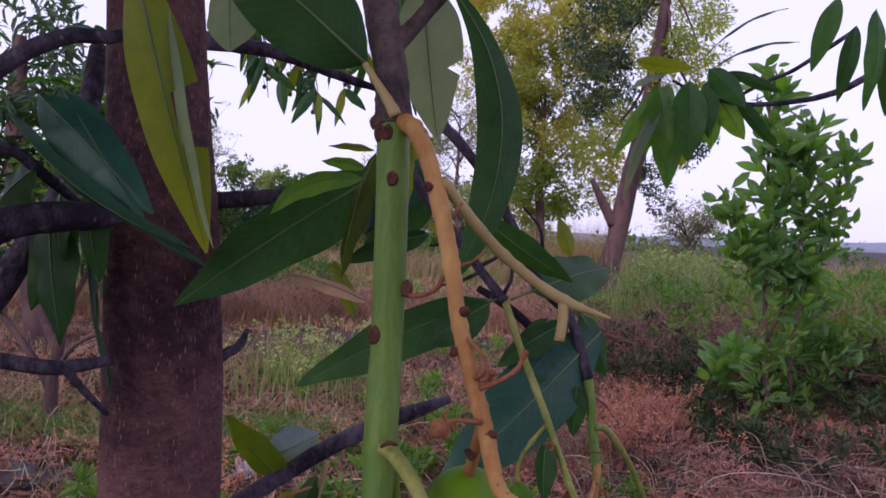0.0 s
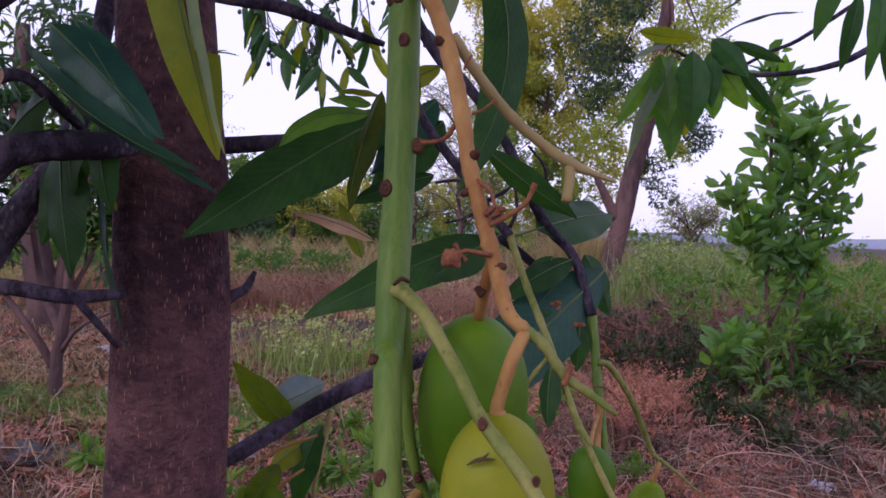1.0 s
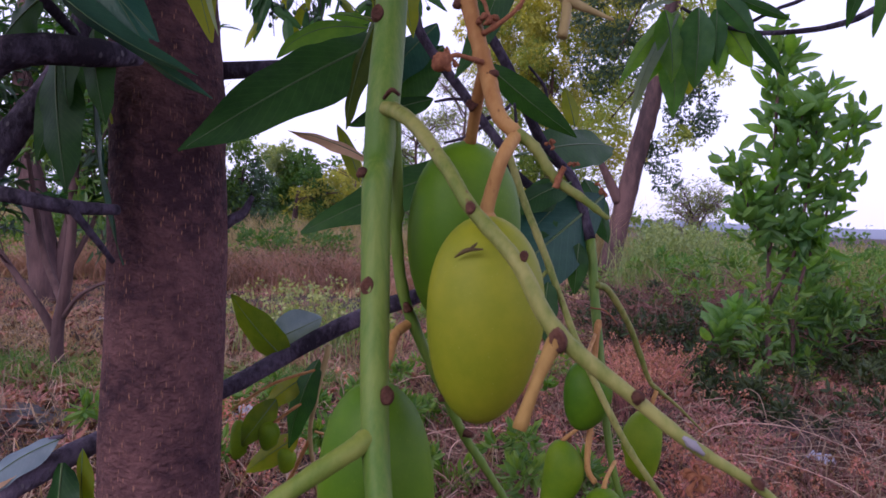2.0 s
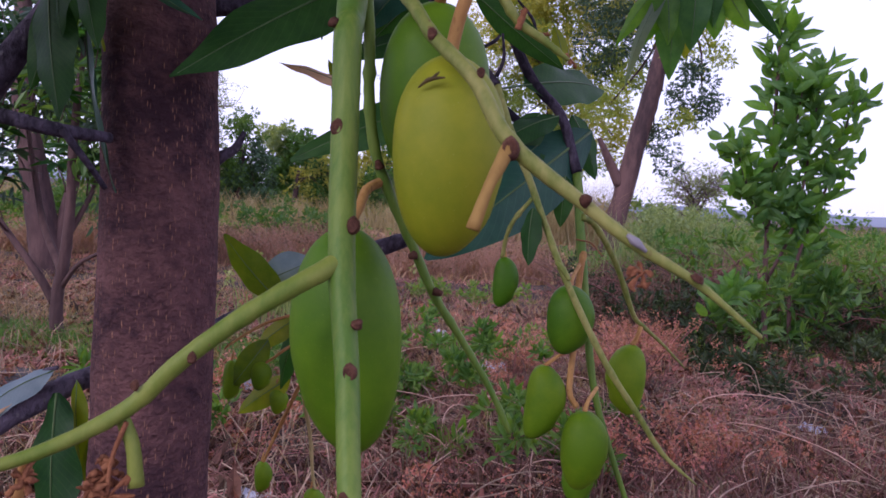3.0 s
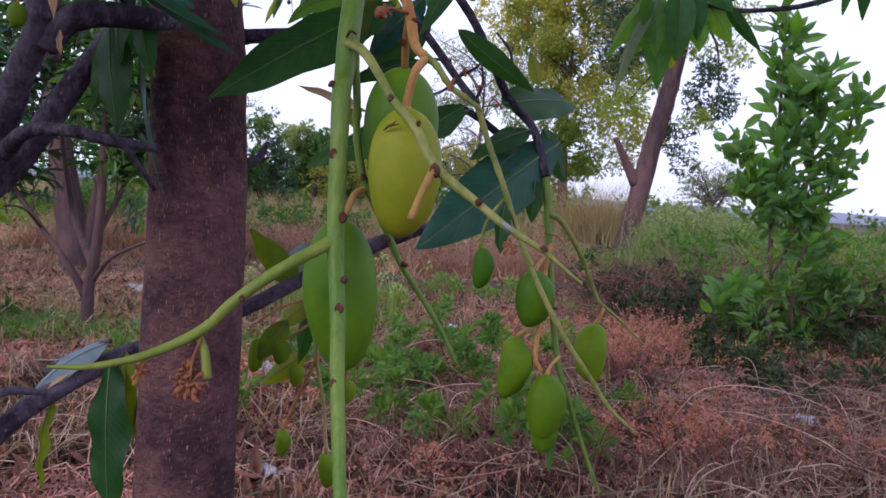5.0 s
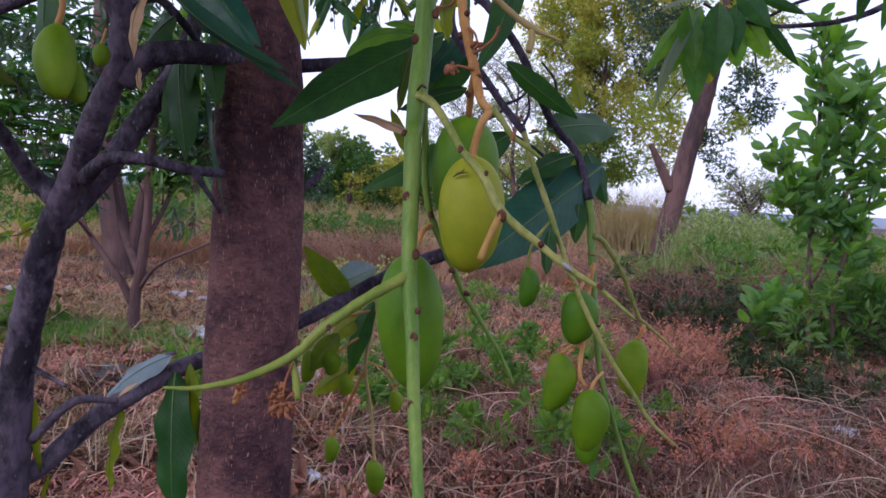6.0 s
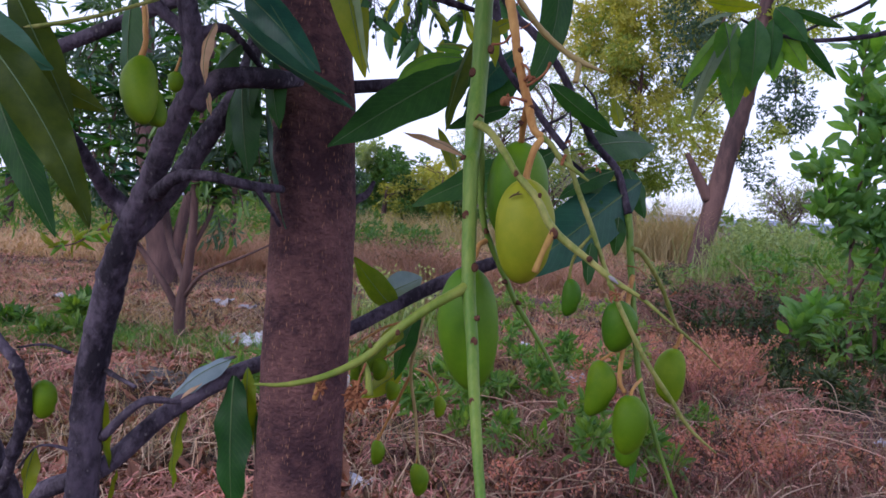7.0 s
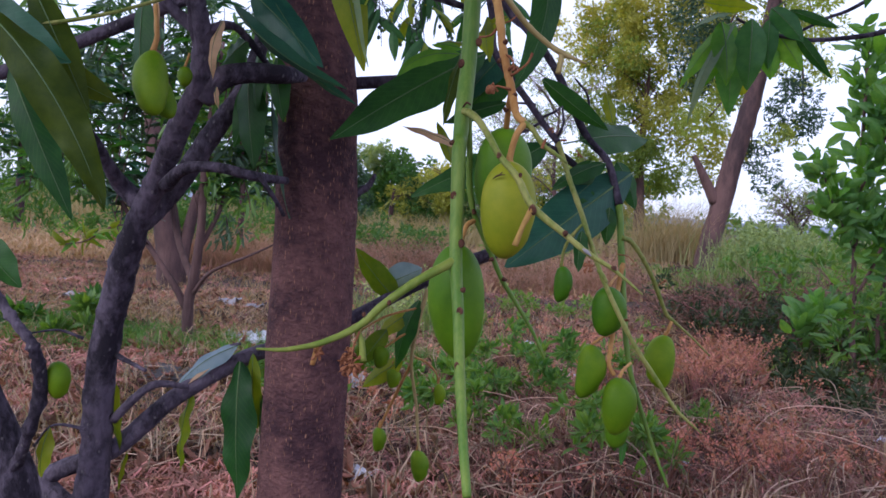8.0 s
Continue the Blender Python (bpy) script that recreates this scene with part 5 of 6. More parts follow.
# knobbly near limb at the edge, with its own fruit
tree_c = thing("mango_tree", (-1.0, .98, 0), "stout dark mango stem with a knobbly side shoot", "tree")
tube("trunk", [(-1.02, 1.0, -0.05), (-1.0, .98, 0.3), (-0.956, 0.950, 0.532), (-0.993, 0.940, 0.666), (-1.048, 0.920, 0.820), (-1.089, 0.900, 1.007)], [0.06, 0.055, 0.045, 0.038, 0.03, 0.025], M_DARKBARK, tree_c, "", 16, 6, 0.08, 21)
tube("limb", [(-0.954, 0.930, 0.590), (-0.898, 0.900, 0.677), (-0.851, 0.880, 0.791), (-0.850, 0.860, 0.874), (-0.877, 0.850, 0.917), (-0.923, 0.850, 0.968), (-0.976, 0.850, 1.042)], [0.012, 0.011, 0.013, 0.011, 0.009, 0.009, 0.007], M_DARKBARK, tree_c, "", 14, 8, 0.30, 22, 0.35)
tube("twig", [(-0.801, 0.950, 0.698), (-0.847, 0.940, 0.705), (-0.871, 0.930, 0.698), (-0.903, 0.930, 0.656)], [0.004, 0.003, 0.002, 0.003], M_DARKBARK, tree_c, "", 7, 5)

# the crowns overhead, out of view, that shade the fruit
crown("crown", [(-0.5, 1.3, 3.0), (0.3, 0.9, 2.9), (-0.2, 0.1, 3.0), (0.6, 0.0, 2.9), (-0.6, -0.5, 3.0), (0.4, 1.7, 3.1), (0.2, -0.9, 3.0)], [0.85, 0.75, 0.85, 0.8, 0.85, 0.7, 0.9], 7000, 0.19, M_CROWN, tree_a, 121, flat=0.7, slim=0.28, hollow=0.1)
for e in ((0.3, 0.9, 2.9), (-0.2, 0.1, 3.0), (0.6, 0.0, 2.9), (-0.6, -0.5, 3.0), (0.4, 1.7, 3.1), (0.2, -0.9, 3.0)):
    tube("limb", [(-0.50, 1.25, 2.5), ((e[0] - 0.5) / 2, (e[1] + 1.25) / 2, 2.9), e], [0.035, 0.022, 0.008], M_DARKBARK, tree_a, "", 8, 5, 0.08, 61)
crown("crown", [(-1.1, 0.7, 2.7), (-0.7, 0.4, 2.9), (-1.4, 1.3, 2.8), (-1.5, 0.2, 2.8)], [0.6, 0.6, 0.7, 0.7], 3000, 0.19, M_CROWN, tree_b, 122, flat=0.7, slim=0.28, hollow=0.1)
for e in ((-1.1, 0.7, 2.7), (-0.7, 0.4, 2.9), (-1.4, 1.3, 2.8), (-1.5, 0.2, 2.8)):
    tube("limb", [(-0.62, .9, 2.05), ((e[0] - 0.62) / 2, (e[1] + 0.9) / 2, 2.45), e], [0.016, 0.012, 0.006], M_DARKBARK, tree_b, "", 8, 5, 0.08, 62)

tube("limb", [(-1.089, 0.900, 1.007), (-1.28, 0.93, 1.15), (-1.35, 0.95, 1.30)], [0.025, 0.02, 0.015], M_DARKBARK, tree_c, "", 10, 5, 0.08, 25)
tube("limb", [(-1.35, 0.95, 1.30), (-0.608, 0.920, 1.561), (-0.523, 0.900, 1.593), (-0.456, 0.900, 1.635), (-0.408, 0.910, 1.656), (-0.375, 0.940, 1.663), (-0.347, 0.980, 1.696)], [0.015, 0.012, 0.011, 0.0105, 0.0095, 0.008, 0.006], M_DARKBARK, tree_c, "", 12, 6, 0.08, 23)

# leaves of the dark tree
Lf = [
    ((-0.499, 1.000, 1.564), (-0.278, 0.980, 1.378), 0.046, M_LEAF_TEAL, 62, 0.10, "dark leaf with a pale curled edge"),
    ((-0.473, 1.000, 1.610), (-0.336, 0.950, 1.436), 0.055, M_LEAF_TEAL, -15, 0.10, ""),
    ((-0.559, 1.120, 1.467), (-0.529, 1.100, 1.257), 0.075, M_LEAF, 10, 0.05, ""),
    ((-0.548, 1.160, 1.486), (-0.585, 1.120, 1.304), 0.06, M_LEAF, -25, 0.05, ""),
    ((-0.517, 1.150, 1.439), (-0.457, 1.120, 1.153), 0.05, M_LEAF_TEAL, 65, 0.06, ""),
    ((-0.486, 1.120, 1.469), (-0.465, 1.100, 1.360), 0.05, M_LEAF_YELLOW, 60, 0.06, ""),
    ((-0.496, 0.980, 1.503), (-0.562, 1.000, 1.454), 0.06, M_LEAF, 10, 0.05, ""),
    ((-0.522, 0.930, 1.528), (-0.530, 0.900, 1.415), 0.030, M_LEAF_DRY, 20, 0.16, "dry curled pink-brown leaf"),
    ((-0.531, 0.930, 1.402), (-0.510, 0.900, 1.359), 0.014, M_LEAF_DRY, 20, 0.1, ""),
    ((-0.591, 0.780, 1.542), (-0.581, 0.760, 1.351), 0.05, M_LEAF, 15, 0.05, ""),
    ((-0.543, 0.740, 1.522), (-0.540, 0.740, 1.430), 0.012, M_LEAF_DRY, 10, 0.02, ""),
]
for i, (b, t, w, m, sp, sg, lab) in enumerate(Lf):
    leaf(tree_b, b, t, w, m, sp, sg, 0.3, 0.05, label=lab, seed=i)
leaf(tree_b, (-0.492, 0.980, 1.598), (-0.331, 0.960, 1.454), 0.07, M_LEAF_TEAL, -10, 0.08, 0.3, seed=31)
leaf(tree_b, (-0.529, 0.980, 1.572), (-0.288, 0.950, 1.400), 0.05, M_LEAF_TEAL, 60, 0.12, 0.3, seed=32)
leaf(tree_b, (-0.463, 1.050, 1.485), (-0.445, 1.050, 1.354), 0.05, M_LEAF, 10, 0.08, 0.3, seed=33)
leaf(tree_b, (-0.524, 1.100, 1.510), (-0.531, 1.100, 1.380), 0.05, M_LEAF, 30, 0.08, 0.3, seed=34)
# yellow leaf torn on one side, with a pale turned-up edge
leaf(tree_b, (-0.253, 0.740, 1.687), (-0.189, 0.775, 1.411), 0.062, M_LEAF_YELLOW, -5, 0.05, 0.25, 0.03, 0.85, "yellow-green leaf with a torn notch", seed=41, bite=(0.44, 0.63, -1, 0.15), n=40)
leaf(tree_b, (-0.220, 0.745, 1.642), (-0.185, 0.770, 1.416), 0.022, M_LEAF_PALE, 40, 0.05, 0.2, 0.03, seed=42, rib=False)
# big leaves close to the lens
leaf(tree_b, (-0.649, 0.5, 1.433), (-0.454, 0.5, 1.165), 0.060, M_LEAF_OLIVE, -22, 0.12, 0.35, 0.22, 0.8, "large drooping olive-green leaf", seed=43, via=(-0.512, 0.47, 1.31), n=30)
leaf(tree_b, (-0.65, 0.55, 1.363), (-0.543, 0.55, 1.148), 0.048, M_LEAF, -20, 0.08, 0.3, 0.06, seed=44)
leaf(tree_b, (-0.752, 0.56, 1.471), (-0.568, 0.56, 1.372), 0.075, M_LEAF_TEAL, 25, 0.10, 0.3, 0.03, seed=45)
leaf(tree_b, (-0.68, 0.62, 1.505), (-0.572, 0.62, 1.31), 0.052, M_LEAF_OLIVE, -30, 0.06, 0.3, 0.06, seed=46)
leaf(tree_b, (-0.675, 0.650, 1.389), (-0.543, 0.650, 1.329), 0.045, M_LEAF_OLIVE, 20, 0.06, 0.3, 0.03, seed=47)
leaf(tree_b, (-0.650, 0.500, 1.116), (-0.581, 0.500, 1.050), 0.05, M_LEAF, 10, 0.06, 0.3, 0.03, seed=48)
tube("twig", [(-0.734, 0.600, 1.425), (-0.633, 0.620, 1.444), (-0.566, 0.660, 1.470), (-0.507, 0.720, 1.512)], [0.004, 0.0035, 0.003, 0.003], M_OLIVE, tree_b, "green twig", 8, 5)
tube("twig", [(-0.700, 0.520, 1.496), (-0.690, 0.530, 1.460), (-0.734, 0.600, 1.425)], [0.004, 0.004, 0.004], M_OLIVE, tree_b, "", 8, 5)
# leaves on the low limb
leaf(tree_b, (-0.626, 1.270, 0.835), (-0.774, 1.220, 0.722), 0.055, M_LEAF_BLUE, 25, 0.18, 0.4, 0.06, 0.75, "blue-grey leaf with a pale folded underside", seed=51)
leaf(tree_b, (-0.623, 1.275, 0.826), (-0.742, 1.210, 0.734), 0.030, M_LEAF_DRY, 45, 0.12, 0.3, 0.05, seed=52, rib=False)
leaf(tree_b, (-0.610, 1.250, 0.801), (-0.580, 1.200, 0.478), 0.090, M_LEAF, 5, 0.06, 0.25, 0.11, 0.8, "long dark green hanging leaf", seed=53)
leaf(tree_b, (-0.591, 1.280, 0.818), (-0.571, 1.270, 0.634), 0.05, M_LEAF_YELLOW, 25, 0.06, seed=54)
leaf(tree_b, (-0.561, 1.270, 0.719), (-0.547, 1.270, 0.565), 0.03, M_LEAF, 35, 0.06, seed=55)
leaf(tree_b, (-0.726, 1.240, 0.722), (-0.745, 1.220, 0.528), 0.045, M_LEAF_YELLOW, 30, 0.08, wave=0.12, seed=56)
leaf(tree_b, (-0.871, 1.150, 0.741), (-0.860, 1.150, 0.581), 0.05, M_LEAF_YELLOW, 30, 0.08, seed=57)
leaf(tree_b, (-0.854, 1.180, 0.572), (-0.880, 1.180, 0.472), 0.035, M_LEAF_YELLOW, 40, 0.08, seed=58)
leaf(tree_c, (-0.867, 0.930, 0.700), (-0.882, 0.920, 0.596), 0.05, M_LEAF_YELLOW, 15, 0.1, seed=59)
leaf(tree_b, (-0.282, 1.460, 0.951), (-0.391, 1.420, 1.080), 0.07, M_LEAF_LIME, -20, 0.08, seed=60)
leaf(tree_b, (-0.346, 1.480, 0.980), (-0.230, 1.490, 1.037), 0.075, M_LEAF_BLUE, 20, 0.1, 0.5, peak=1.2, label="blue-grey folded leaf", seed=61)
leaf(tree_b, (-0.234, 1.500, 0.954), (-0.299, 1.520, 0.761), 0.06, M_LEAF, 20, 0.1, seed=62)
leaf(tree_b, (-0.280, 1.550, 0.781), (-0.394, 1.550, 0.696), 0.055, M_LEAF_YELLOW, 10, 0.1, seed=63)
leaf(tree_b, (-0.317, 1.500, 0.868), (-0.385, 1.480, 0.768), 0.055, M_LEAF_LIME, -15, 0.1, seed=64)
leaf(tree_b, (-0.265, 1.520, 0.913), (-0.345, 1.500, 0.848), 0.05, M_LEAF_YELLOW, 15, 0.1, seed=65)

# leaves of the straight tree's limbs
leaf(tree_a, (-0.066, 1.280, 1.551), (-0.348, 1.070, 1.329), 0.115, M_LEAF, 4, 0.05, 0.12, 0.05, 0.85, "broad dark green leaf lying across the trunk", seed=71)
leaf(tree_a, (-0.012, 1.300, 1.569), (-0.112, 1.250, 1.437), 0.07, M_LEAF_TEAL, 15, 0.05, seed=72)
leaf(tree_a, (0.097, 1.200, 1.342), (-0.174, 1.086, 1.224), 0.078, M_LEAF, 15, 0.08, 0.2, 0.05, 0.85, "dark green lance leaf", seed=73)
leaf(tree_a, (-0.084, 1.160, 1.555), (-0.131, 1.140, 1.373), 0.062, M_LEAF_OLIVE, 45, 0.06, seed=74)
leaf(tree_a, (-0.095, 1.12, 1.514), (-0.216, 1.08, 1.458), 0.036, M_LEAF_BRIGHT, 10, 0.10, seed=75, label="arching bright lime leaf", via=(-0.168, 1.1, 1.503))
leaf(tree_a, (-0.1, 1.16, 1.534), (-0.166, 1.16, 1.544), 0.024, M_LEAF_BRIGHT, 20, 0.1, seed=104)
leaf(tree_a, (0.000, 1.300, 1.533), (-0.121, 1.280, 1.406), 0.085, M_LEAF, 10, 0.06, seed=101)
leaf(tree_a, (-0.009, 1.260, 1.439), (-0.146, 1.240, 1.390), 0.045, M_LEAF, 15, 0.06, seed=102)
leaf(tree_a, (-0.116, 1.340, 1.580), (-0.191, 1.320, 1.585), 0.02, M_LEAF_YELLOW, 30, 0.10, seed=76)
leaf(tree_a, (-0.096, 1.200, 1.330), (-0.223, 1.180, 1.374), 0.03, M_LEAF_DRY, 40, 0.08, label="pale dried leaf", seed=77)
leaf(tree_a, (-0.122, 1.250, 1.299), (-0.161, 1.250, 1.392), 0.03, M_LEAF_YELLOW, 30, 0.08, seed=78)
leaf(tree_a, (0.036, 0.860, 1.709), (0.052, 0.800, 1.389), 0.050, M_LEAF, -18, 0.14, 0.3, 0.04, 1.1, "long curved dark leaf", seed=79, via=(0.097, 0.830, 1.554))
leaf(tree_a, (0.014, 1.000, 1.559), (-0.042, 1.000, 1.527), 0.03, M_LEAF_YELLOW, 10, 0.1, seed=80)
leaf(tree_a, (-0.026, 1.000, 1.559), (-0.018, 1.000, 1.475), 0.035, M_LEAF_YELLOW, 40, 0.1, seed=81)
leaf(tree_a, (0.155, 1.200, 1.356), (0.317, 1.420, 1.395), 0.085, M_LEAF, -5, 0.08, 0.15, 0.06, 0.75, "broad green leaf with eaten holes at its tip", seed=82, petiole=0.045, bite=(0.86, 0.93, -1, 0.3))
leaf(tree_a, (0.269, 1.240, 1.295), (0.035, 1.060, 1.092), 0.118, M_LEAF_TEAL, -8, 0.06, 0.25, 0.04, 0.85, "large blue-green leaf with a pale midrib", seed=83)
leaf(tree_a, (0.092, 1.140, 1.341), (-0.004, 1.140, 1.275), 0.06, M_LEAF, 10, 0.05, seed=84, petiole=0.03)
leaf(tree_a, (0.213, 1.200, 1.312), (0.108, 1.140, 1.254), 0.05, M_LEAF, 25, 0.10, seed=85)
leaf(tree_a, (0.238, 1.240, 1.320), (0.287, 1.260, 1.220), 0.05, M_LEAF, -25, 0.10, seed=86)
leaf(tree_a, (0.077, 1.100, 1.465), (0.213, 1.150, 1.372), 0.042, M_LEAF, 35, 0.08, seed=87)
leaf(tree_a, (0.224, 1.300, 1.409), (0.204, 1.300, 1.475), 0.028, M_LEAF_YELLOW, 10, 0.08, seed=88)
leaf(tree_a, (0.176, 1.060, 1.169), (0.172, 1.040, 1.091), 0.036, M_LEAF, 40, 0.06, seed=89)
leaf(tree_a, (0.228, 1.180, 1.220), (0.225, 1.180, 1.142), 0.034, M_LEAF, 10, 0.06, seed=90)
leaf(tree_a, (0.188, 1.200, 1.270), (0.141, 1.150, 1.217), 0.05, M_LEAF, 15, 0.06, seed=91)
leaf(tree_a, (0.184, 1.200, 1.316), (0.152, 1.180, 1.245), 0.05, M_LEAF, -15, 0.06, seed=92)
leaf(tree_a, (0.028, 0.660, 1.638), (0.043, 0.650, 1.514), 0.056, M_LEAF_PALE, 8, 0.08, 0.2, 0.05, 0.7, "pale grey-green leaf underside with a hole", seed=93, bite=(0.52, 0.60, -1, 0.55))
leaf(tree_a, (0.003, 0.700, 1.651), (0.020, 0.700, 1.540), 0.018, M_LEAF, 30, 0.05, seed=94)
leaf(tree_a, (-0.163, 0.750, 1.681), (-0.158, 0.740, 1.601), 0.055, M_LEAF_PALE, 10, 0.05, seed=95, peak=1.2)

# ---- the hanging fruit twig ----
twig = thing("fruiting_twig", (-0.003, .60, 1.63), "thick green fruiting stem hanging from a grey woody twig", "branch")
tube("woody_stem", [(-0.006, .615, 1.66), (-0.003, 0.600, 1.630), (0.009, 0.575, 1.583), (0.018, 0.560, 1.545), (0.021, 0.553, 1.519), (0.022, 0.549, 1.507)], [0.0118, 0.0118, 0.0118, 0.0112, 0.0120, 0.0122], M_WOOD, twig, "grey-brown woody twig", 18, 8, 0.09, 31)
tube("woody_stem", [(0.019, 0.570, 1.568), (0.030, 0.572, 1.580), (0.045, 0.575, 1.599), (0.065, 0.580, 1.623)], [0.007, 0.0058, 0.0055, 0.005], M_WOOD, twig, "", 12, 6, 0.08, 32)
tube("green_stem", [(0.022, 0.549, 1.509), (0.023, 0.547, 1.498), (0.025, 0.535, 1.432), (0.026, 0.525, 1.372), (0.027, 0.505, 1.323), (0.028, 0.490, 1.283), (0.030, 0.475, 1.265), (0.034, 0.460, 1.211), (0.042, 0.430, 1.138), (0.053, 0.404, 1.082), (0.063, 0.373, 1.030), (0.079, 0.330, 0.957), (0.090, 0.300, 0.919)],
     [0.0100, 0.0108, 0.0106, 0.0103, 0.0104, 0.0090, 0.0086, 0.0080, 0.0074, 0.0064, 0.0058, 0.0050, 0.0045], M_GREEN, twig, "smooth green stem", 22, 8, 0.03, 33)
for at, r in (((0.025, 0.530, 1.473), 0.0046), ((0.019, 0.515, 1.375), 0.0052), ((0.031, 0.452, 1.211), 0.0050), ((0.047, 0.430, 1.157), 0.0045), ((0.055, 0.398, 1.084), 0.0046), ((0.061, 0.368, 1.031), 0.0038), ((0.015, 0.540, 1.503), 0.0055), ((0.020, 0.536, 1.503), 0.005), ((0.011, 0.545, 1.511), 0.005), ((0.028, 0.540, 1.514), 0.005),
              ((0.037, 0.525, 1.404), 0.005)):
    scar_on(twig, at, r)
tube("collar", [(0.031, 0.480, 1.317), (0.036, 0.474, 1.321), (0.040, 0.478, 1.319)], [0.0011, 0.0014, 0.0010], M_SCAR, twig, "", 7, 5)
# orange fruit stalk
stalk_o = tube("fruit_stalk", [(0.025, 0.548, 1.512), (0.034, 0.538, 1.508), (0.043, 0.528, 1.497), (0.055, 0.515, 1.464), (0.066, 0.500, 1.421), (0.072, 0.490, 1.389), (0.081, 0.480, 1.359), (0.089, 0.472, 1.333), (0.097, 0.455, 1.307), (0.107, 0.452, 1.297)],
               [0.0058, 0.0062, 0.0058, 0.0056, 0.0050, 0.0048, 0.0047, 0.0048, 0.0042, 0.0040], M_ORANGE, twig, "orange-tan woody fruit stalk", 16, 10, 0.10, 34, 0.14)
tube("fruit_stalk", [(0.106, 0.452, 1.298), (0.117, 0.452, 1.290), (0.129, 0.452, 1.274), (0.144, 0.452, 1.264), (0.158, 0.452, 1.254)], [0.0036, 0.0030, 0.0026, 0.0022, 0.0012], M_OLIVE, twig, "", 10, 6, 0.12, 35, 0.25)
tube("fruit_stalk", [(0.058, 0.516, 1.472), (0.072, 0.530, 1.454), (0.094, 0.545, 1.430), (0.119, 0.552, 1.410), (0.139, 0.555, 1.398), (0.155, 0.558, 1.392), (0.170, 0.560, 1.387)], [0.0034, 0.0036, 0.0036, 0.0034, 0.0038, 0.0022, 0.0010], M_BEIGE, twig, "", 12, 6, 0.08, 36, 0.12)
tube("stub", [(0.138, 0.555, 1.397), (0.138, 0.553, 1.387), (0.136, 0.550, 1.372)], [0.0036, 0.0034, 0.0036], M_BEIGE, twig, "", 10, 5, 0.1)
# olive stalk to the other side
tube("fruit_stalk", [(0.030, 0.492, 1.313), (0.039, 0.484, 1.310), (0.053, 0.465, 1.299), (0.073, 0.430, 1.275), (0.086, 0.414, 1.256), (0.109, 0.395, 1.232), (0.128, 0.385, 1.202), (0.164, 0.380, 1.175), (0.188, 0.374, 1.158), (0.215, 0.372, 1.143), (0.244, 0.370, 1.121)],
     [0.0046, 0.0046, 0.0041, 0.0037, 0.0036, 0.0037, 0.0040, 0.0032, 0.0028, 0.0020, 0.0010], M_OLIVE, twig, "olive-green branching stalk", 14, 7, 0.06, 37, 0.08)
tube("stub", [(0.127, 0.381, 1.199), (0.119, 0.375, 1.180), (0.113, 0.372, 1.161)], [0.0038, 0.0028, 0.0033], M_OCHRE, twig, "tan broken stub", 12, 5, 0.08)
scar_on(twig, (0.128, 0.378, 1.199), 0.0052)
scar_on(twig, (0.086, 0.408, 1.256), 0.003)
scar_on(twig, (0.112, 0.391, 1.235), 0.0024)
tube("dried_tissue", [(0.182, 0.370, 1.163), (0.186, 0.370, 1.160), (0.191, 0.370, 1.156)], [0.0008, 0.0020, 0.0007], M_STONE, twig, "whitish dried patch", 7, 4, 0.3)
# thin twig behind
tube("fruit_stalk", [(0.035, 0.498, 1.309), (0.038, 0.506, 1.263), (0.039, 0.510, 1.229), (0.047, 0.515, 1.191), (0.070, 0.525, 1.142), (0.085, 0.532, 1.110), (0.104, 0.540, 1.081), (0.127, 0.546, 1.045), (0.142, 0.550, 1.015), (0.139, 0.560, 1.017)],
     [0.0036, 0.0036, 0.0036, 0.0036, 0.0032, 0.0030, 0.0026, 0.0022, 0.0018, 0.0010], M_GREEN, twig, "", 12, 6, 0.12, 38, 0.25)
# stalk to the side with dry buds
tube("fruit_stalk", [(0.042, 0.432, 1.138), (0.032, 0.420, 1.131), (0.003, 0.405, 1.112), (-0.027, 0.390, 1.087), (-0.053, 0.385, 1.061), (-0.086, 0.365, 1.043), (-0.120, 0.345, 1.035), (-0.149, 0.333, 1.035)],
     [0.0060, 0.0054, 0.0049, 0.0045, 0.0042, 0.0034, 0.0025, 0.0012], M_LIME, twig, "", 14, 7, 0.06, 39, 0.08)
tube("stub", [(-0.057, 0.388, 1.057), (-0.050, 0.387, 1.042), (-0.047, 0.386, 1.022)], [0.0036, 0.0037, 0.0040], M_LIME, twig, "", 10, 5, 0.1)
scar_on(twig, (-0.021, 0.385, 1.089), 0.0028)
scar_on(twig, (-0.048, 0.382, 1.074), 0.0026)
tube("stub", [(-0.097, 0.375, 1.039), (-0.098, 0.374, 1.028), (-0.101, 0.374, 1.015)], [0.0034, 0.0030, 0.0030], M_ORANGE, twig, "", 8, 5, 0.15)
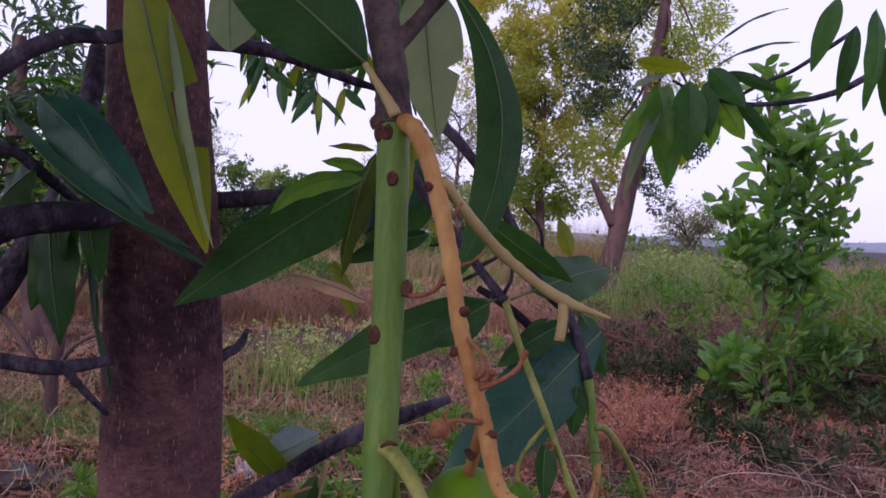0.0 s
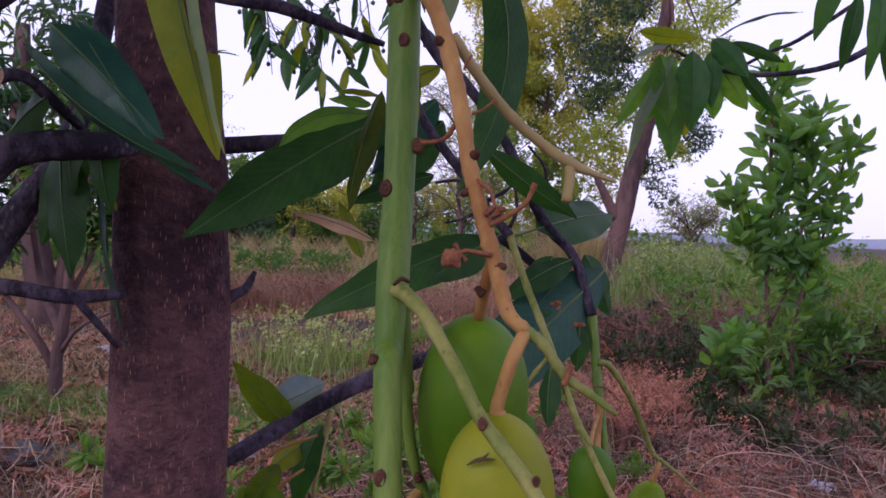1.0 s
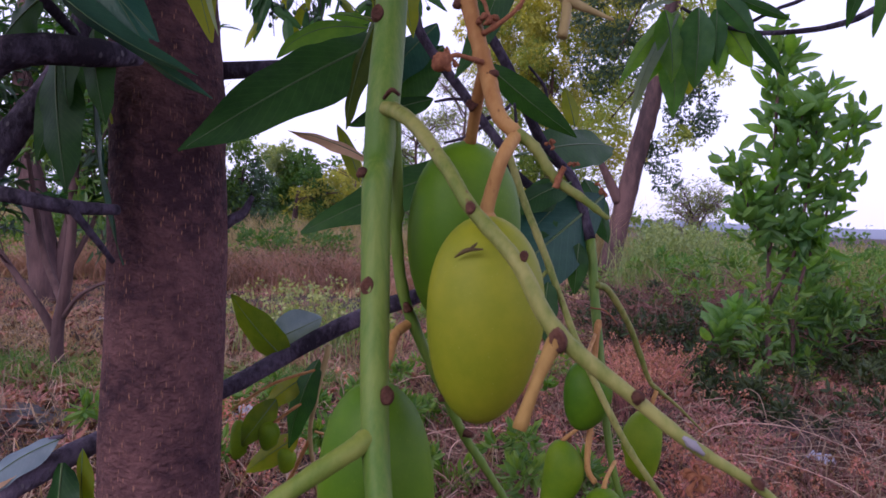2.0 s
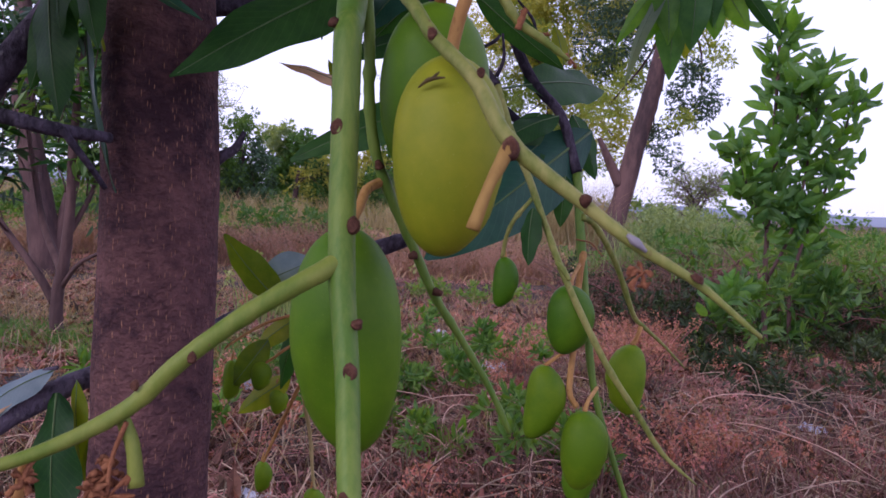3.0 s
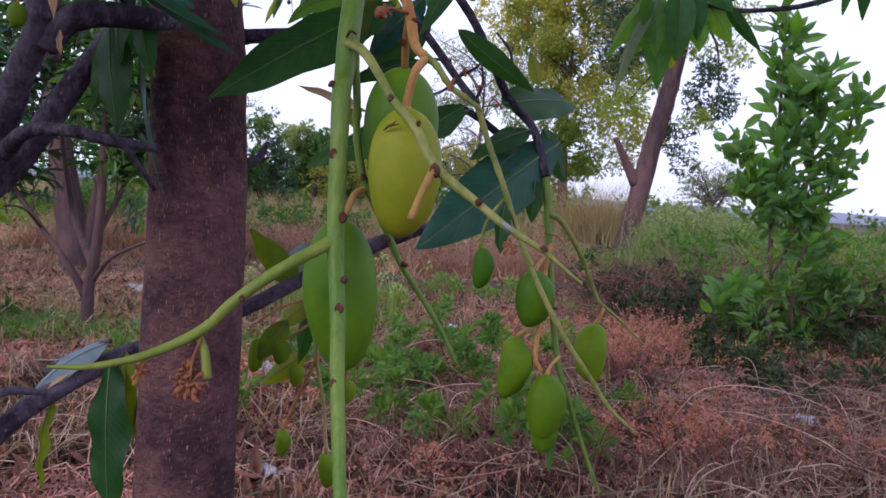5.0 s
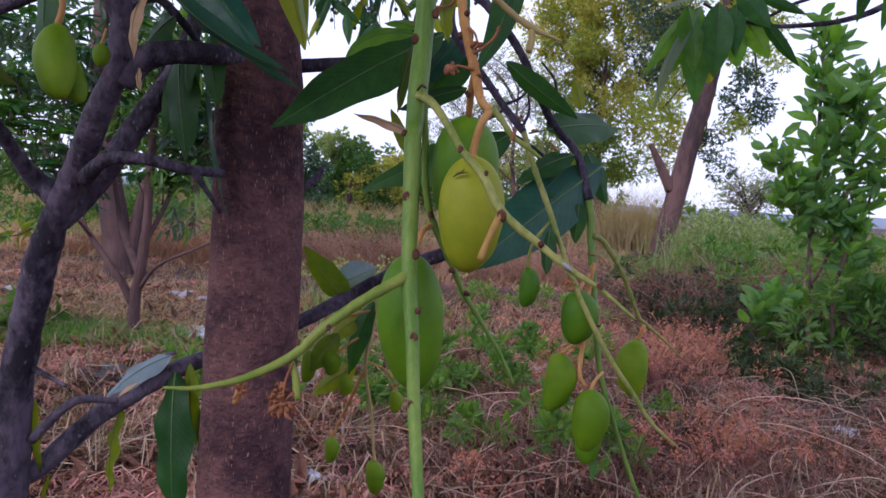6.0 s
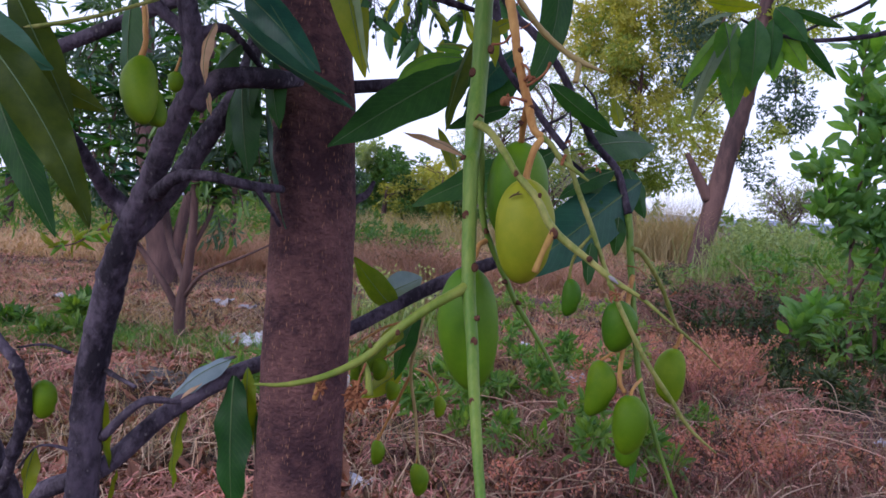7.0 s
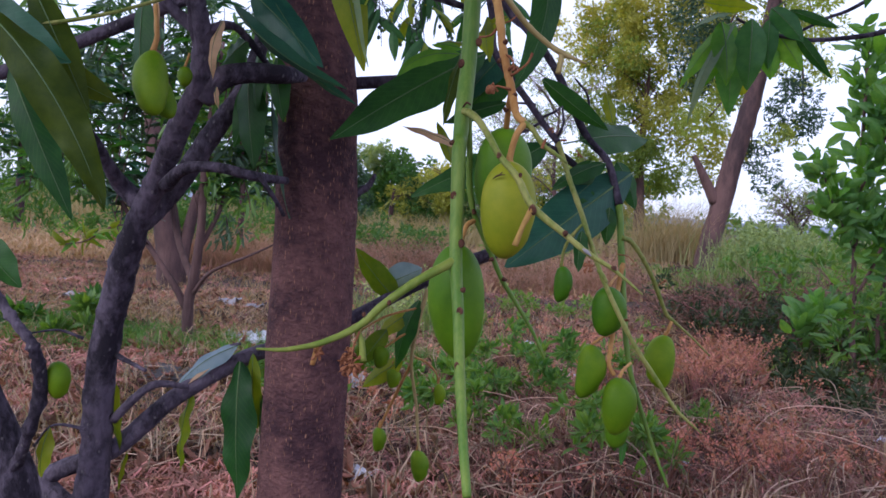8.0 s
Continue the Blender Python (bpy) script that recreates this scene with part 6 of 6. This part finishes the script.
for p in (((0.050, 0.512, 1.467), (0.048, 0.509, 1.469)), ((0.075, 0.488, 1.395), (0.077, 0.484, 1.397)), ((0.071, 0.484, 1.373), (0.069, 0.481, 1.371)), ((0.092, 0.468, 1.330), (0.095, 0.465, 1.331)), ((0.083, 0.482, 1.314), (0.079, 0.480, 1.317)), ((0.047, 0.512, 1.192), (0.046, 0.509, 1.196)), ((0.072, 0.522, 1.136), (0.069, 0.519, 1.135)), ((0.086, 0.529, 1.112), (0.091, 0.527, 1.111)),
          ((0.163, 0.377, 1.177), (0.165, 0.374, 1.178)), ((0.214, 0.370, 1.145), (0.215, 0.369, 1.147)), ((0.022, 0.474, 1.274), (0.020, 0.470, 1.272)), ((0.055, 0.412, 1.106), (0.057, 0.410, 1.109))):
    tube("knob", [p[0], p[1]], [0.0034, 0.0018], M_SCAR, twig, "", 8, 4, 0.2)
rb = random.Random(7)


def dry_buds(at, n, spread, r=0.0014, parent=None):
    for i in range(n):
        a = Vector(at)
        p = a + Vector((rb.uniform(-1, 1), rb.uniform(-0.6, 0.6), rb.uniform(-1, 1))) * spread
        q = p + Vector((rb.uniform(-1, 1), rb.uniform(-1, 1), rb.uniform(-1, 0.6))) * spread * 0.5
        tube("dry_bud", [a, (a + p) * 0.5 + Vector((0, 0, 0.001)), p, q], [r * 0.6, r * 0.7, r * 1.5, r * 0.3], M_DRYBUD, parent, "dried brown flower bud", 7, 4, 0.3, i)


dry_buds((-0.063, 0.385, 1.026), 20, 0.009, 0.0013, twig)
dry_buds((-0.058, 0.378, 1.018), 22, 0.010, 0.0014, twig)
dry_buds((-0.090, 0.362, 1.030), 10, 0.007, 0.0012, twig)
tube("dry_pedicel", [(-0.052, 0.384, 1.055), (-0.057, 0.380, 1.037), (-0.058, 0.378, 1.018)], [0.0014, 0.0011, 0.0012], M_DRYBUD, twig, "", 7, 5, 0.2)
tube("dry_pedicel", [(-0.085, 0.365, 1.042), (-0.089, 0.363, 1.036), (-0.090, 0.362, 1.030)], [0.0014, 0.0011, 0.0012], M_DRYBUD, twig, "", 7, 5, 0.2)
dry_buds((0.190, 0.370, 1.146), 8, 0.006, 0.0010, twig)
dry_buds((0.089, 0.475, 1.363), 5, 0.006, 0.0015, twig)
for p, r in (([(0.077, 0.484, 1.380), (0.085, 0.478, 1.374), (0.088, 0.476, 1.366), (0.091, 0.475, 1.362)], 0.0012), ([(0.086, 0.475, 1.354), (0.095, 0.470, 1.359), (0.105, 0.465, 1.367), (0.110, 0.464, 1.378)], 0.0014), ([(0.087, 0.468, 1.337), (0.080, 0.464, 1.338), (0.073, 0.461, 1.339), (0.068, 0.460, 1.337)], 0.0014),
             ([(0.062, 0.500, 1.414), (0.057, 0.497, 1.406), (0.050, 0.495, 1.403), (0.042, 0.494, 1.402)], 0.0014), ([(0.072, 0.500, 1.421), (0.079, 0.500, 1.424), (0.086, 0.500, 1.430)], 0.0009), ([(0.066, 0.508, 1.449), (0.068, 0.506, 1.454), (0.071, 0.505, 1.458)], 0.0008), ([(0.129, 0.450, 1.269), (0.131, 0.449, 1.276), (0.133, 0.448, 1.280)], 0.0016)):
    tube("dry_pedicel", p, [r * 1.2, r, r * 0.9] + ([r * 1.1] if len(p) == 4 else []), M_DRYBUD, twig, "withered reddish side stalk", 7, 5, 0.25, 3, 0.3)
tube("dry_bud", [(0.069, 0.460, 1.337), (0.066, 0.459, 1.336), (0.063, 0.459, 1.333), (0.060, 0.459, 1.331)], [0.002, 0.0048, 0.0050, 0.0015], M_DRYBUD, twig, "shrivelled brown bud", 9, 5, 0.25, 5)
dry_buds((0.070, 0.459, 1.336), 5, 0.006, 0.0011, twig)
leaf(twig, (0.002, 0.548, 1.549), (-0.097, 0.500, 1.630), 0.062, M_LEAF, -10, 0.06, 0.15, 0.03, 0.8, "broad dark green leaf on a stout petiole", seed=1)
tube("petiole", [(0.025, 0.540, 1.514), (0.019, 0.543, 1.524), (0.011, 0.546, 1.536), (0.002, 0.548, 1.549)], [0.0046, 0.0036, 0.0028, 0.0022], M_BEIGE, twig, "", 9, 5)

# ---- fruits on the near twig ----
m1 = mango((0.094, 0.447, 1.253), (0.095, 0.445, 1.142), 0.0315, M_MANGO_PALE, "unripe yellow-green mango with a dark scratch", 0.04, 0.2, stalk=[(0.107, 0.452, 1.296), (0.100, 0.441, 1.282), (0.094, 0.446, 1.258)], stalk_radius=0.0038)
tube("scratch", [(0.079, 0.423, 1.231), (0.085, 0.420, 1.235), (0.093, 0.418, 1.236)], [0.0004, 0.0012, 0.0004], M_SCRATCH, m1, "dark healed scratch", 6, 5)
tube("scratch", [(0.085, 0.420, 1.234), (0.088, 0.419, 1.237), (0.090, 0.419, 1.239)], [0.0006, 0.0008, 0.0003], M_SCRATCH, m1, "", 6, 4)
mango((0.080, 0.512, 1.298), (0.076, 0.515, 1.182), 0.0355, M_MANGO_DEEP, "unripe green mango hanging behind the paler one", 0.04, 0.5, stalk=[(0.087, 0.474, 1.331), (0.084, 0.486, 1.315), (0.081, 0.506, 1.296)], stalk_radius=0.0036)
mango((0.033, 0.478, 1.154), (0.045, 0.478, 1.015), 0.0345, M_MANGO_DEEP, "long unripe green mango behind the green stem", 0.05, 2.9, stalk=[(0.048, 0.516, 1.183), (0.041, 0.503, 1.177), (0.039, 0.487, 1.164)], stalk_radius=0.0032)

# ---- the cluster of small mangoes ----
twig2 = thing("fruiting_twig", (0.115, 1.140, 1.345), "forked green fruit stalks hanging below dark leaves", "branch")
tube("fruit_stalk", [(0.115, 1.140, 1.345), (0.142, 1.120, 1.273), (0.170, 1.090, 1.208), (0.195, 1.060, 1.145), (0.216, 1.030, 1.093), (0.253, 1.020, 1.021), (0.290, 1.020, 0.959), (0.332, 1.030, 0.902), (0.371, 1.040, 0.848), (0.422, 1.050, 0.805)],
     [0.0058, 0.0054, 0.0052, 0.0046, 0.0046, 0.0046, 0.0044, 0.0040, 0.0034, 0.0012], M_OLIVE, twig2, "", 12, 6, 0.08, 41, 0.12)
tube("fruit_stalk", [(0.247, 1.200, 1.228), (0.258, 1.180, 1.124), (0.265, 1.150, 1.052), (0.273, 1.130, 0.982), (0.287, 1.120, 0.903), (0.314, 1.120, 0.823), (0.353, 1.120, 0.725), (0.378, 1.120, 0.671)],
     [0.0075, 0.0072, 0.0066, 0.0060, 0.0052, 0.0046, 0.0036, 0.0025], M_GREEN, twig2, "", 12, 6, 0.08, 42, 0.1)
tube("fruit_stalk", [(0.257, 1.180, 1.159), (0.277, 1.200, 1.151), (0.305, 1.220, 1.116), (0.333, 1.250, 1.069), (0.365, 1.280, 1.001), (0.385, 1.290, 0.981), (0.426, 1.320, 0.948), (0.475, 1.350, 0.903)], [0.0056, 0.0052, 0.0048, 0.0046, 0.0042, 0.0036, 0.0026, 0.0014], M_OLIVE, twig2, "", 11, 6, 0.1, 43, 0.15)
tube("fruit_stalk", [(0.262, 1.170, 1.106), (0.255, 1.140, 1.061), (0.250, 1.100, 0.985), (0.245, 1.080, 0.917), (0.257, 1.080, 0.892)], [0.005, 0.0052, 0.0046, 0.0044, 0.004], M_ORANGE, twig2, "", 10, 6, 0.1, 44, 0.15)
tube("fruit_stalk", [(0.175, 1.080, 1.182), (0.153, 1.080, 1.153), (0.143, 1.090, 1.128), (0.139, 1.100, 1.096)], [0.003, 0.003, 0.003, 0.003], M_OLIVE, twig2, "", 9, 5, 0.15, 45, 0.4)
tube("stub", [(0.210, 1.030, 1.099), (0.219, 1.025, 1.090), (0.228, 1.020, 1.077)], [0.003, 0.0045, 0.003], M_OLIVE, twig2, "", 9, 5, 0.2)
tube("dry_pedicel", [(0.342, 1.250, 1.060), (0.353, 1.250, 1.069), (0.358, 1.250, 1.073)], [0.0012, 0.002, 0.004], M_DRYBUD, twig2, "", 7, 4, 0.3)
tube("dry_pedicel", [(0.249, 1.170, 1.125), (0.272, 1.170, 1.121), (0.290, 1.170, 1.103)], [0.0012, 0.0012, 0.001], M_DRYBUD, twig2, "", 7, 4, 0.2)
dry_buds((0.265, 1.120, 0.992), 7, 0.012, 0.0016, twig2)
mango((0.143, 1.100, 1.097), (0.141, 1.100, 1.024), 0.0185, M_MANGO_DEEP, "small dark green mango", 0.14, 0.2, curve=0.25, stalk=[(0.140, 1.100, 1.114), (0.142, 1.100, 1.105)], stalk_radius=0.002)
mango((0.233, 1.056, 1.067), (0.233, 1.056, 0.971), 0.033, M_MANGO_DEEP, "round young green mango", 0.12, 0.3, curve=0.15, stalk=[(0.254, 1.140, 1.089), (0.240, 1.090, 1.075)], stalk_radius=0.003)
mango((0.208, 1.080, 0.949), (0.200, 1.080, 0.841), 0.0285, M_MANGO, "curved young green mango", 0.16, 0.2, curve=0.35, stalk=[(0.249, 1.095, 0.968), (0.231, 1.085, 0.965)], stalk_radius=0.0024)
mango((0.367, 1.280, 0.951), (0.362, 1.270, 0.834), 0.0325, M_MANGO, "light green young mango on an orange stalk", 0.12, 3.0, curve=0.2, stalk=[(0.380, 1.285, 0.981), (0.373, 1.280, 0.961)], stalk_radius=0.004)
mango((0.266, 1.060, 0.893), (0.265, 1.060, 0.781), 0.0335, M_MANGO, "bright green young mango", 0.12, 0.3, curve=0.12, stalk=[(0.288, 1.110, 0.914), (0.271, 1.070, 0.904)], stalk_radius=0.003)
mango((0.271, 1.120, 0.805), (0.270, 1.120, 0.737), 0.024, M_MANGO_DEEP, "small green mango behind a larger one", 0.08, 0.3, stalk=[(0.282, 1.120, 0.857), (0.274, 1.120, 0.824)], stalk_radius=0.0025)
leaf(twig2, (0.289, 1.140, 0.753), (0.285, 1.140, 0.696), 0.014, M_LEAF_MID, 20, 0.08, seed=99)

# ---- panicle below the low limb, behind the trunk ----
twig3 = thing("fruiting_twig", (-0.220, 1.500, 0.962), "thin branching fruit stalks with tiny mangoes", "branch")
for p, r in (([(-0.212, 1.490, 0.985), (-0.241, 1.520, 0.871), (-0.264, 1.580, 0.769), (-0.255, 1.640, 0.633), (-0.249, 1.660, 0.533), (-0.241, 1.660, 0.499)], [0.006, 0.0055, 0.005, 0.0046, 0.004, 0.003]),
             ([(-0.264, 1.580, 0.769), (-0.307, 1.620, 0.679), (-0.352, 1.660, 0.585), (-0.368, 1.670, 0.545)], [0.004, 0.0042, 0.0035, 0.003]),
             ([(-0.250, 1.560, 0.790), (-0.219, 1.580, 0.773), (-0.195, 1.600, 0.741), (-0.189, 1.600, 0.711)], [0.003, 0.0028, 0.0025, 0.002]),
             ([(-0.241, 1.520, 0.871), (-0.272, 1.500, 0.858), (-0.314, 1.500, 0.825), (-0.343, 1.500, 0.808)], [0.003, 0.003, 0.0028, 0.0025]),
             ([(-0.240, 1.500, 0.932), (-0.308, 1.460, 0.911), (-0.365, 1.440, 0.874), (-0.386, 1.440, 0.856)], [0.003, 0.003, 0.0025, 0.002])):
    tube("fruit_stalk", p, r, M_BEIGE if len(p) > 4 else M_ORANGE, twig3, "", 8, 5, 0.12, 4, 0.2)
for a, b, r, lab in (((-0.371, 1.670, 0.551), (-0.369, 1.670, 0.478), 0.0205, "tiny green mango on a thin stalk"), ((-0.252, 1.660, 0.501), (-0.236, 1.660, 0.410), 0.026, "tiny curved green mango"), ((-0.189, 1.600, 0.714), (-0.184, 1.600, 0.654), 0.017, "tiny green mango on a thin stalk"),
                     ((-0.391, 1.500, 0.821), (-0.393, 1.500, 0.739), 0.02, "tiny green mango beside the trunk"), ((-0.337, 1.500, 0.826), (-0.329, 1.500, 0.763), 0.022, "tiny green mango beside the trunk"), ((-0.312, 1.550, 0.756), (-0.303, 1.550, 0.701), 0.02, "tiny green mango beside the trunk")):
    mango(a, b, r, M_MANGO, lab, 0.14, 0.2, curve=0.25, stalk=[tuple(Vector(a) + Vector((0.004, 0, 0.02)))], stalk_radius=0.002, group="tiny mangoes")

# ---- fruits on the dark tree ----
for q in ((0.133, 0.553, 1.302), (0.149, 0.553, 1.288), (0.168, 0.556, 1.274)):
    dry_buds(q, 4, 0.004, 0.001, twig)
mango((-0.546, 0.740, 1.428), (-0.524, 0.713, 1.318), 0.030, M_MANGO, "green mango hanging among dark branches", 0.16, 2.9, curve=0.2, stalk=[(-0.544, 0.740, 1.505), (-0.539, 0.740, 1.455)], stalk_radius=0.004)
mango((-0.586, 0.780, 1.402), (-0.518, 0.760, 1.322), 0.024, M_MANGO, "green mango half hidden behind another", 0.05, 0.2, stalk=[(-0.566, 0.770, 1.436)], stalk_radius=0.003)
mango((-0.581, 0.900, 1.434), (-0.580, 0.900, 1.396), 0.014, M_MANGO, "small dark green mango among branches", 0.05, 0.2, stalk=[(-0.572, 0.900, 1.459)], stalk_radius=0.002)
mango((-0.831, 0.900, 0.846), (-0.827, 0.900, 0.771), 0.024, M_MANGO, "small green mango on a knobbly shoot", 0.08, 0.2, stalk=[(-0.852, 0.880, 0.819), (-0.840, 0.890, 0.835)], stalk_radius=0.003)

# ---- leafy branch reaching in from the side ----
br = thing("hanging_branch", (1.259, 2.700, 1.971), "dark thin branch ending in a drooping cluster of long leaves", "branch")
tube("trunk", [(2.7, 2.9, -0.05), (2.66, 2.9, 0.8), (2.6, 2.9, 1.8), (2.55, 2.9, 2.8)], [0.07, 0.06, 0.05, 0.035], M_DARKBARK, br, "", 12, 5, 0.06, 50)
tube("limb", [(2.58, 2.9, 2.2), (1.639, 2.800, 2.130), (1.259, 2.700, 1.975), (1.074, 2.650, 1.927), (0.911, 2.620, 1.913), (0.766, 2.600, 1.942), (0.684, 2.600, 1.982)], [0.02, 0.015, 0.011, 0.009, 0.008, 0.007, 0.005], M_DARKBARK, br, "", 10, 6, 0.08, 51)
tube("limb", [(1.302, 2.700, 2.179), (1.104, 2.650, 2.041), (1.001, 2.620, 1.991), (0.909, 2.620, 1.939)], [0.008, 0.007, 0.006, 0.006], M_DARKBARK, br, "", 8, 5)
for i, (b, t, w, m, sp) in enumerate((
        ((0.671, 2.580, 1.966), (0.485, 2.550, 1.721), 0.062, M_LEAF_BRIGHT, 20), ((0.668, 2.560, 1.955), (0.511, 2.520, 1.584), 0.045, M_LEAF_PALE, 35), ((0.676, 2.570, 1.954), (0.562, 2.560, 1.705), 0.07, M_LEAF_BRIGHT, 5),
        ((0.664, 2.600, 1.931), (0.682, 2.590, 1.620), 0.095, M_LEAF_MID, 5), ((0.621, 2.550, 1.958), (0.658, 2.520, 1.721), 0.085, M_LEAF_BRIGHT, -10), ((0.729, 2.550, 1.970), (0.729, 2.530, 1.708), 0.10, M_LEAF_MID, 5),
        ((0.802, 2.620, 1.927), (0.824, 2.600, 1.760), 0.08, M_LEAF_BRIGHT, -5), ((0.831, 2.620, 1.938), (0.930, 2.600, 1.793), 0.075, M_LEAF_BRIGHT, 10), ((0.803, 2.600, 2.024), (0.912, 2.550, 1.893), 0.075, M_LEAF_MID, 10),
        ((0.894, 2.600, 1.934), (1.026, 2.580, 1.762), 0.04, M_LEAF, 35), ((0.868, 2.600, 2.015), (1.046, 2.600, 1.951), 0.035, M_LEAF, 30), ((0.722, 2.620, 1.802), (0.730, 2.620, 1.699), 0.06, M_LEAF_YELLOW, 10), ((0.663, 2.600, 2.002), (0.522, 2.500, 1.934), 0.05, M_LEAF_PALE, 50),
        ((0.802, 2.600, 1.984), (0.798, 2.560, 1.792), 0.06, M_LEAF_MID, 20), ((1.093, 2.600, 2.118), (0.802, 2.600, 2.039), 0.035, M_LEAF, 60), ((1.169, 2.500, 2.235), (1.092, 2.500, 2.003), 0.06, M_LEAF_MID, 20), ((1.226, 2.500, 2.147), (1.180, 2.500, 1.907), 0.05, M_LEAF, 10), ((1.284, 2.500, 2.201), (1.272, 2.500, 1.882), 0.06, M_LEAF_MID, -10), ((1.332, 2.500, 2.096), (1.325, 2.500, 1.865), 0.05, M_LEAF, 30),
        ((1.052, 2.600, 2.229), (0.782, 2.600, 2.086), 0.03, M_LEAF, 65), ((0.560, 2.600, 2.045), (0.757, 2.600, 2.020), 0.05, M_LEAF_YELLOW, 50))):
    leaf(br, b, t, w * 1.15, m, sp, 0.14, 0.3, 0.05, seed=200 + i)


# ---- litter on the ground ----
def scrap(at, size, mat, label, seed, name="crumpled_paper", tall=0.3):
    rs = random.Random(seed)
    n = 7
    verts, faces = [], []
    for j in range(n):
        for i in range(n):
            u, v = i / (n - 1) - 0.5, j / (n - 1) - 0.5
            h = size * tall * (0.5 + noise.noise(Vector((u * 4 + seed, v * 4, 0.3))) + 0.4 * noise.noise(Vector((u * 9, v * 9 + seed, 2))))
            verts.append((at[0] + u * size * (1 + 0.2 * rs.uniform(-1, 1)), at[1] + v * size * 0.8, ground_height(at[0], at[1]) + 0.02 + max(0, h)))
    for j in range(n - 1):
        for i in range(n - 1):
            faces.append((j * n + i, j * n + i + 1, (j + 1) * n + i + 1, (j + 1) * n + i))
    return tagged(mesh_part(name, verts, faces, mat, smooth=False), label, "litter")


scrap((0.698, 3.316, 0.000), 0.12, M_PAPER, "crumpled white paper scrap on dry grass", 1, tall=0.3)
scrap((-0.719, 2.605, 0.000), 0.17, M_PAPER, "pale crumpled wrapper at the foot of the trunk", 2, tall=0.28)
scrap((0.174, 5.066, 0.000), 0.20, M_PAPER, "torn white paper lying in dry grass", 3, tall=0.28)
scrap((-0.299, 6.125, 0.000), 0.18, M_PAPER, "pale plastic scrap among weeds", 4)
scrap((1.952, 4.187, 0.000), 0.14, M_PAPER, "grey-white rag near the undergrowth", 5)
scrap((-1.243, 4.189, 0.000), 0.14, M_STONE, "pale stone half sunk in straw", 6, "stone", 0.6)
for i, p in enumerate(((-2.715, 5.230, 0.000), (-2.546, 5.234, 0.000), (-2.370, 5.217, 0.000), (-2.217, 5.142, 0.000), (-2.691, 5.376, 0.000), (-5.127, 6.586, 0.000), (-4.989, 6.576, 0.000), (-3.270, 7.020, 0.000), (-3.582, 7.067, 0.000), (-6.330, 7.897, 0.000))):
    scrap(p, 0.12 + 0.06 * (i % 3), M_STONE, "pale lavender stones and rubble in the field", 20 + i, "rubble", 0.3)
for i, p in enumerate(((-2.591, 5.425, 0.000), (-2.439, 5.419, 0.000), (-2.287, 5.412, 0.000), (-2.157, 5.370, 0.000), (-2.360, 5.075, 0.000), (-2.201, 5.054, 0.000))):
    scrap(p, 0.15 + 0.05 * (i % 3), M_PAPER, "pale chips of broken rubble in the field", 40 + i, "rubble", 0.4)


def puddle(at, rx, ry):
    verts = [(at[0], at[1], 0.034)]
    for i in range(28):
        t = 6.283 * i / 28
        k = 1 + 0.35 * noise.noise(Vector((math.cos(t) * 1.6, math.sin(t) * 1.6, 8)))
        verts.append((at[0] + math.cos(t) * rx * k, at[1] + math.sin(t) * ry * k, 0.03))
    n = len(verts)
    verts += [(x, y, -0.05) for x, y, z in verts[1:]]
    faces = [(0, 1 + i, 1 + (i + 1) % 28) for i in range(28)] + [(1 + i, n + i, n + (i + 1) % 28, 1 + (i + 1) % 28) for i in range(28)]
    return tagged(mesh_part("wet_mud", verts, faces, M_POND, smooth=False), "dark grey patch of damp bare mud in the field", "mud", kind="structure")


puddle((-2.600, 4.007, 0.060), 0.48, 0.20)
v, f = leaf_cloud([(0.201, 5.523, 0.060)], [0.035], 26, 0.035, 5, slim=0.8, hollow=0.1)
tagged(mesh_part("orange_flower", v, f, M_FLOWER, smooth=False), "small bright orange flower among weeds", "flower")
